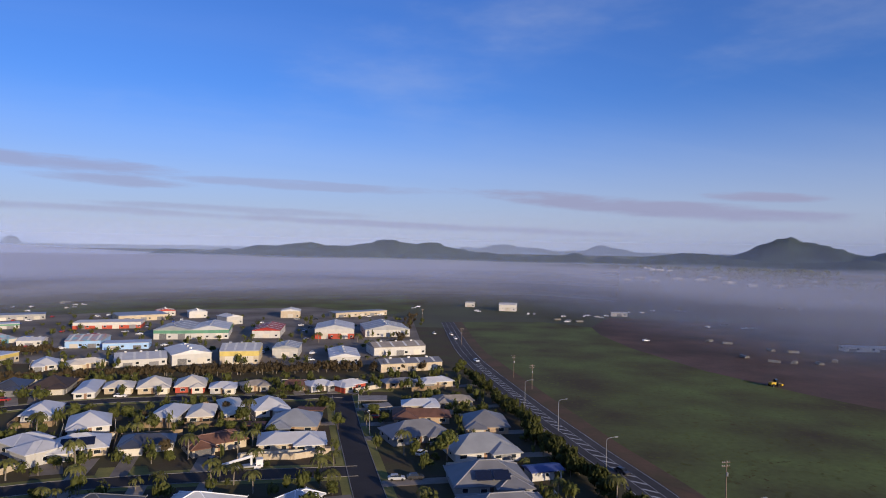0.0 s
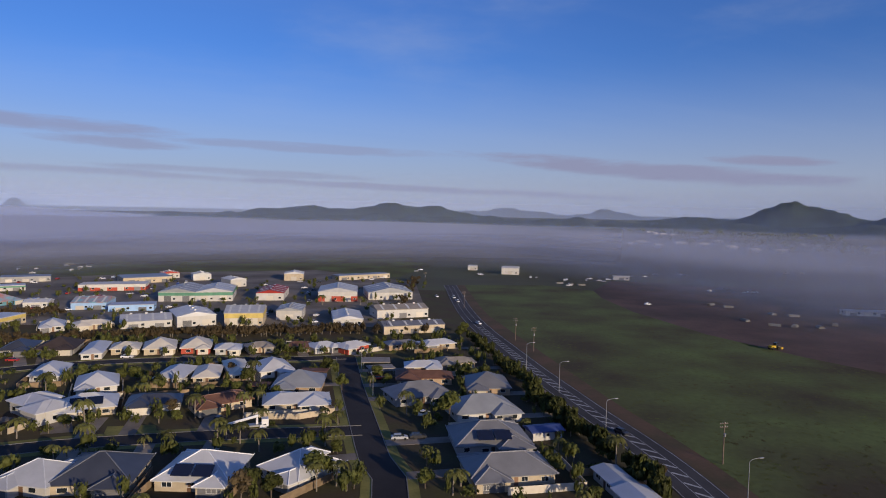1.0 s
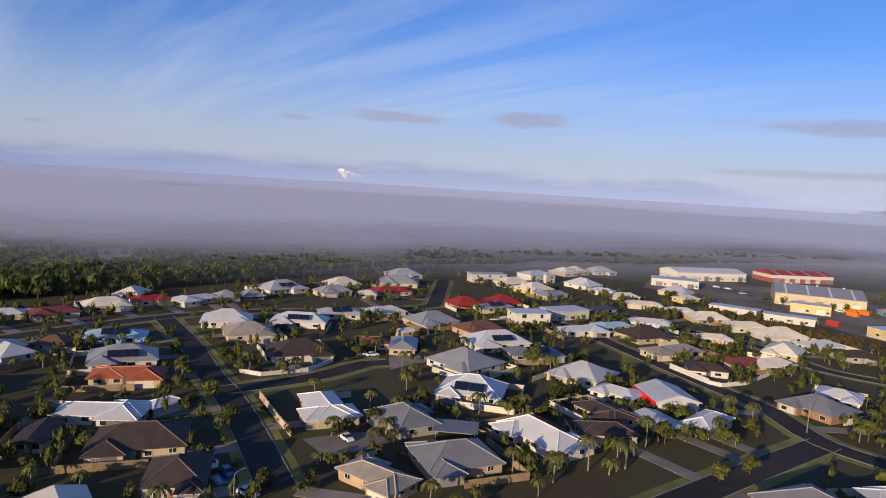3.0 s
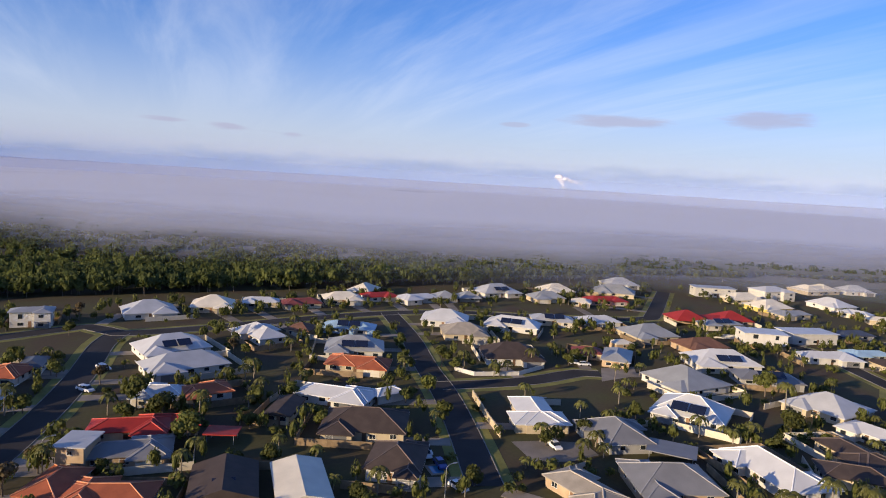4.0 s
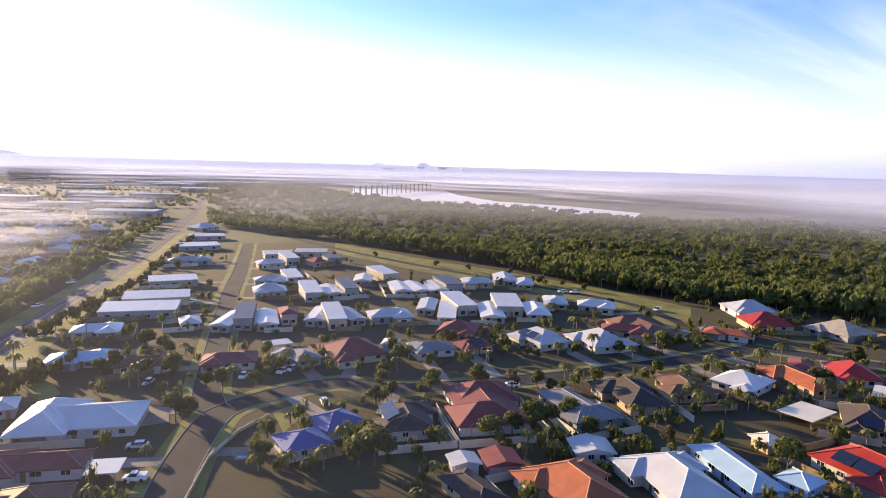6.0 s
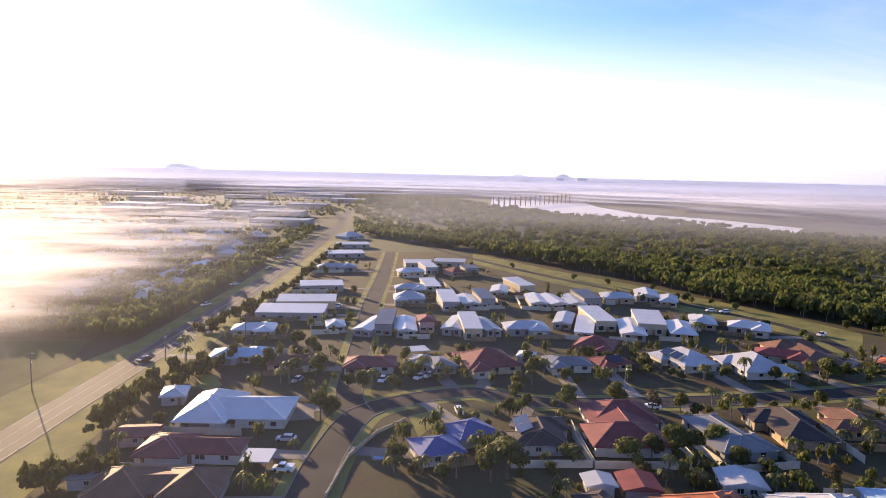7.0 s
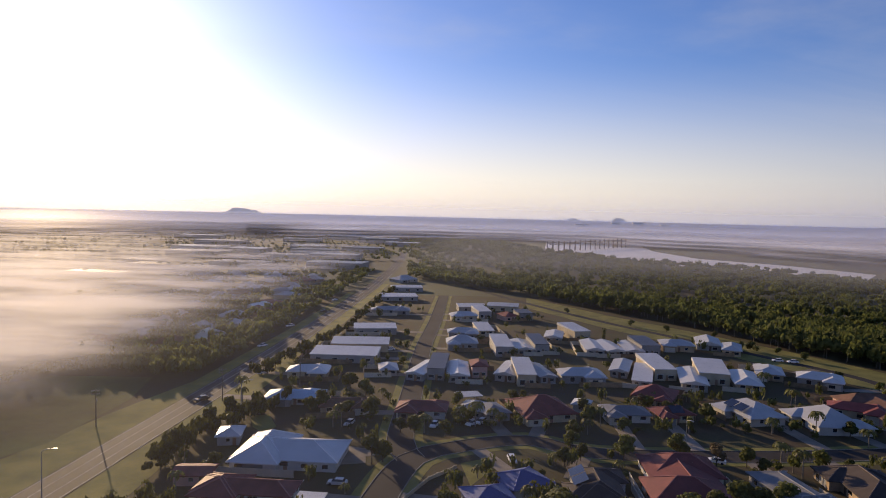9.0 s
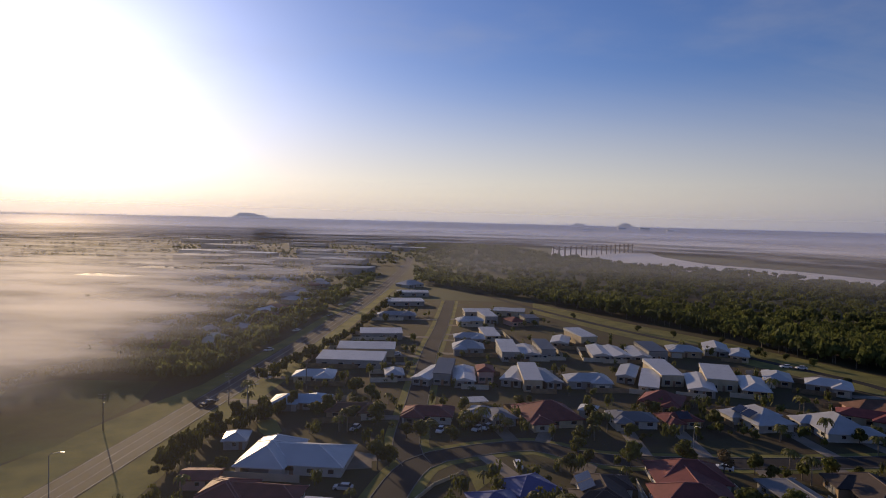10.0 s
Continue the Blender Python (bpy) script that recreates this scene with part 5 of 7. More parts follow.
house(-283.6, -57.1, 112, 16.4, 12.0, 2.35, "hip", "m", "c")
house(-281.3, -74.1, 101, 14.5, 12.0, 2.35, "hip", "w", "c")
house(-269.2, -90.9, 104, 16.3, 19.0, 2.35, "hip", "c", "c")
house(-226.1, -59.3, 39, 18.9, 14.3, 2.35, "hip", "w", "w")
house(-236.5, -46.9, 76, 8.7, 9.0, 2.35, "hip", "br", "t")
house(-243.0, -30.2, 90, 18.9, 11.0, 2.35, "hip", "lb", "lb", solar=True)
house(-214.8, -24.6, 95, 18.5, 18.0, 2.35, "hip", "g", "w", solar=True)
house(-195.7, -21.1, 87, 18.7, 13.0, 2.35, "hip", "o", "c")
house(-166.3, -23.4, 77, 19.4, 12.0, 2.35, "hip", "w", "w")
house(-169.6, -10.4, 37, 4.6, 8.0, 2.35, "hip", "w", "w")
house(-266.9, 6.5, 85, 18.3, 19.0, 2.35, "hip", "w", "w")
house(-263.3, 34.5, 73, 21.4, 16.0, 2.35, "hip", "w", "w", solar=True)
house(-277.6, 53.4, 92, 17.6, 13.0, 2.35, "hip", "lg", "c", solar=True)
house(-280.2, 73.9, 101, 17.5, 14.0, 2.35, "hip", "w", "w")
house(-245.4, 13.5, 98, 16.3, 17.0, 2.35, "hip", "tan", "c")
house(-216.4, 28.3, 97, 18.9, 19.0, 2.35, "hip", "db", "w")
house(-225.2, 56.5, 81, 9.7, 10.0, 2.35, "hip", "m", "c")
house(-260.0, 89.7, 106, 19.1, 19.0, 2.35, "hip", "g", "c")
house(-154.6, -34.1, 85, 5.7, 12.0, 2.35, "gable_end", "db", "c")
house(-147.4, -13.6, 89, 18.7, 17.0, 2.35, "hip", "db", "c")
house(-127.9, -5.0, 84, 10.5, 17.0, 2.7, "hip", "db", "w")
house(-137.7, -43.9, 93, 6.0, 4.0, 2.35, "flat", "r", "w")
house(-212.7, -176.8, 120, 17.8, 19.0, 2.35, "hip", "w", "w")
house(-226.6, -162.7, 126, 14.6, 19.0, 2.35, "hip", "m", "o")
house(-227.1, -140.4, 114, 12.8, 10.0, 5.4, "hip", "g", "w")
house(-252.2, -110.3, 121, 18.4, 19.0, 2.35, "hip", "lg", "w")
house(-202.9, -81.5, 129, 20.0, 19.0, 2.35, "hip", "w", "w", solar=True)
house(-185.2, -70.5, 128, 22.0, 17.0, 2.35, "hip", "lg", "w")
house(-160.3, -67.1, 98, 11.4, 11.0, 2.35, "hip", "w", "w")
house(-163.2, -56.8, 122, 12.1, 11.0, 2.35, "hip", "o", "w")
house(-168.7, -116.3, 97, 18.8, 11.0, 2.35, "hip", "o", "w")
house(-178.0, -109.8, 110, 5.3, 10.0, 2.35, "hip", "n", "w")
house(-151.9, -114.2, 93, 23.4, 16.0, 2.35, "hip", "w", "w", solar=True)
house(-137.9, -64.1, 105, 15.9, 11.0, 2.35, "hip", "r", "c")
house(-142.4, -54.0, 113, 5.4, 7.0, 2.35, "hip", "r", "c")
house(-126.0, -59.2, 109, 16.2, 11.0, 2.35, "hip", "dg", "t")
house(-122.5, -67.0, 93, 5.2, 7.0, 5.4, "flat", "lg", "t")
house(-107.9, -53.7, 97, 14.3, 12.0, 2.35, "hip", "o", "c")
house(-111.2, -65.0, 88, 6.6, 11.0, 2.35, "hip", "o", "c")
house(-114.8, -36.1, 105, 11.1, 14.0, 2.35, "gable_end", "db", "c", solar=True)
house(-116.6, -22.4, 108, 8.9, 16.0, 2.35, "gable_end", "c", "w")
house(-148.5, -203.2, 138, 14.4, 10.0, 2.35, "hip", "o", "w")
house(-184.2, -238.9, 168, 17.0, 19.0, 2.35, "hip", "lg", "w")
house(-175.0, -217.0, 166, 15.8, 19.0, 2.35, "hip", "r", "c")
house(-195.6, -202.2, 101, 16.1, 18.9, 2.35, "hip", "tan", "g")
house(-118.2, -153.8, 120, 11.4, 15.9, 2.35, "hip", "w", "w")
house(-136.5, -154.1, 92, 20.2, 12.7, 2.35, "hip", "o", "t")
house(-146.9, -165.0, 142, 5.6, 9.9, 2.35, "hip", "m", "w")
house(-157.5, -156.8, 154, 11.0, 19.0, 2.35, "hip", "r", "w")
house(-152.6, -138.5, 128, 7.1, 11.3, 2.35, "gable", "c", "t")
house(-119.7, -131.0, 113, 7.5, 10.6, 2.35, "flat", "c", "c")
house(-131.0, -124.5, 142, 10.0, 19.0, 2.35, "hip", "db", "c", solar=True)
house(-130.1, -105.8, 96, 12.1, 19.1, 2.35, "hip", "db", "w")
house(-109.6, -102.2, 102, 17.0, 16.9, 2.35, "hip", "r", "w", solar=True)
house(-82.5, -107.0, 90, 19.6, 6.6, 2.35, "hip", "lb", "lb")
house(-91.9, -100.3, 112, 5.6, 5.7, 2.35, "hip", "lb", "lb")
house(-68.2, -104.8, 93, 18.2, 16.0, 2.35, "hip", "lg", "w")
house(-58.0, -119.9, 82, 6.6, 7.5, 2.35, "gable", "lg", "w")
house(-98.5, -117.9, 97, 4.8, 4.3, 2.35, "hip", "c", "c")
house(1.1, -131.5, 110, 8.7, 9.1, 2.35, "hip", "b", "w")
house(-6.0, -141.0, 122, 8.8, 9.6, 2.35, "hip", "b", "w")
house(-21.9, -141.0, 94, 15.8, 13.7, 2.35, "hip", "db", "w", solar=True)
house(-42.0, -146.6, 92, 26.2, 18.7, 2.35, "hip", "m", "w")
house(-30.1, -117.7, 93, 4.3, 4.9, 2.35, "gable", "lg", "w")
house(-37.6, -117.5, 90, 6.3, 6.3, 2.35, "gable", "m", "p")
house(-48.0, -103.9, 102, 18.4, 16.1, 2.35, "hip", "o", "c")
house(-29.1, -106.7, 111, 11.8, 5.6, 2.35, "hip", "db", "c")
house(-64.2, -142.8, 102, 20.5, 13.0, 2.35, "hip", "dg", "g")
house(-82.2, -148.8, 89, 18.5, 14.5, 2.35, "hip", "db", "t")
house(-99.2, -152.7, 87, 14.0, 13.4, 2.35, "hip", "br", "t")
house(-13.6, -195.4, -162, 16.2, 19.0, 2.35, "hip", "m", "c")
house(1.5, -191.9, -154, 7.3, 10.0, 2.35, "hip", "dg", "g")
house(-38.5, -196.1, -174, 12.8, 12.0, 2.35, "hip", "dg", "w")
house(-52.4, -197.9, -166, 10.8, 11.0, 2.35, "hip", "m", "c", solar=True)
house(-77.3, -203.7, 107, 15.8, 16.4, 2.35, "hip", "lg", "w", solar=True)
house(-97.3, -198.9, 94, 16.7, 18.3, 2.35, "hip", "lg", "w")
house(-121.3, -213.2, 90, 24.5, 18.8, 2.35, "hip", "br", "p")
# terrace walls mostly grey: the shade on their fronts is put into the colour
house(27.3, -239.3, 167, 6.2, 21.3, 2.61, "gable_end", "w", "g")
house(22.3, -241.8, 180, 6.2, 21.3, 4.30, "skillion", "n", "g")
house(14.8, -239.7, -175, 7.2, 21.3, 2.61, "gable_end", "w", "g")
house(7.1, -242.3, -173, 5.6, 10.0, 4.30, "hip", "m", "p")
house(-4.9, -243.9, 168, 7.4, 21.3, 2.61, "gable_end", "lg", "g")
house(-9.5, -239.4, -175, 6.5, 22.7, 4.30, "skillion", "w", "c")
house(-15.7, -242.9, -165, 5.6, 19.9, 2.61, "gable_end", "g", "g")
house(-30.5, -240.2, -174, 15.5, 14.0, 2.90, "hip", "lg", "g")
house(-48.1, -256.9, 165, 6.3, 19.9, 2.61, "gable_end", "lg", "g")
house(-54.0, -244.9, 166, 6.7, 24.1, 2.61, "skillion", "w", "g")
house(-61.3, -257.2, -174, 8.2, 22.7, 4.30, "skillion", "w", "c")
house(-71.5, -244.0, 169, 8.5, 24.1, 2.61, "gable_end", "w", "g")
house(-80.8, -253.2, 171, 10.6, 21.3, 4.30, "skillion", "w", "c")
house(-90.5, -245.1, 169, 8.7, 21.3, 2.61, "hip", "w", "t")
house(-104.7, -259.5, 163, 9.1, 18.5, 2.61, "hip", "lg", "t")
house(-119.2, -249.9, 157, 14.4, 14.0, 2.90, "hip", "w", "g")
house(-112.8, -210.5, 155, 16.6, 12.0, 2.60, "hip", "m", "c")
house(-1.2, -286.9, -172, 7.4, 22.7, 4.30, "skillion", "w", "g")
house(-10.3, -290.3, -171, 7.3, 19.9, 2.61, "gable_end", "lg", "g")
house(-17.5, -293.9, -170, 6.3, 19.9, 4.30, "skillion", "n", "g")
house(-27.1, -319.2, 172, 7.8, 17.0, 2.61, "gable_end", "w", "g")
house(-37.5, -328.8, -160, 8.4, 19.9, 4.64, "skillion", "w", "c")
house(-42.2, -295.6, -179, 7.9, 21.3, 2.61, "gable_end", "w", "g")
house(-49.6, -295.1, -171, 8.1, 21.3, 2.61, "gable_end", "w", "g")
house(-59.2, -295.9, -179, 7.3, 21.3, 2.61, "gable_end", "lg", "g")
house(-65.9, -300.3, -171, 8.4, 18.5, 4.30, "skillion", "n", "g")
house(-82.1, -306.3, 176, 14.1, 14.0, 2.90, "hip", "lg", "t")
house(-99.1, -316.4, 167, 10.2, 18.5, 2.61, "gable_end", "w", "g")
house(-106.1, -304.5, 162, 7.4, 17.0, 2.61, "hip", "lg", "c")
house(16.4, -291.2, -174, 13.3, 15.0, 2.90, "hip", "lg", "g")
house(17.5, -316.2, -173, 14.2, 13.0, 2.90, "hip", "lg", "g")
house(20.2, -369.3, -170, 14.8, 13.0, 2.90, "hip", "w", "c")
house(7.9, -331.6, -168, 7.6, 19.9, 2.61, "skillion", "w", "c")
house(10.7, -384.4, -163, 7.5, 18.5, 4.30, "skillion", "w", "g")
house(17.4, -405.3, -169, 17.4, 12.0, 3.20, "skillion", "w", "g")
house(-2.3, -413.7, 176, 19.5, 12.0, 3.20, "skillion", "lg", "c")
house(-5.0, -376.0, -152, 8.5, 11.0, 2.70, "hip", "m", "p")
house(-13.8, -379.9, -164, 8.2, 11.0, 4.30, "skillion", "n", "g")
house(61.8, -258.2, -176, 26.5, 14.0, 3.20, "skillion", "w", "g")
house(60.3, -279.3, -172, 24.6, 13.0, 3.40, "skillion", "lg", "c")
house(61.7, -318.8, -167, 20.7, 12.0, 3.20, "skillion", "w", "g")
house(41.0, -238.7, -167, 6.2, 10.0, 2.34, "hip", "lg", "g")
house(68.5, -228.8, -172, 14.1, 12.0, 2.50, "hip", "w", "c")
house(64.7, -381.6, -166, 21.9, 12.0, 2.70, "hip", "g", "g")
house(69.8, -444.8, -163, 25.0, 14.0, 3.00, "skillion", "w", "g")
house(72.3, -499.0, -166, 23.9, 12.0, 3.0, "skillion", "lg", "g")
house(48.8, -150.6, -179, 24.3, 19.0, 2.35, "hip", "w", "w")
house(51.3, -128.3, 180, 20.1, 11.0, 2.35, "hip", "m", "w")
house(36.8, -124.5, 180, 4.6, 5.0, 2.4, "flat", "w", "w")
house(51.3, -111.9, -174, 23.3, 12.0, 2.35, "hip", "br", "g")
house(65.7, -115.7, -170, 6.7, 5.0, 2.35, "gable", "dg", "g")
house(65.8, -135.1, -171, 7.5, 6.0, 2.35, "gable", "m", "p")
house(68.5, -160.2, -167, 5.3, 7.0, 2.35, "hip", "lg", "g")
house(62.9, -196.7, -174, 17.2, 11.0, 2.35, "hip", "lb", "g")
house(45.2, -190.2, -164, 15.3, 10.0, 2.35, "hip", "br", "t")
house(22.1, -190.4, 180, 14.2, 12.0, 2.35, "hip", "m", "w")
house(6.6, -193.7, 166, 7.3, 9.0, 2.35, "hip", "g", "g")
house(-325.8, -34.1, 73, 11.0, 19.0, 2.35, "hip", "c", "c")
house(-364.0, 103.8, 72, 22.3, 19.0, 2.35, "hip", "g", "c")
house(-396.4, 115.7, 103, 18.3, 18.0, 2.35, "hip", "lg", "w")
house(-356.7, 68.9, 107, 17.4, 18.0, 2.35, "hip", "c", "c")
house(-241.0, 73.1, 107, 6.9, 5.0, 2.35, "hip", "c", "t")
house(-244.2, 105.0, 106, 17.3, 15.0, 2.35, "hip", "br", "t")
house(-364.4, 177.6, 104, 19.5, 17.0, 2.35, "hip", "c", "c")
house(-341.9, 181.4, 110, 18.8, 19.0, 2.35, "hip", "c", "y")
house(-323.5, 183.3, 106, 18.7, 11.0, 2.35, "hip", "g", "c")
house(-331.5, 276.5, 30, 18.6, 19.0, 2.35, "hip", "lg", "c")
house(-310.1, 265.6, 90, 14.1, 11.0, 2.35, "hip", "c", "y")
house(-383.6, 203.4, 108, 20.1, 18.0, 5.4, "hip", "w", "w")
house(-419.0, 250.5, 106, 28.7, 19.0, 2.35, "hip", "c", "c")
house(-424.0, 279.8, 95, 18.6, 18.0, 2.35, "hip", "lg", "w")
house(84.0, -564.1, -134, 19.6, 18.0, 2.35, "hip", "lg", "w")
house(-52.2, -217.9, 157, 12.2, 16.0, 2.35, "hip", "m", "c")
house(-26.5, -203.2, 164, 4.6, 6.0, 2.35, "hip", "w", "w")
house(9.1, -206.4, -160, 6.6, 5.0, 2.35, "flat", "lg", "g")
house(-25.5, 244.3, 5, 9.5, 7.0, 2.35, "flat", "tan", "c")
house(-259.3, 375.4, 69, 16.1, 19.0, 2.35, "hip", "t", "b")
house(-18.0, 276.4, 25, 13.1, 9.0, 2.35, "hip", "dg", "t")


# ---- vegetation ----
def near_house(x, y, margin):
    for hx, hy, rot, w, d, _ in built:
        dx, dy = x - hx, y - hy
        if abs(dx) + abs(dy) > 60:
            continue
        a = radians(rot)
        u, v = dx * math.cos(a) + dy * math.sin(a), -dx * math.sin(a) + dy * math.cos(a)
        if abs(u) < w / 2 + margin and abs(v) < d / 2 + margin:
            return True
    return False


def near_road(x, y, margin):
    for pts, half in road_lines:
        d = np.hypot(pts[:, 0] - x, pts[:, 1] - y)
        if d.min() < half + margin:
            return True
    return False


def leaf_quads(rng, lobes, count, size, shape=((-1, -0.55), (0.15, -0.85), (1, 0.1), (0.3, 0.8), (-0.7, 0.6))):
    """Small leaf clumps over and inside a few rounded lobes."""
    verts, faces = [], []
    weights = [l[3] * l[3] for l in lobes]
    for _ in range(count):
        cx, cy, cz, r, rz = rng.choices(lobes, weights)[0]
        d = Vector((rng.gauss(0, 1), rng.gauss(0, 1), rng.gauss(0, 1))).normalized()
        k = r * rng.uniform(0.72, 1.08)
        c = Vector((cx, cy, cz)) + Vector((d.x * k, d.y * k, d.z * k * rz))
        n = (d + Vector((rng.uniform(-0.7, 0.7), rng.uniform(-0.7, 0.7), rng.uniform(-0.3, 0.9)))).normalized()
        m = n.to_track_quat("Z", "Y").to_matrix() @ Matrix.Rotation(rng.uniform(0, 6.28), 3, "Z")
        s = size * rng.uniform(0.6, 1.3)
        b = len(verts)
        for px_, py_ in shape:
            verts.append(c + m @ Vector((px_ * s, py_ * s, rng.uniform(-0.25, 0.25) * s)))
        faces.append(tuple(range(b, b + len(shape))))
    return verts, faces


def core(lobes, shrink=0.72):
    """Dark inner foliage, so that no daylight shows through a dense crown."""
    bm = bmesh.new()
    for cx, cy, cz, r, rz in lobes:
        m = Matrix.Translation((cx, cy, cz)) @ Matrix.Diagonal((r * shrink, r * shrink, r * shrink * rz, 1))
        bmesh.ops.create_icosphere(bm, subdivisions=1, radius=1, matrix=m)
    v = [x.co.copy() for x in bm.verts]
    bm.verts.index_update()
    f = [tuple(q.index for q in p.verts) for p in bm.faces]
    bm.free()
    return v, f


def tree_kind(seed, height, spread, leaf, label, count=460, size=0.30, bare=0.35):
    rng = random.Random(seed)
    t = thing("shrub" if height < 3 else "tree", 0, 0, 0, 0, label, "shrub" if height < 3 else "tree", "garden shrubs" if height < 3 else "garden trees")
    lobes = []
    n = rng.randint(4, 6)
    for i in range(n):
        a = 6.28 * i / n + rng.uniform(-0.4, 0.4)
        q = spread * rng.uniform(0.25, 0.55)
        lobes.append((q * math.cos(a), q * math.sin(a), height * rng.uniform(bare + 0.12, 0.78), spread * rng.uniform(0.42, 0.6), rng.uniform(0.7, 0.95)))
    lobes.append((0, 0, height * 0.78, spread * 0.5, 0.9))
    bm = bmesh.new()
    tube(bm, (0, 0, -0.2), (0.1, 0, height * bare), 0.03 * height, 0.02 * height, 7)
    for l in lobes[:4]:
        tube(bm, (0.1, 0, height * bare * 0.9), (l[0] * 0.8, l[1] * 0.8, l[2]), 0.016 * height, 0.006 * height, 5)
    part("trunk", bm, BARK, t)
    v1, f1 = leaf_quads(rng, lobes, count, size)
    v2, f2 = core(lobes)
    put("crown", mesh_of("crown", v1 + v2, f1 + [tuple(i + len(v1) for i in f) for f in f2], leaf), None, t)
    return t


def palm_kind(seed, height, n_fronds, length, label):
    rng = random.Random(seed)
    t = thing("palm_tree", 0, 0, 0, 0, label, "palm tree", "garden palms")
    bm = bmesh.new()
    lean = Vector((rng.uniform(-0.3, 0.3), rng.uniform(-0.3, 0.3), 0))
    prev, r = Vector((0, 0, -0.2)), 0.20
    for i in range(1, 5):
        p = lean * (i / 4) ** 2 + Vector((0, 0, height * i / 4))
        tube(bm, prev, p, r, r * 0.86, 7)
        prev, r = p, r * 0.86
    part("trunk", bm, PALM_BARK, t)
    verts, faces = [], []
    for k in range(n_fronds):
        a = 6.28 * k / n_fronds + rng.uniform(-0.25, 0.25)
        rise = rng.uniform(0.1, 1.1)
        out = Vector((math.cos(a), math.sin(a), 0))
        sidev = Vector((-math.sin(a), math.cos(a), 0))
        pts = []
        for j in range(8):
            s = j / 7
            pts.append(prev + out * length * s * (1 - 0.18 * s) + Vector((0, 0, length * (rise * s - (0.65 + rise * 0.75) * s * s))))
        for j in range(7):
            wdt = 0.16 * length * math.sin(math.pi * min(1, (j + 0.9) / 7.6)) + 0.05
            for sg in (-1, 1):
                b = len(verts)
                verts += [pts[j], pts[j + 1], pts[j + 1] + sidev * sg * wdt + Vector((0, 0, -0.45 * wdt)) + out * 0.12, pts[j] + sidev * sg * wdt * 0.9 + Vector((0, 0, -0.5 * wdt)) + out * 0.25]
                faces.append((b, b + 1, b + 2, b + 3))
    put("crown", mesh_of("crown", verts, faces, PALM_LEAF), None, t)
    return t


TREES = [
    tree_kind(1, 5.5, 2.6, LEAF, "rounded dark green garden tree with dense foliage"),
    tree_kind(2, 4.2, 2.2, LEAF, "small bushy green garden tree"),
    tree_kind(3, 7.5, 3.6, LEAF, "broad spreading green garden tree", 680, 0.36),
    tree_kind(4, 6.5, 2.4, DRY_LEAF, "thin olive-brown tree with sparse leaves", 300, 0.28),
    tree_kind(5, 2.2, 1.5, LEAF, "low rounded green garden shrub", 220, 0.22, 0.15),
]
PALMS = [
    palm_kind(6, 4.8, 16, 2.7, "slender palm with arching green fronds"),
    palm_kind(7, 3.2, 14, 2.4, "short palm with arching green fronds"),
    palm_kind(8, 7.0, 17, 2.9, "tall palm with arching green fronds"),
]
KINDS = {"a": TREES[0], "b": TREES[1], "c": TREES[2], "d": TREES[3], "s": TREES[4], "p": PALMS[0], "q": PALMS[1], "r": PALMS[2]}
first_use = {}


def plant(kind, x, y, size=1.0):
    """One tree of a kind, turned and sized a little differently each time."""
    rng = random.Random(int(x * 17 + y * 31))
    ob = KINDS[kind]
    size *= rng.uniform(0.85, 1.2)
    m = pose(x, y, 0, 0, 0, rng.uniform(0, 360)) @ Matrix.Diagonal((size, size, size * rng.uniform(0.9, 1.15), 1))
    if kind not in first_use:
        first_use[kind] = True
        ob.matrix_basis = m
        return ob
    c = copy_thing(ob, pose(x, y, 0))
    c.matrix_basis = m
    return c


plant("c", *(-13.1, -121.9), 1.25)
for _x, _y in ((-49.7, -133.2), (-54.0, -133.8), (-44.8, -132.3), (-38.8, -129.0), (-61.2, -139.3)):
    plant("c", _x, _y, 0.9)
for _k, _p in (("b", (-152.1, 39.2)), ("b", (-176.9, 0.7)), ("b", (-155.8, 4.8)), ("b", (-106.4, 104.9)), ("b", (-107.7, 114.4)), ("a", (-224.1, -9.9)), ("a", (-198.0, -6.9)), ("b", (-122.5, 10.7)), ("r", (-175.7, 101.1)), ("p", (-128.6, 124.8)), ("p", (-153.4, 80.7)), ("q", (-155.9, 75.3)), ("c", (-203.5, 4.8)), ("a", (-200.3, 9.0)), ("p", (-203.3, 11.7)), ("q", (-202.7, 25.9)), ("p", (-209.0, 34.2)), ("q", (-145.4, 40.4)), ("p", (-116.1, 87.5)), ("q", (-114.1, 82.0)), ("r", (-117.1, 78.6)), ("p", (-113.3, 67.9))):
    plant(_k, *_p)
for _k, _p in (("p", (-57.9, 164.4)), ("q", (-55.0, 162.5)), ("p", (-50.9, 160.7)), ("r", (-29.3, 160.0)), ("p", (-26.5, 156.3)), ("r", (-26.2, 133.9)), ("p", (-22.5, 136.8)), ("c", (-26.8, 136.6)), ("a", (-34.9, 130.7)), ("a", (-39.7, 131.1)), ("q", (-68.2, 157.8)), ("p", (-69.6, 179.6)), ("b", (-104.9, 218.5)), ("b", (-109.6, 218.1)), ("d", (-74.6, 226.1)), ("a", (-33.2, 211.1)), ("q", (4.4, 138.1)), ("c", (2.1, 181.6)), ("q", (15.4, 211.2)), ("p", (-75.0, 396.5)), ("p", (-51.8, 399.6)), ("a", (9.7, 313.8)), ("a", (8.0, 299.7))):
    plant(_k, *_p)
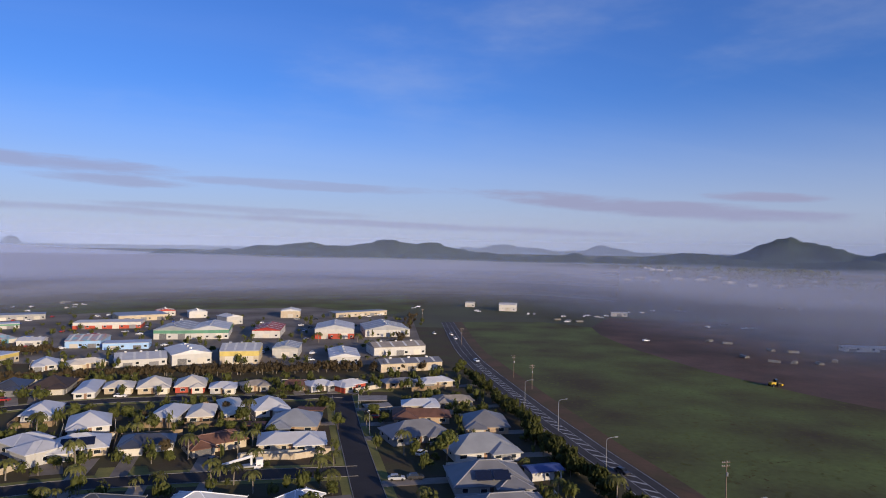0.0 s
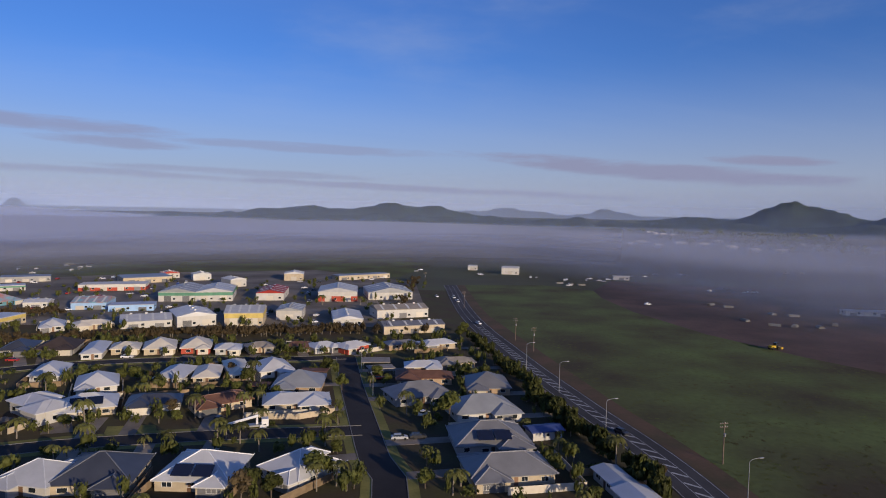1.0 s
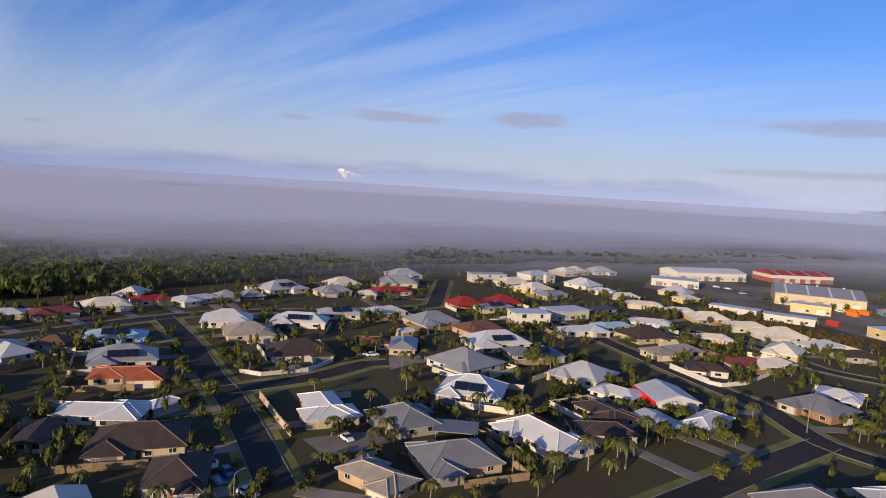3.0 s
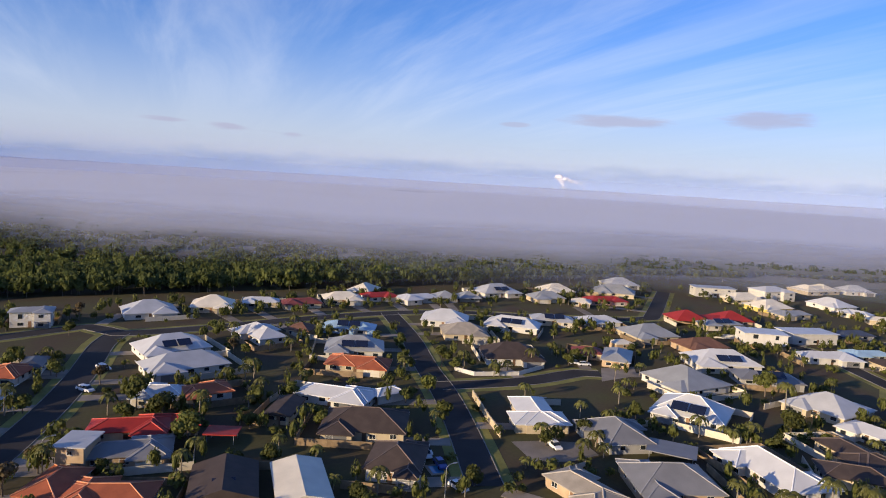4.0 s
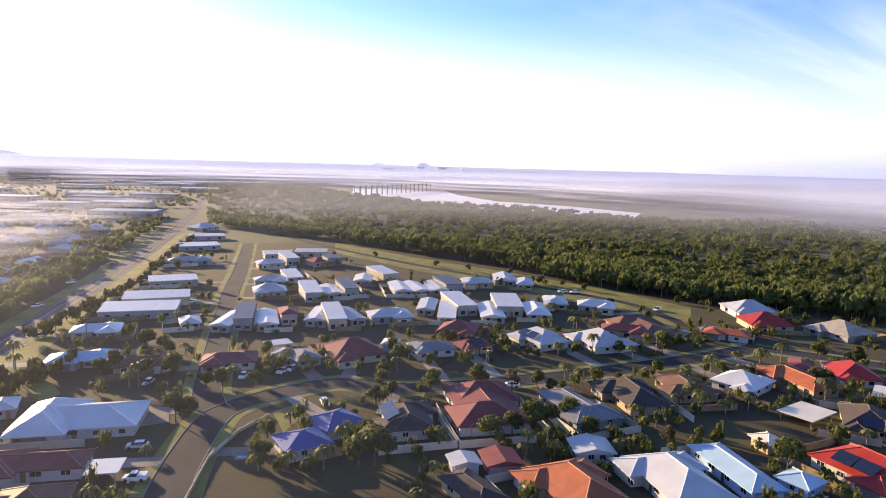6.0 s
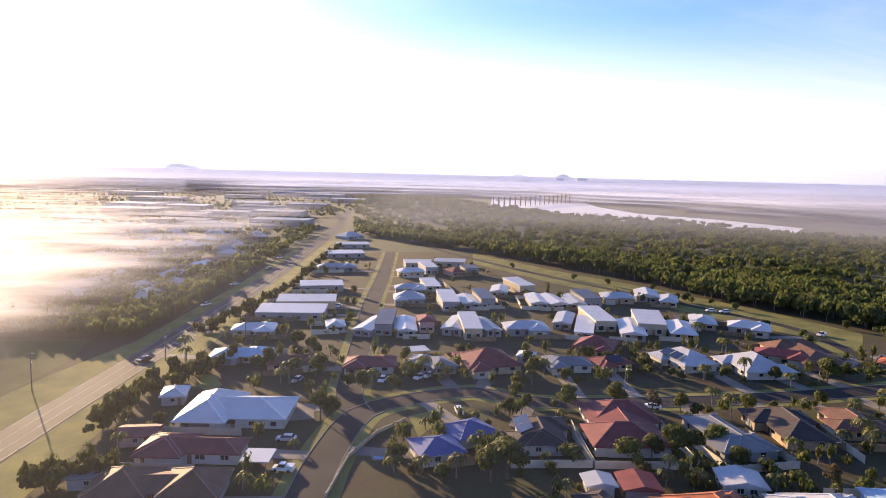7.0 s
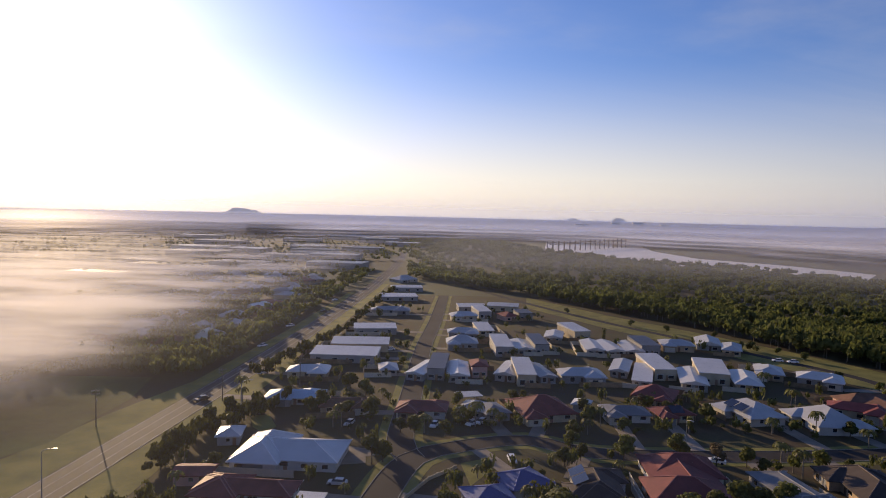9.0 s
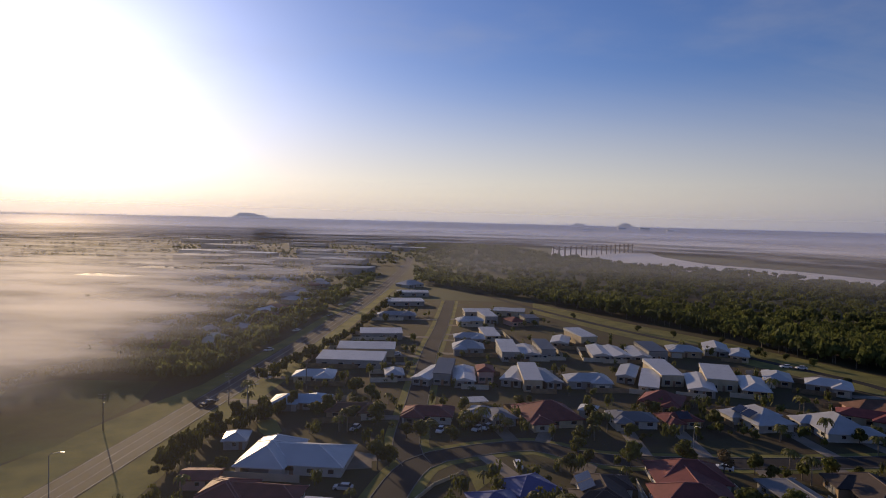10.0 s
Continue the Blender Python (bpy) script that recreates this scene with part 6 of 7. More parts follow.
for _k, _p in (("b", (-5.7, -204.9)), ("a", (-21.0, -176.5)), ("b", (-27.0, -200.3)), ("b", (-34.2, -169.8)), ("b", (-46.9, -165.8)), ("p", (-96.5, -143.3)), ("p", (-95.4, -138.8)), ("c", (-113.3, -186.6)), ("a", (-99.3, -189.3)), ("a", (-163.3, -176.0)), ("a", (-170.1, -168.3)), ("q", (-174.9, -161.7)), ("p", (-134.3, -141.3)), ("d", (-235.8, -128.6)), ("a", (-216.6, -121.6)), ("p", (-80.4, -89.8)), ("b", (-51.8, -215.8)), ("b", (-9.2, -252.0)), ("b", (-51.7, -201.2))):
    plant(_k, *_p)
for _k, _p in (("a", (54.8, -185.5)), ("a", (52.3, -188.6)), ("b", (44.1, -186.6)), ("a", (26.0, -173.2)), ("b", (22.1, -173.5)), ("b", (13.4, -172.1)), ("c", (29.3, -150.1)), ("a", (27.0, -152.2)), ("b", (-19.5, -168.6)), ("a", (-26.6, -188.6)), ("a", (-16.8, -156.2)), ("a", (-31.8, -161.4)), ("a", (-45.6, -164.7)), ("q", (9.3, -123.5)), ("q", (3.7, -124.0)), ("c", (-9.7, -120.3)), ("b", (64.3, -141.8)), ("a", (-62.8, -198.0)), ("p", (-96.8, -244.0)), ("a", (-119.3, -198.3)), ("a", (-123.1, -193.3))):
    plant(_k, *_p)
for _x, _y in ((-109.5, -339.6), (-116.8, -311.1), (-126.9, -306.0), (-129.5, -256.9), (-137.4, -244.7), (-164.4, -261.3), (-133.7, -294.4), (-89.2, -353.3), (-73.7, -369.2), (-41.9, -406.5)):
    plant("b", _x, _y, 0.9)

# gardens: shrubs, trees and palms between the houses
garden = random.Random(41)
bushes = []
for hx, hy, rot, w, d, nm in list(built):
    r = math.hypot(hx, hy)
    if nm not in ("house", "warehouse") or r > 420:
        continue
    tight = hy < -215 and hx > -130 and w * d < 260
    for _ in range(garden.choice((0, 1, 1)) if tight else garden.choice((3, 4, 5) if r < 235 else (2, 3, 4)) if nm == "house" else 1):
        for _try in range(6):
            a = garden.uniform(0, 360)
            q = garden.uniform(0.6, 0.85) * math.hypot(w, d) + garden.uniform(0, 2.5)
            x, y = hx + q * math.cos(radians(a)), hy + q * math.sin(radians(a))
            if near_house(x, y, 1.3) or near_road(x, y, 1.2):
                continue
            if r < 235:
                plant(garden.choices("abcdspqr", (3, 3, 0.8, 0.6, 4, 6.5, 4.5, 2))[0], x, y, garden.uniform(0.7, 1.0))
            else:
                bushes.append((x, y, garden.uniform(1.2, 2.6), garden.uniform(2.0, 5.0)))
            break
    # low planting along the lot lines
    for _ in range(garden.randint(1, 4) if tight else garden.randint(9, 15) if nm == "house" else 0):
        a = garden.uniform(0, 360)
        q = garden.uniform(0.55, 0.8) * math.hypot(w, d) + 1.0
        x, y = hx + q * math.cos(radians(a)), hy + q * math.sin(radians(a))
        if not near_house(x, y, 1.0) and not near_road(x, y, 1.0):
            bushes.append((x, y, garden.uniform(0.8, 2.3), garden.uniform(1.2, 5.0)))


def tree_mass(name, spots, label, seed, quads=64, material=None, trunks=0.0, flat=0.42, leaf=0.2, cores=1):
    """A wood too large to count, as one mesh of leaf clumps, inner foliage and trunks."""
    rng = np.random.default_rng(seed)
    spots = np.array(spots, float)
    n = len(spots)
    total = 0
    tpl = []
    for k in range(5):
        r_ = random.Random(seed * 10 + k)
        lobes = [(r_.uniform(-0.5, 0.5), r_.uniform(-0.5, 0.5), r_.uniform(0.55, 0.9), r_.uniform(0.42, 0.62), flat) for _ in range(5)]
        v1, f1 = leaf_quads(r_, lobes, quads, leaf, ((-1, -0.5), (0.3, -0.8), (1, 0.4), (-0.4, 0.7)))
        v2, f2 = core(lobes[:cores], 0.9 if cores else 1)
        tpl.append((np.array([tuple(v) for v in v1]), np.array(f1), np.array([tuple(v) for v in v2]), np.array(f2)))
    loops, sizes, V, mi = [], [], [], []
    for i in range(n):
        x, y, rad, h = spots[i]
        a = rng.uniform(0, 6.283)
        ca, sa = math.cos(a), math.sin(a)
        lv, lf, cv, cf = tpl[i % 5]
        for vv, ff in ((lv, lf), (cv, cf)) if cores else ((lv, lf),):
            q = np.stack([x + rad * (vv[:, 0] * ca - vv[:, 1] * sa), y + rad * (vv[:, 0] * sa + vv[:, 1] * ca), h * vv[:, 2]], 1)
            V.append(q)
            loops.append((ff + total).ravel())
            sizes.append(np.full(len(ff), ff.shape[1]))
            mi.append(np.zeros(len(ff), int))
            total += len(vv)
        if trunks and rng.random() < trunks:
            tv = np.array([(x + 0.16 * math.cos(b), y + 0.16 * math.sin(b), z) for z in (0, h * 0.75) for b in (0, 2.09, 4.19)])
            tf = np.array([(0, 1, 4, 3), (1, 2, 5, 4), (2, 0, 3, 5)])
            V.append(tv)
            loops.append((tf + total).ravel())
            sizes.append(np.full(3, 4))
            mi.append(np.ones(3, int))
            total += 6
    V = np.concatenate(V).astype(np.float32)
    loops, sizes, mi = np.concatenate(loops).astype(np.int32), np.concatenate(sizes).astype(np.int32), np.concatenate(mi).astype(np.int32)
    me = bpy.data.meshes.new(name)
    me.vertices.add(len(V))
    me.vertices.foreach_set("co", V.ravel())
    me.loops.add(len(loops))
    me.loops.foreach_set("vertex_index", loops)
    me.polygons.add(len(sizes))
    me.polygons.foreach_set("loop_start", np.concatenate([[0], np.cumsum(sizes)[:-1]]).astype(np.int32))
    me.polygons.foreach_set("material_index", mi)
    me.materials.append(material or FOREST)
    me.materials.append(PALM_BARK)
    me.update(calc_edges=True)
    me.validate()
    return tagged(new(name, me), label, "trees", kind="stuff")


# young trees, bushes and vehicles between the works halls
halls = random.Random(52)
yard_cars = []
for _ in range(420):
    x, y = halls.uniform(-330, -15), halls.uniform(318, 520)
    if near_house(x, y, 2.0) or near_road(x, y, 2.0):
        continue
    if halls.random() < 0.62:
        bushes.append((x, y, halls.uniform(0.9, 2.4), halls.uniform(1.5, 5.0)))
    elif len(yard_cars) < 34 and halls.random() < 0.4:
        yard_cars.append((x, y, halls.choice((10, 100, 190, 280)) + halls.uniform(-6, 6)))
tree_mass("garden_bushes", bushes, "mixed green bushes and small trees in the gardens", 8, 66, LEAF, 0.3, 0.6, 0.16)

# the mangrove forest, from the houses' edge to the river and into the mist
EDGE = [(38, 800), (45, 680), (53, 580), (62, 530), (65, 490), (70, 462), (78, 412), (87, 368), (102, 330), (114, 318), (127, 322), (137, 316), (147, 314), (157, 342), (163, 383), (171, 430), (178, 490), (184, 545), (188, 600)]
FAR = [(38, 900), (64, 760), (94, 800), (114, 900), (128, 900), (140, 850), (148, 770), (151, 760), (157, 850), (168, 920), (176, 1120), (180, 1420), (188, 1500)]
wood = random.Random(9)
spots = []
while len(spots) < 10500:
    az = wood.uniform(38, 188)
    n0, n1 = float(np.interp(az, *zip(*EDGE))), float(np.interp(az, *zip(*FAR)))
    r = math.sqrt(wood.uniform(n0 * n0, n1 * n1)) if wood.random() < 0.75 else n0 + wood.random() ** 1.5 * 90
    if r > n1 or (az < 64 and wood.random() < 0.5):
        continue
    x, y = -math.sin(radians(az)) * r, math.cos(radians(az)) * r
    gap = noise.noise(Vector((x * 0.012, y * 0.012, 3)))
    if gap < -0.60:
        continue
    big = 1 + 0.25 * noise.noise(Vector((x * 0.02, y * 0.02, 0)))
    tall = 1.15 if r < n0 + 45 else 1.0
    spots.append((x, y, wood.uniform(2.7, 5.0) * big * (1 + max(0, r - 500) / 1200), wood.uniform(5.0, 8.2) * big * tall))
tree_mass("forest", spots, "dense green mangrove and gum forest with an uneven canopy", 3, 46, trunks=0.3, flat=0.36, leaf=0.19)

def main_x(y):
    return float(np.interp(-y, [-p.y for p in main_line], [p.x for p in main_line]))


# trees of the misty suburb behind the main road, and of the far country ahead
spots = []
while len(spots) < 2700:
    az, r = wood.uniform(182, 236), 170 + 1500 * wood.random() ** 1.3
    x, y = -math.sin(radians(az)) * r, math.cos(radians(az)) * r
    road_x = main_x(y)
    if (x < road_x + (60 if y > -215 else 14) and r < 900) or (r < 330 and x < 150 and y > -190) or near_house(x, y, 2.5):
        continue
    if noise.noise(Vector((x * 0.012, y * 0.012, 8))) < -0.30:
        continue
    spots.append((x, y, wood.uniform(2.2, 4.2), wood.uniform(3.5, 7)))
for a, b, n, wide in (((162.7, -221.5), (140.4, -235.8), 120, 14), ((140.4, -235.8), (109.7, -254.7), 130, 14), ((119.6, -217.3), (101.7, -240.9), 60, 7), ((109.7, -254.7), (114.3, -376.7), 140, 12), ((114.3, -376.7), (136.1, -634.6), 120, 12), ((210.8, -288.4), (167.2, -366.6), 110, 18), ((148.3, -265.8), (122.8, -335.0), 70, 20)):
    for i in range(n):
        f = wood.random()
        x, y = a[0] + (b[0] - a[0]) * f + wood.uniform(-wide, wide), a[1] + (b[1] - a[1]) * f + wood.uniform(-wide, wide)
        if x > main_x(y) + (60 if y > -215 else 14) and not near_house(x, y, 2):
            spots.append((x, y, wood.uniform(2.0, 3.8), wood.uniform(3.5, 6.5)))
tree_mass("suburb_trees", spots, "dark garden trees standing in the morning mist", 4, 28, leaf=0.25)
spots = []
while len(spots) < 1500:
    az, r = wood.uniform(-36, 34), wood.uniform(1150, 2900)
    x, y = -math.sin(radians(az)) * r, math.cos(radians(az)) * r
    if noise.noise(Vector((x * 0.004, y * 0.0025, 5))) < 0.05:
        continue
    spots.append((x, y, wood.uniform(6, 11), wood.uniform(8, 14)))
tree_mass("far_woods", spots, "dark woodland strips on the far plain", 5, 26)
# the thin dark belt of trees between the houses and the works halls
spots = []
for a, b, n in (((-146.5, 286.9), (-95.4, 297.4), 60), ((-92.9, 297.6), (-60.0, 303.7), 45), ((-60.6, 306.5), (-6.9, 315.0), 40), ((-274.6, 248.6), (-206.3, 266.6), 55), ((-206.3, 266.6), (-145.3, 284.5), 45), ((-26.9, 359.8), (-24.9, 551.3), 30), ((-231.7, 335.4), (-205.4, 345.9), 25)):
    for i in range(int(n * 1.7)):
        f = wood.random()
        spots.append((a[0] + (b[0] - a[0]) * f + wood.uniform(-3.5, 3.5), a[1] + (b[1] - a[1]) * f + wood.uniform(-3.5, 3.5), wood.uniform(1.3, 2.6), wood.uniform(2.0, 4.6)))
tree_mass("tree_belt", spots, "thin dry olive-brown belt of young trees", 6, 60, DRY_LEAF, 0.4)
# the hedge of shrubs and trees along the main road
spots = []
for a, b, n in (((13.3, 300.2), (24.5, 238.0), 40), ((24.2, 246.6), (30.9, 196.8), 55), ((31.4, 199.8), (37.0, 167.8), 60), ((37.2, 172.1), (47.2, 131.9), 50), ((75.4, -113.7), (62.1, -117.0), 40), ((77.9, -138.9), (78.0, -180.3), 45), ((74.5, -168.3), (65.1, -196.0), 30), ((85.5, -221.5), (74.6, -334.4), 50), ((76.6, -343.0), (83.1, -501.1), 40)):
    for i in range(n):
        f = wood.random()
        spots.append((a[0] + (b[0] - a[0]) * f + wood.uniform(-2.2, 2.2), a[1] + (b[1] - a[1]) * f + wood.uniform(-2.2, 2.2), wood.uniform(1.3, 2.5), wood.uniform(2.2, 5.5)))
tree_mass("roadside_hedge", spots, "uneven green hedge of shrubs along the main road", 7, 70, LEAF, 0.2)
# tufts of long grass over the open field
border = sorted((float(azimuth(x, y) + 180) % 360, math.hypot(x, y)) for x, y in ((171.0, 247.8), (153.8, 275.2), (132.0, 323.4), (115.3, 393.7), (110.8, 453.9), (51.5, 518.7), (6.1, 515.0)))
spots = []
while len(spots) < 4500:
    az, r = wood.uniform(-40, 2), 75 + 330 * wood.random() ** 0.8
    x, y = -math.sin(radians(az)) * r, math.cos(radians(az)) * r
    if x < main_x(y) + 11 or r > float(np.interp((az + 180) % 360, *zip(*border))) - 2:
        continue
    spots.append((x, y, wood.uniform(0.4, 1.1), wood.uniform(0.02, 0.06)))
tree_mass("grass_tufts", spots, "long uneven grass and weeds in the open field", 11, 9, GRASS, 0.0, 0.4, 0.4, 0)


# ---- fences and drives ----
def nearest_road(x, y):
    best = (1e9, None)
    for pts, half in road_lines:
        d = np.hypot(pts[:, 0] - x, pts[:, 1] - y)
        i = int(d.argmin())
        if d[i] < best[0]:
            best = (float(d[i]), pts[i], half)
    return best


def clear_line(a, b, own):
    for k in range(9):
        p = a + (b - a) * k / 8
        if near_road(p.x, p.y, 0.8):
            return False
        for h in built:
            if h is own:
                continue
            dx, dy = p.x - h[0], p.y - h[1]
            if abs(dx) + abs(dy) > 50:
                continue
            c = radians(h[2])
            u, v = dx * math.cos(c) + dy * math.sin(c), -dx * math.sin(c) + dy * math.cos(c)
            if abs(u) < h[3] / 2 + 0.7 and abs(v) < h[4] / 2 + 0.7:
                return False
    return True


yard = random.Random(77)
slabs = 0
for h in list(built):
    hx, hy, rot, w, d, nm = h
    if nm != "house" or math.hypot(hx, hy) > 400:
        continue
    dist, pt, half = nearest_road(hx, hy)
    m = pose(hx, hy, 0, 0, 0, rot)
    local = m.inverted() @ Vector((pt[0], pt[1], 0))
    if abs(local.y) / d > abs(local.x) / w:
        front = Vector((0, 1 if local.y > 0 else -1, 0))
        across, deep, wide = Vector((1, 0, 0)), d / 2, w / 2
    else:
        front = Vector((1 if local.x > 0 else -1, 0, 0))
        across, deep, wide = Vector((0, 1, 0)), w / 2, d / 2
    # fence round the back yard
    back = -front * (deep + yard.uniform(3.5, 6.0))
    runs = [(back - across * (wide + 1.6), back + across * (wide + 1.6)), (back - across * (wide + 1.6), front * deep * 0.3 - across * (wide + 1.6)), (back + across * (wide + 1.6), front * deep * 0.3 + across * (wide + 1.6))]
    runs = [(m @ a, m @ b) for a, b in runs]
    runs = [(a, b) for a, b in runs if clear_line(a, b, h) and (b - a).length > 3]
    if runs:
        cream = yard.random() < 0.45
        f = thing("fence", hx, hy, 0, 0, "cream sheet-metal garden fence" if cream else "weathered brown timber garden fence", "fence", "garden fences")
        for a, b in runs:
            bm = bmesh.new()
            L = (b - a).length
            box(bm, 0, L, -0.03, 0.03, -0.1, 1.7)
            box(bm, 0, L, -0.05, 0.05, 1.7, 1.76)
            for k in range(int(L / 2.4) + 1):
                box(bm, k * 2.4 - 0.05, k * 2.4 + 0.05, -0.07, 0.07, -0.1, 1.80)
            ob = part("fence_run", bm, FENCE_CREAM if cream else FENCE, f)
            ob.matrix_basis = pose(a.x - hx, a.y - hy, 0, 0, 0, math.degrees(math.atan2(b.y - a.y, b.x - a.x)))
    # drive from the house to the street
    if dist < 34:
        sx = yard.choice((-1, 1)) * wide * 0.5
        a = m @ (front * deep + across * sx)
        d2, p2, half2 = nearest_road(a.x, a.y)
        b = Vector((p2[0], p2[1], 0))
        L = (b - a).length - half2 - 0.36
        if 2.5 < L < 24:
            mid = a + (b - a).normalized() * L * 0.6
            if not near_house(mid.x, mid.y, 0.3):
                bm = bmesh.new()
                slabs += 1
                box(bm, -0.4, L, -2.1, 2.1, -0.1, 0.036 + 0.0045 * (slabs % 9))
                dr = tagged(part("driveway", bm, CONCRETE), "pale concrete drive from house to street", "driveway", kind="structure")
                dr.matrix_basis = pose(a.x, a.y, 0, 0, 0, math.degrees(math.atan2(b.y - a.y, b.x - a.x)))


# ---- cars ----
def car_kind(paint, word, kind="car"):
    c = thing("car" if kind == "car" else "utility_truck", 0, 0, 0, 0, f"{word} {'car' if kind == 'car' else 'utility truck'} parked on the asphalt", "car", "parked cars")
    prof = [(-2.2, 0.35), (-2.25, 0.75), (-2.05, 1.0), (-1.2, 1.02), (1.0, 0.98), (2.05, 0.82), (2.2, 0.6), (2.2, 0.35)]
    cab = [(-1.75, 1.0), (-1.35, 1.44), (0.35, 1.47), (1.15, 1.0)] if kind == "car" else [(-0.5, 1.0), (-0.4, 1.62), (0.6, 1.62), (1.2, 1.0)]

    def extrude(bm, p, w0, w1):
        zs = [z for _, z in p]
        z0, z1 = min(zs), max(zs)
        rows = []
        for sg in (-1, 1):
            rows.append([bm.verts.new((x, sg * (w0 + (w1 - w0) * (z - z0) / (z1 - z0)), z)) for x, z in p])
        n = len(p)
        for i in range(n):
            j = (i + 1) % n
            bm.faces.new((rows[0][i], rows[0][j], rows[1][j], rows[1][i]))
        bm.faces.new(rows[0][::-1])
        bm.faces.new(rows[1])
        bmesh.ops.recalc_face_normals(bm, faces=bm.faces[:])
    bm = bmesh.new()
    extrude(bm, prof, 0.9, 0.84)
    if kind != "car":
        box(bm, -2.2, -0.6, -0.88, 0.88, 1.0, 1.35)
    body = part("body", bm, paint, c)
    bm = bmesh.new()
    extrude(bm, cab, 0.80, 0.62)
    part("cabin_glass", bm, GLASS, body, "dark tinted car glass")
    bm = bmesh.new()
    zt = cab[1][1]
    box(bm, cab[1][0] - 0.05, cab[2][0] + 0.05, -0.63, 0.63, zt - 0.03, zt + 0.05)
    part("roof_panel", bm, paint, body)
    for x in (-1.35, 1.4):
        for sy in (-1, 1):
            bm = bmesh.new()
            tube(bm, (x, sy * 0.70, 0.33), (x, sy * 0.92, 0.33), 0.33, 0.33, 12)
            part("wheel", bm, RUBBER, c)
    return c


CAR_KINDS = {"w": car_kind(CARS[0], "white"), "s": car_kind(CARS[1], "silver"), "k": car_kind(CARS[2], "black"), "r": car_kind(CARS[3], "red"), "b": car_kind(CARS[4], "blue"), "u": car_kind(CARS[0], "white", "ute")}
car_first = {}


def park(kind, x, y, rot):
    m = pose(x, y, 0.06, 0, 0, rot)
    if kind not in car_first:
        car_first[kind] = True
        CAR_KINDS[kind].matrix_basis = m
        return
    copy_thing(CAR_KINDS[kind], m)


park("b", *(-130.8, 4.0), 20)
for _k, _p, _r in (("s", (-10.9, 165.9), 10), ("k", (-6.1, 167.0), 10), ("w", (-5.3, 186.3), 60), ("w", (-23.8, 234.1), 10), ("r", (-22.4, 224.7), 10), ("w", (-48.5, 173.7), 100), ("k", (-62.1, 177.7), 80), ("k", (49.0, 173.6), -62), ("w", (18.5, 339.8), -70), ("u", (6.6, 438.9), -75), ("u", (8.9, 420.3), -75), ("w", (-5.0, 442.9), -75), ("u", (133.8, 424.4), 20), ("w", (-122.9, 249.1), 5), ("r", (-161.6, 240.1), 5)):
    park(_k, *_p, _r)
for _k, _p, _r in (("u", (-143.6, 30.4), 20), ("w", (-121.0, 7.5), 40), ("w", (-215.5, 50.6), 100), ("w", (-214.0, 53.1), 100), ("w", (-137.2, 0.9), 20), ("u", (-135.4, 0.8), 20), ("w", (-151.4, -101.5), 20), ("w", (-164.2, -88.4), 60), ("r", (-101.3, -79.7), 55), ("w", (-182.9, -93.0), 60), ("s", (-91.9, -95.2), 20), ("u", (-163.9, -87.5), 60), ("w", (-182.1, -92.3), 60), ("s", (-123.2, -123.7), 10), ("k", (-133.7, -58.8), 10), ("w", (4.2, -184.8), 60)):
    park(_k, *_p, _r)
for _k, _p, _r in (("s", (34.4, -137.4), 0), ("u", (31.4, -123.0), -5), ("w", (6.9, -183.0), 60), ("w", (17.3, -179.9), 80), ("s", (41.2, -177.5), 80), ("w", (-4.2, -156.9), 100), ("w", (-54.7, -163.6), -20), ("w", (47.1, -278.2), 20), ("w", (103.3, -274.8), 60), ("w", (85.6, -228.8), 60), ("k", (91.9, -193.0), 60), ("w", (107.6, -325.4), 60), ("w", (-120.0, -288.9), 0), ("w", (-125.7, -287.4), 0), ("k", (104.7, -378.5), 60), ("w", (110.8, -428.2), 60), ("u", (-146.9, -248.4), 30)):
    park(_k, *_p, _r)


for _x, _y, _r in yard_cars:
    park(halls.choice("wwuuskrb"), _x, _y, _r)


# ---- street furniture ----
def lamp_kind(height, arm):
    t = thing("street_lamp", 0, 0, 0, 0, "tall galvanised street lamp with a curved arm", "street lamp", "street lamps")
    bm = bmesh.new()
    tube(bm, (0, 0, -0.3), (0, 0, height - 0.8), 0.13, 0.07, 8)
    part("pole", bm, STEEL, t)
    bm = bmesh.new()
    prev = Vector((0, 0, height - 0.85))
    for k in range(1, 6):
        a = k / 5 * math.pi / 2
        p = Vector((arm * (1 - math.cos(a)), 0, height - 0.85 + 0.85 * math.sin(a)))
        tube(bm, prev, p, 0.06, 0.055, 6)
        prev = p
    part("arm", bm, STEEL, t)
    bm = bmesh.new()
    box(bm, arm - 0.1, arm + 0.75, -0.16, 0.16, height - 0.08, height + 0.08)
    part("lamp_head", bm, STEEL, t, "flat grey lamp head")
    return t


def power_pole_kind():
    t = thing("power_pole", 0, 0, 0, 0, "weathered timber power pole with two crossarms", "power pole", "power poles")
    bm = bmesh.new()
    tube(bm, (0, 0, -0.3), (0, 0, 10.5), 0.17, 0.11, 8)
    part("pole", bm, TIMBER, t)
    for z in (9.9, 9.0):
        bm = bmesh.new()
        box(bm, -1.15, 1.15, 0.11, 0.23, z, z + 0.14)
        arm = part("crossarm", bm, TIMBER, t)
        for x in (-1.0, -0.4, 0.4, 1.0):
            bm = bmesh.new()
            tube(bm, (x, 0.17, z + 0.14), (x, 0.17, z + 0.36), 0.05, 0.03, 6)
            part("insulator", bm, FRAME, arm)
    bm = bmesh.new()
    tube(bm, (0, -0.35, 6.9), (0, -0.35, 7.7), 0.24, 0.24, 10)
    part("transformer", bm, STEEL, t, "grey transformer drum")
    return t


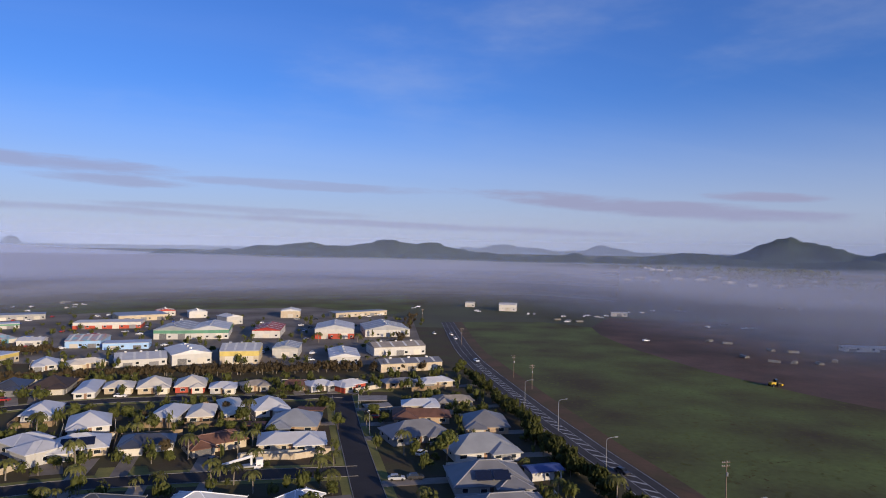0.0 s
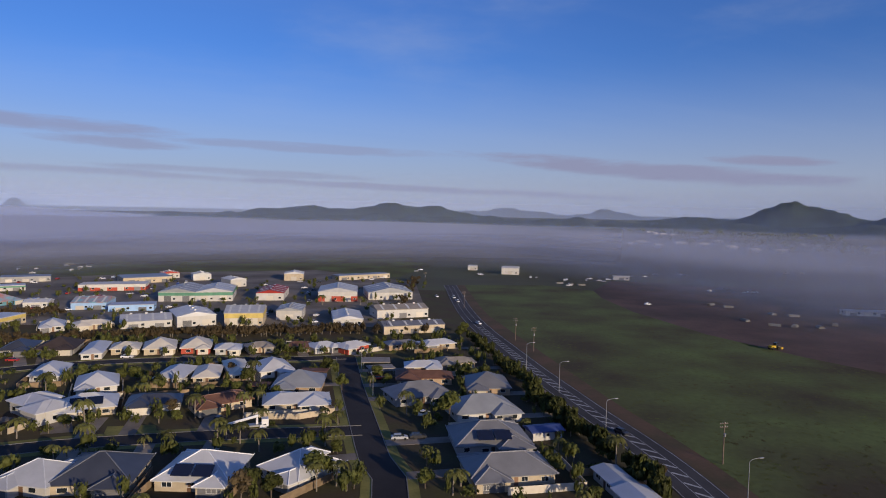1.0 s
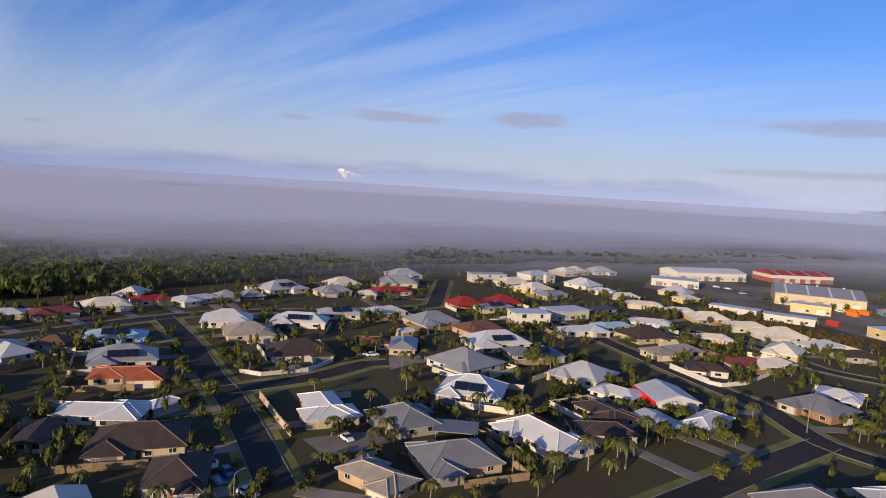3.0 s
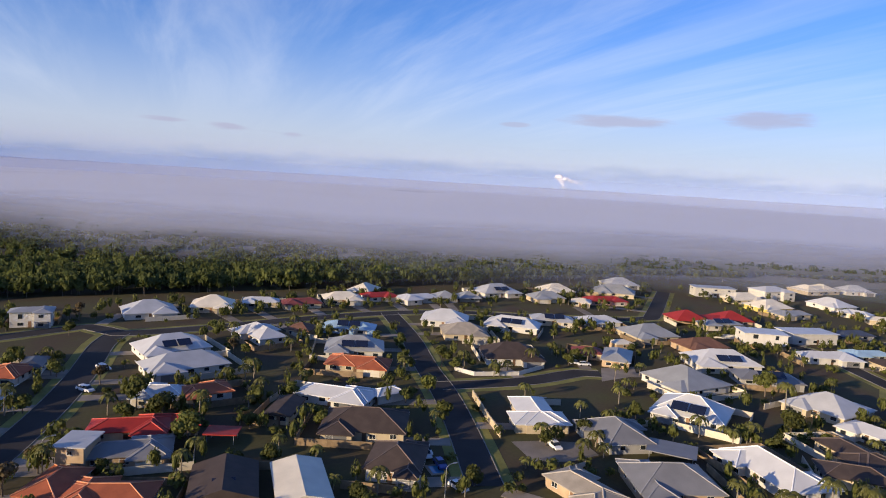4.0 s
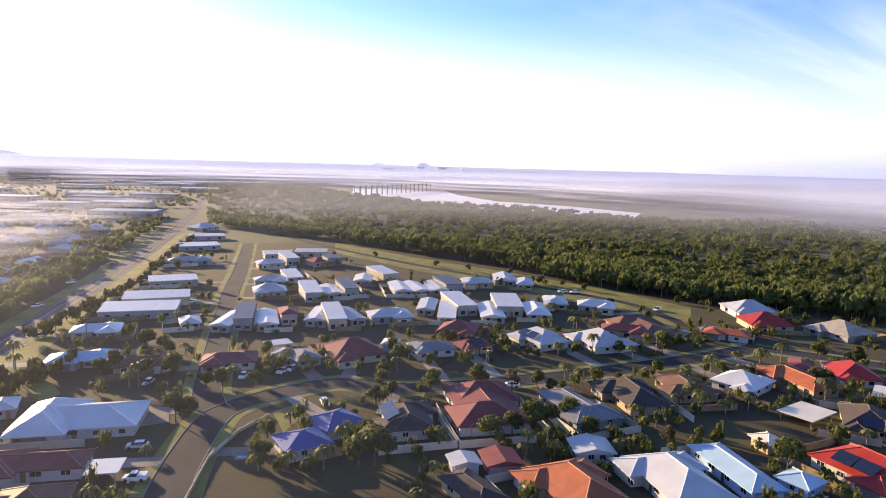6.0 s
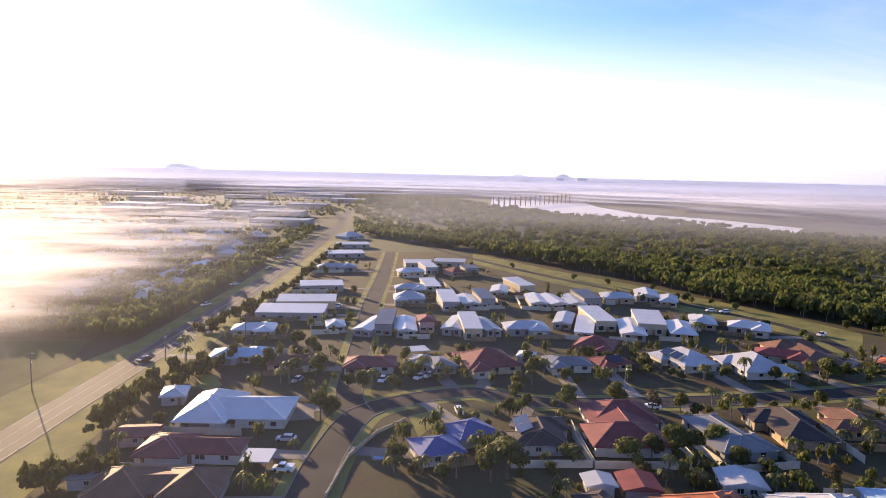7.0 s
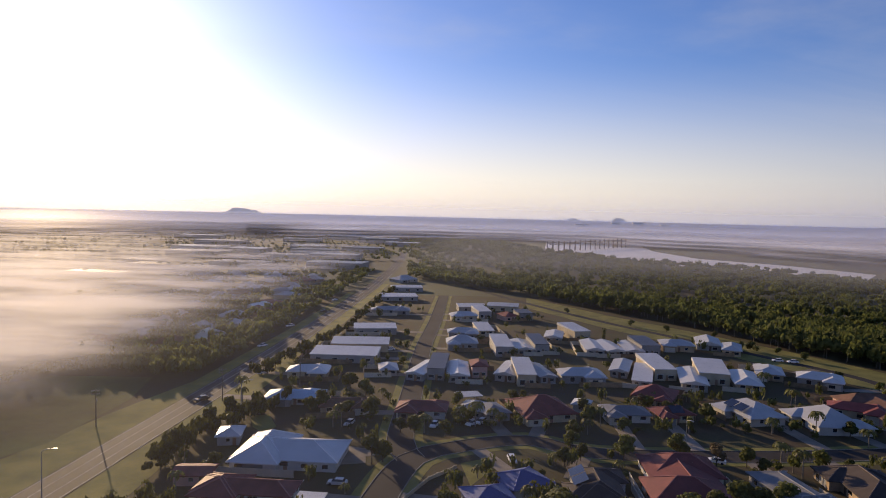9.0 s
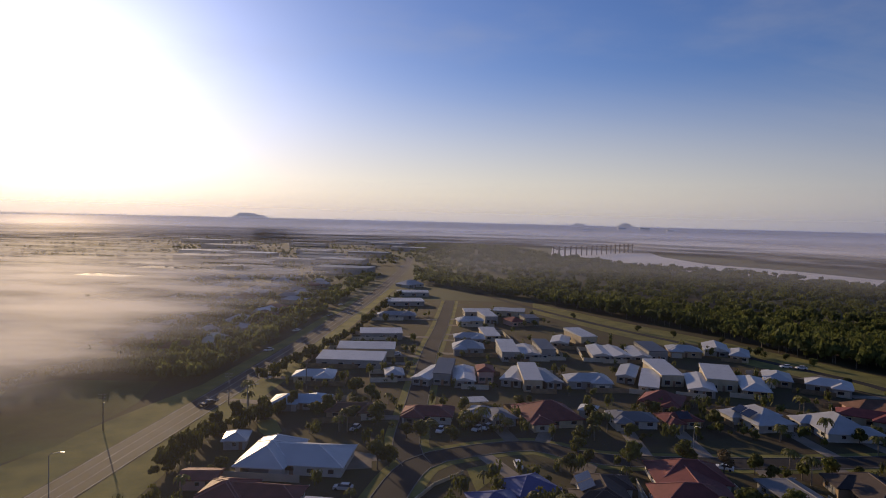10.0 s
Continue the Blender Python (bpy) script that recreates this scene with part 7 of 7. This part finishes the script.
LAMP, LAMP_SMALL, POLE = lamp_kind(10.5, 2.4), lamp_kind(7.0, 1.5), power_pole_kind()
stood = {}


def stand(ob, x, y, rot=0.0):
    m = pose(x, y, 0, 0, 0, rot)
    if ob.name not in stood:
        stood[ob.name] = True
        ob.matrix_basis = m
    else:
        copy_thing(ob, m)


for _x, _y in ((43.9, 170.7), (38.8, 212.9), (31.6, 242.8), (63.0, 130.0)):
    stand(LAMP, _x, _y, 10)
stand(LAMP, *(91.9, -121.9), 190)
stand(LAMP, *(74.1, -180.7), 200)
for _x, _y in ((67.9, 153.4), (33.6, 299.6), (38.8, 275.9), (12.3, 396.3), (-15.4, 511.4), (108.4, -164.9), (67.7, -216.0), (85.5, -193.7)):
    stand(POLE, _x, _y, 15)
for _x, _y in ((-116.5, 4.8), (-22.3, 205.3), (-29.6, 233.7), (-128.3, -117.2), (-119.2, -72.0), (-50.8, -176.1), (-111.1, -186.9), (-125.2, 151.2)):
    stand(LAMP_SMALL, _x, _y, 120)

# the old jetty in the river
jetty = thing("jetty", 0, 0, 0, 0, "long dark timber jetty on paired piles in the river", "jetty")
a, b = Vector((*(-83.6, -1128.9), 0)), Vector((*(-256.8, -1396.5), 0))
across = Vector((-(b - a).y, (b - a).x, 0)).normalized()
for k in range(16):
    p = a + (b - a) * k / 15
    for sg in (-1, 1):
        bm = bmesh.new()
        tube(bm, (p.x + across.x * 5 * sg, p.y + across.y * 5 * sg, -1), (p.x + across.x * 5 * sg, p.y + across.y * 5 * sg, 18), 0.9, 0.8, 6)
        part("pile", bm, TIMBER, jetty)
    bm = bmesh.new()
    tube(bm, p + across * 7 + Vector((0, 0, 15)), p - across * 7 + Vector((0, 0, 15)), 0.7, 0.7, 5)
    part("crossbeam", bm, TIMBER, jetty)
bm = bmesh.new()
line = [a + (b - a) * k / 8 for k in range(9)]
ribbon_mesh(bm, line, -1.5, 1.5, 12.2, 13.0)
part("deck", bm, TIMBER, jetty)

# the works with steaming chimneys above the mist
az0, far_r = 78.6, 4500.0
plant_c = Vector((-math.sin(radians(az0)) * far_r, math.cos(radians(az0)) * far_r, 0))
works = thing("power_station", plant_c.x, plant_c.y, 0, az0, "distant pale power station with tall chimneys", "power station")
for x0, x1, h in ((-110, -60, 44), (-55, -15, 52), (-10, 25, 47), (30, 60, 42), (-160, -115, 38)):
    bm = bmesh.new()
    box(bm, x0, x1, -15, 15, 0, h)
    part("boiler_house", bm, WALL["w"], works)
for x in (102, 96, -30, -42):
    bm = bmesh.new()
    tube(bm, (x, 0, 0), (x, 0, 62), 2.4, 1.8, 10)
    part("chimney", bm, WALL["w"], works)
STEAM = mist_mat("steam", (0.95, 0.93, 0.93), 0.9, 0.03, 2.0, 0.30, 0.60)
steam_rng = random.Random(5)
for name, (sx, sz), (ex_, ez), r0, r1, n in (("steam_plume", (102, 62), (-25, 110), 4, 15, 9), ("steam_plume", (-36, 60), (-70, 122), 7, 20, 6)):
    bm = bmesh.new()
    for k in range(n):
        f = k / (n - 1)
        c = Vector((sx + (ex_ - sx) * f, steam_rng.uniform(-6, 6), sz + (ez - sz) * f ** 0.7 + steam_rng.uniform(-4, 4)))
        r = r0 + (r1 - r0) * f
        s = bmesh.ops.create_icosphere(bm, subdivisions=3, radius=r, matrix=Matrix.Translation(c) @ Matrix.Diagonal((1.5, 1, 0.8, 1)))
        for v in s["verts"]:
            v.co += (v.co - c) * 0.35 * noise.noise(v.co * 0.12)
    me = bpy.data.meshes.new(name)
    bm.to_mesh(me)
    bm.free()
    me.materials.append(STEAM)
    me.polygons.foreach_set("use_smooth", [True] * len(me.polygons))
    me.attributes.new("cover", "FLOAT", "POINT").data.foreach_set("value", np.full(len(me.vertices), 0.8, np.float32))
    ob = tagged(new(name, me), "white steam drifting from a chimney", "steam", kind="stuff")
    ob.matrix_basis = pose(plant_c.x, plant_c.y, 0, 0, 0, az0)

# steel masts standing in the mist
for _x, _y in ((-658.8, 904.9), (-656.1, 922.5)):
    mt = thing("lattice_mast", _x, _y, 0, 20, "pale steel lattice mast rising from the mist", "mast", "masts")
    for _sx, _sy in ((-1, -1), (1, -1), (1, 1), (-1, 1)):
        bm = bmesh.new()
        tube(bm, (_sx * 2.5, _sy * 2.5, -1), (_sx * 0.4, _sy * 0.4, 44), 0.25, 0.15, 5)
        part("leg", bm, STEEL, mt)
    for _z in (10, 20, 30, 38):
        _q = 2.5 - 2.1 * _z / 44
        bm = bmesh.new()
        box(bm, -_q, _q, -_q, _q, _z, _z + 0.4)
        part("brace", bm, STEEL, mt)


# houses of the misty suburb and of the far slopes
far_rng = random.Random(23)
for _x, _y, _w, _d, _e, _r, _c in ((*(172.3, -677.5), 60, 30, 7, "g", "g"), (*(242.9, -1290.0), 70, 40, 9, "g", "g"), (*(303.0, -1000.7), 50, 30, 6, "g", "g"), (*(267.7, -791.3), 60, 30, 6, "dg", "w"), (*(270.3, -659.6), 60, 30, 6, "dg", "w"), (*(383.1, -1229.6), 70, 30, 7, "g", "g"), (*(293.1, -586.8), 50, 25, 6, "dg", "w"), (*(333.3, -512.6), 50, 20, 6, "g", "g"), (*(308.7, -1028.5), 60, 20, 6, "g", "g")):
    shed(_x, _y, -4, _w, _d, _e, "flat", _r, _c)
for _x, _y, _w, _d, _e, _r, _c in ((207.6, -804.4, 62, 30, 7, "g", "g"), (383.3, -793.7, 70, 34, 7, "dg", "g"), (262.0, -900.0, 60, 36, 7, "dg", "w"), (334.0, -603.4, 46, 26, 6, "dg", "g"), (430.0, -900.0, 70, 40, 7, "g", "w"), (350.0, -880.0, 52, 34, 7, "lg", "g"), (300.0, -740.0, 56, 30, 6, "dg", "g"), (470.0, -1060.0, 80, 40, 8, "dg", "g"), (210.0, -980.0, 60, 34, 7, "g", "g"), (230.0, -620.0, 44, 24, 6, "dg", "w"), (378.7, -660.9, 40, 20, 5, "g", "g"), (600.0, -1250.0, 90, 40, 8, "lg", "g"), (330.0, -1400.0, 80, 40, 8, "dg", "g"), (180.0, -1180.0, 60, 30, 7, "lg", "g")):
    shed(_x, _y, -4, _w, _d, _e, "flat", _r, _c)
for _col in range(7):
    for _row in range(19):
        _y = -246 - _row * 18.5 + far_rng.uniform(-2, 2)
        _x = main_x(_y) + 40 + _col * 34 + (6 if _row % 2 else 0) + far_rng.uniform(-3, 3) + max(0, -_y - 300) * 0.06
        _keep = far_rng.random()
        if near_house(_x, _y, 4) or _keep > (0.9 if _col < 2 else 0.62) or (_col > 3 and _y < -480):
            continue
        house(_x, _y, far_rng.choice((0, 90, 180)) - 8 + far_rng.uniform(-4, 4), far_rng.uniform(12, 17), far_rng.uniform(8.5, 11.5), 2.6, "hip" if far_rng.random() < 0.7 else "gable", far_rng.choice(("w", "lg", "lg", "g", "g", "c", "br", "m", "db")), far_rng.choice("ctttg"))
shed(*(62.7, 616.7), -10, 16, 12, 6, "gable", "w", "w")
shed(*(28.2, 651.0), -10, 9, 7, 4, "gable", "w", "w")
shed(*(259.3, 397.5), -4, 27, 7, 2.8, "flat", "w", "w")
shed(*(158.5, 581.5), -8, 14, 6, 3.5, "flat", "w", "w")
for _x, _y in ((212.9, 500.7), (231.5, 503.1), (137.8, 569.1), (129.6, 577.0), (180.5, 604.4), (210.1, 630.2), (75.7, 587.8), (102.1, 563.7), (105.4, 530.4), (-25.9, 629.6), (35.6, 601.6), (239.3, 634.9), (365.2, 679.1), (352.3, 676.9), (515.5, 797.5), (503.7, 795.2), (-58.2, 548.3), (-332.4, 603.9), (-334.4, 575.8), (-370.4, 569.5), (-366.6, 621.7), (-344.9, 548.7)):
    for _k in range(far_rng.choice((1, 2, 2, 3))):
        park(far_rng.choice("wwuus"), _x + far_rng.uniform(-9, 9), _y + far_rng.uniform(-9, 9), far_rng.choice((0, 90, 180)) + far_rng.uniform(-15, 15))


def pipe_stack(x, y, rot):
    """Pale pipes lying in two layers on timber bearers."""
    t = thing("pipe_stack", x, y, 0, rot, "pale concrete pipes stacked on timber bearers on bare earth", "pipes", "stacks of pipes")
    for bx in (-1.8, 1.8):
        bm = bmesh.new()
        box(bm, bx - 0.1, bx + 0.1, -1.6, 1.6, 0.02, 0.2)
        part("bearer", bm, TIMBER, t)
    for k, (py, pz) in enumerate(((-1.1, 0.55), (-0.37, 0.55), (0.37, 0.55), (1.1, 0.55), (-0.74, 1.15), (0.0, 1.15), (0.74, 1.15))):
        bm = bmesh.new()
        tube(bm, (-3.0, py, pz), (3.0, py, pz), 0.35, 0.35, 10)
        part("pipe", bm, KERB, t)


for _x, _y in ((163.1, 601.0), (105.0, 537.4), (112.0, 529.0), (96.0, 540.0), (176.5, 427.6), (184.0, 418.0), (180.1, 351.0), (190.0, 349.0), (202.7, 347.5), (208.8, 385.2), (199.0, 392.0), (216.0, 356.0), (171.0, 366.0), (227.9, 523.1)):
    pipe_stack(_x, _y, far_rng.uniform(0, 180))
# distant white towers of the city skyline, built as plain halls
for _x, _y, _w2, _h2 in ((*(-376.7, -3131.8), 60, 30), (*(-575.0, -3373.1), 40, 40), (*(-689.2, -3384.1), 50, 42), (*(-785.0, -3260.1), 30, 34), (*(-1040.5, -3541.4), 26, 26), (*(-1137.1, -3529.5), 30, 30)):
    shed(_x, _y, 0, _w2, 30, _h2, "flat", "w", "w")
for _x, _y in ((511.5, 2204.6), (511.7, 2087.6), (547.4, 2051.1), (424.1, 1614.7), (625.3, 1986.5), (594.1, 1836.5), (602.3, 1798.8), (617.4, 1765.7), (379.8, 1667.0), (348.7, 2243.9), (-555.8, 2037.0), (-999.2, 2112.1), (-560.6, 2271.6), (570.1, 1359.1), (488.5, 1228.0), (504.5, 1143.0), (747.0, 1347.3), (507.9, 1066.2), (456.6, 1258.0), (336.7, 1182.8), (385.9, 1277.7), (380.5, 1159.4), (544.4, 1047.2), (694.1, 1195.3)):
    house(_x, _y, far_rng.choice((0, 20, 80)), 20, 14, 5.6, "hip", far_rng.choice(("w", "lg", "c")), "w")


# ---- walls, pools and other single things ----
def garden_wall(pts, height, material, label):
    """A low wall along a line of corners, with piers."""
    g = thing("garden_wall", pts[0][0], pts[0][1], 0, 0, label, "wall", "garden walls")
    for p, q in zip(pts, pts[1:]):
        L = math.hypot(q[0] - p[0], q[1] - p[1])
        bm = bmesh.new()
        box(bm, 0, L, -0.1, 0.1, -0.2, height)
        box(bm, 0, L, -0.14, 0.14, height, height + 0.08)
        ob = part("wall_run", bm, material, g)
        ob.matrix_basis = pose(p[0] - pts[0][0], p[1] - pts[0][1], 0, 0, 0, math.degrees(math.atan2(q[1] - p[1], q[0] - p[0])))
        for k in range(int(L / 3) + 1):
            bm = bmesh.new()
            box(bm, k * 3 - 0.18, k * 3 + 0.18, -0.18, 0.18, -0.2, height + 0.22)
            pr = part("pier", bm, material, g)
            pr.matrix_basis = ob.matrix_basis.copy()
    return g


garden_wall([(-200.3, 9.0), (-195.9, 14.8), (-198.9, 29.1), (-207.5, 37.7)], 1.2, WALL["w"], "low white rendered garden wall with piers")
garden_wall([(-167.2, 155.8), (-163.7, 158.0), (-164.5, 168.9), (-172.2, 186.9)], 1.3, WALL["w"], "low white garden wall with piers at a street corner")
garden_wall([(-185.6, 155.1), (-167.2, 155.8)], 1.8, WALL["w"], "plain white rendered garden wall")
garden_wall([(-176.1, 13.3), (-158.8, 16.1), (-148.0, 18.3)], 1.8, WALL["c"], "tall cream rendered garden wall beside the street")
garden_wall([(-50.1, 179.9), (-40.3, 180.5), (-31.3, 186.2)], 1.6, WALL["tan"], "sandy block garden wall round a corner lot")
garden_wall([(-268.8, 117.8), (-265.9, 141.6)], 1.8, WALL["w"], "white rendered garden wall beside the street")
garden_wall([(-109.2, 172.0), (-111.9, 163.8)], 1.5, WALL["tan"], "short sandy block garden wall")
garden_wall([(21.0, -113.1), (19.4, -130.0), (14.8, -142.8), (8.9, -150.9)], 0.7, WALL["c"], "low cream retaining wall along the street bend")


def pool(x, y, rot, w, d):
    p = thing("swimming_pool", x, y, 0, rot, "blue backyard swimming pool with a pale paved rim", "swimming pool")
    bm = bmesh.new()
    for a in ((-w / 2 - 0.6, w / 2 + 0.6, -d / 2 - 0.6, -d / 2), (-w / 2 - 0.6, w / 2 + 0.6, d / 2, d / 2 + 0.6), (-w / 2 - 0.6, -w / 2, -d / 2, d / 2), (w / 2, w / 2 + 0.6, -d / 2, d / 2)):
        box(bm, *a, -0.1, 0.10)
    part("rim", bm, CONCRETE, p)
    bm = bmesh.new()
    box(bm, -w / 2, w / 2, -d / 2, d / 2, -0.1, 0.04)
    part("water_surface", bm, mat("pool_water", (0.03, 0.22, 0.42), 0.08, 0, 0.2, 0.5, 3, 0.1, spec=0.5), p)


pool(*(11.0, -131.8), 12, 6.5, 3.6)
pool(*(-129.2, 3.2), 20, 3.5, 2.6)

# the bright red gable panel of a white house
_a, _b = Vector((*(-161.1, 122.2), 0)), Vector((*(-146.4, 119.0), 0))
red_panel = thing("gable_panel", _a.x, _a.y, 0, math.degrees(math.atan2(_b.y - _a.y, _b.x - _a.x)), "bright red sloping gable panel of a white house", "panel")
bm = bmesh.new()
_L = (_b - _a).length
box(bm, 0, _L, -0.9, -0.6, 0.0, 3.3)
part("panel_face", bm, mat("bright_red_panel", (0.75, 0.02, 0.015), 0.5, 0, 0.06), red_panel)


def container(x, y, rot, paint, word):
    c = thing("shipping_container", x, y, 0, rot, f"{word} ribbed steel shipping container in a works yard", "container", "containers")
    bm = bmesh.new()
    box(bm, -3.0, 3.0, -1.2, 1.2, 0.1, 2.6)
    part("body", bm, paint, c)
    for sx in (-3.0, 3.0):
        for sy in (-1.2, 1.2):
            bm = bmesh.new()
            box(bm, sx - 0.1, sx + 0.1, sy - 0.1, sy + 0.1, 0, 2.7)
            part("corner_post", bm, paint, c)
    for k in range(8):
        bm = bmesh.new()
        box(bm, -2.7 + k * 0.75, -2.5 + k * 0.75, -1.26, 1.26, 0.25, 2.5)
        part("rib", bm, paint, c)


ORANGE = mat("orange_paint", (0.60, 0.16, 0.02), 0.6, 0, 0.15)
GREEN = mat("green_paint", (0.05, 0.20, 0.12), 0.6, 0, 0.15)
YELLOW = mat("yellow_paint", (0.55, 0.36, 0.03), 0.5, 0, 0.15)
for _p in ((-268.4, 358.0), (-273.2, 353.8), (-265.8, 345.5)):
    container(*_p, 10, ORANGE, "orange")
for _p in ((-317.7, 355.1), (-317.7, 363.8)):
    container(*_p, 15, GREEN, "dark green")
container(*(-243.7, 303.7), 15, CARS[3], "red")
container(*(-245.7, 385.3), 30, CARS[4], "blue")
for _k, _p, _r in (("w", (-362.9, 336.3), 20), ("w", (-354.9, 339.1), 20), ("s", (-336.5, 334.1), 60), ("k", (-326.0, 331.3), 20), ("w", (-94.5, 447.5), 80), ("k", (-93.8, 463.3), 80), ("s", (-84.9, 407.4), 80), ("w", (-44.5, 389.0), 30), ("w", (-159.5, 374.1), 60), ("u", (-70.2, 354.7), 70), ("k", (-21.3, 370.4), 30), ("w", (-152.4, 488.4), 20), ("w", (-209.0, 357.2), 20), ("r", (-228.8, 358.8), 20)):
    park(_k, *_p, _r)


def loader(x, y, rot):
    """A yellow wheel loader."""
    t = thing("wheel_loader", x, y, 0, rot, "yellow wheel loader standing on bare earth", "loader")
    bm = bmesh.new()
    box(bm, -2.4, 0.2, -0.9, 0.9, 0.9, 2.0)
    part("engine_cover", bm, YELLOW, t)
    bm = bmesh.new()
    box(bm, 0.2, 1.6, -0.75, 0.75, 0.9, 3.1)
    part("cab", bm, GLASS, t)
    bm = bmesh.new()
    tube(bm, (1.6, 0, 1.4), (3.2, 0, 0.8), 0.22, 0.18, 6)
    part("arm", bm, YELLOW, t)
    bm = bmesh.new()
    box(bm, 3.0, 3.9, -1.3, 1.3, 0.25, 1.1)
    part("bucket", bm, YELLOW, t)
    for wx in (-1.5, 1.5):
        for sy in (-1, 1):
            bm = bmesh.new()
            tube(bm, (wx, sy * 0.8, 0.7), (wx, sy * 1.3, 0.7), 0.7, 0.7, 14)
            part("wheel", bm, RUBBER, t)


loader(*(148.8, 289.5), 20)


def boom_truck(x, y, rot):
    t = thing("boom_truck", x, y, 0, rot, "white truck with a long raised white boom", "truck")
    bm = bmesh.new()
    box(bm, 2.2, 4.0, -1.1, 1.1, 0.6, 2.6)
    part("cab", bm, CARS[0], t)
    bm = bmesh.new()
    box(bm, -4.0, 2.1, -1.1, 1.1, 0.7, 1.1)
    part("tray", bm, STEEL, t)
    bm = bmesh.new()
    tube(bm, (1.4, 0, 3.4), (-7.0, 0, 1.6), 0.42, 0.34, 6)
    part("boom", bm, CARS[0], t)
    bm = bmesh.new()
    tube(bm, (1.0, 0, 1.0), (1.0, 0, 3.3), 0.35, 0.3, 8)
    part("turret", bm, CARS[0], t)
    for wx in (-3.0, -1.8, 3.0):
        for sy in (-1, 1):
            bm = bmesh.new()
            tube(bm, (wx, sy * 0.75, 0.5), (wx, sy * 1.1, 0.5), 0.5, 0.5, 12)
            part("wheel", bm, RUBBER, t)


boom_truck(*(-51.0, 172.2), 20)
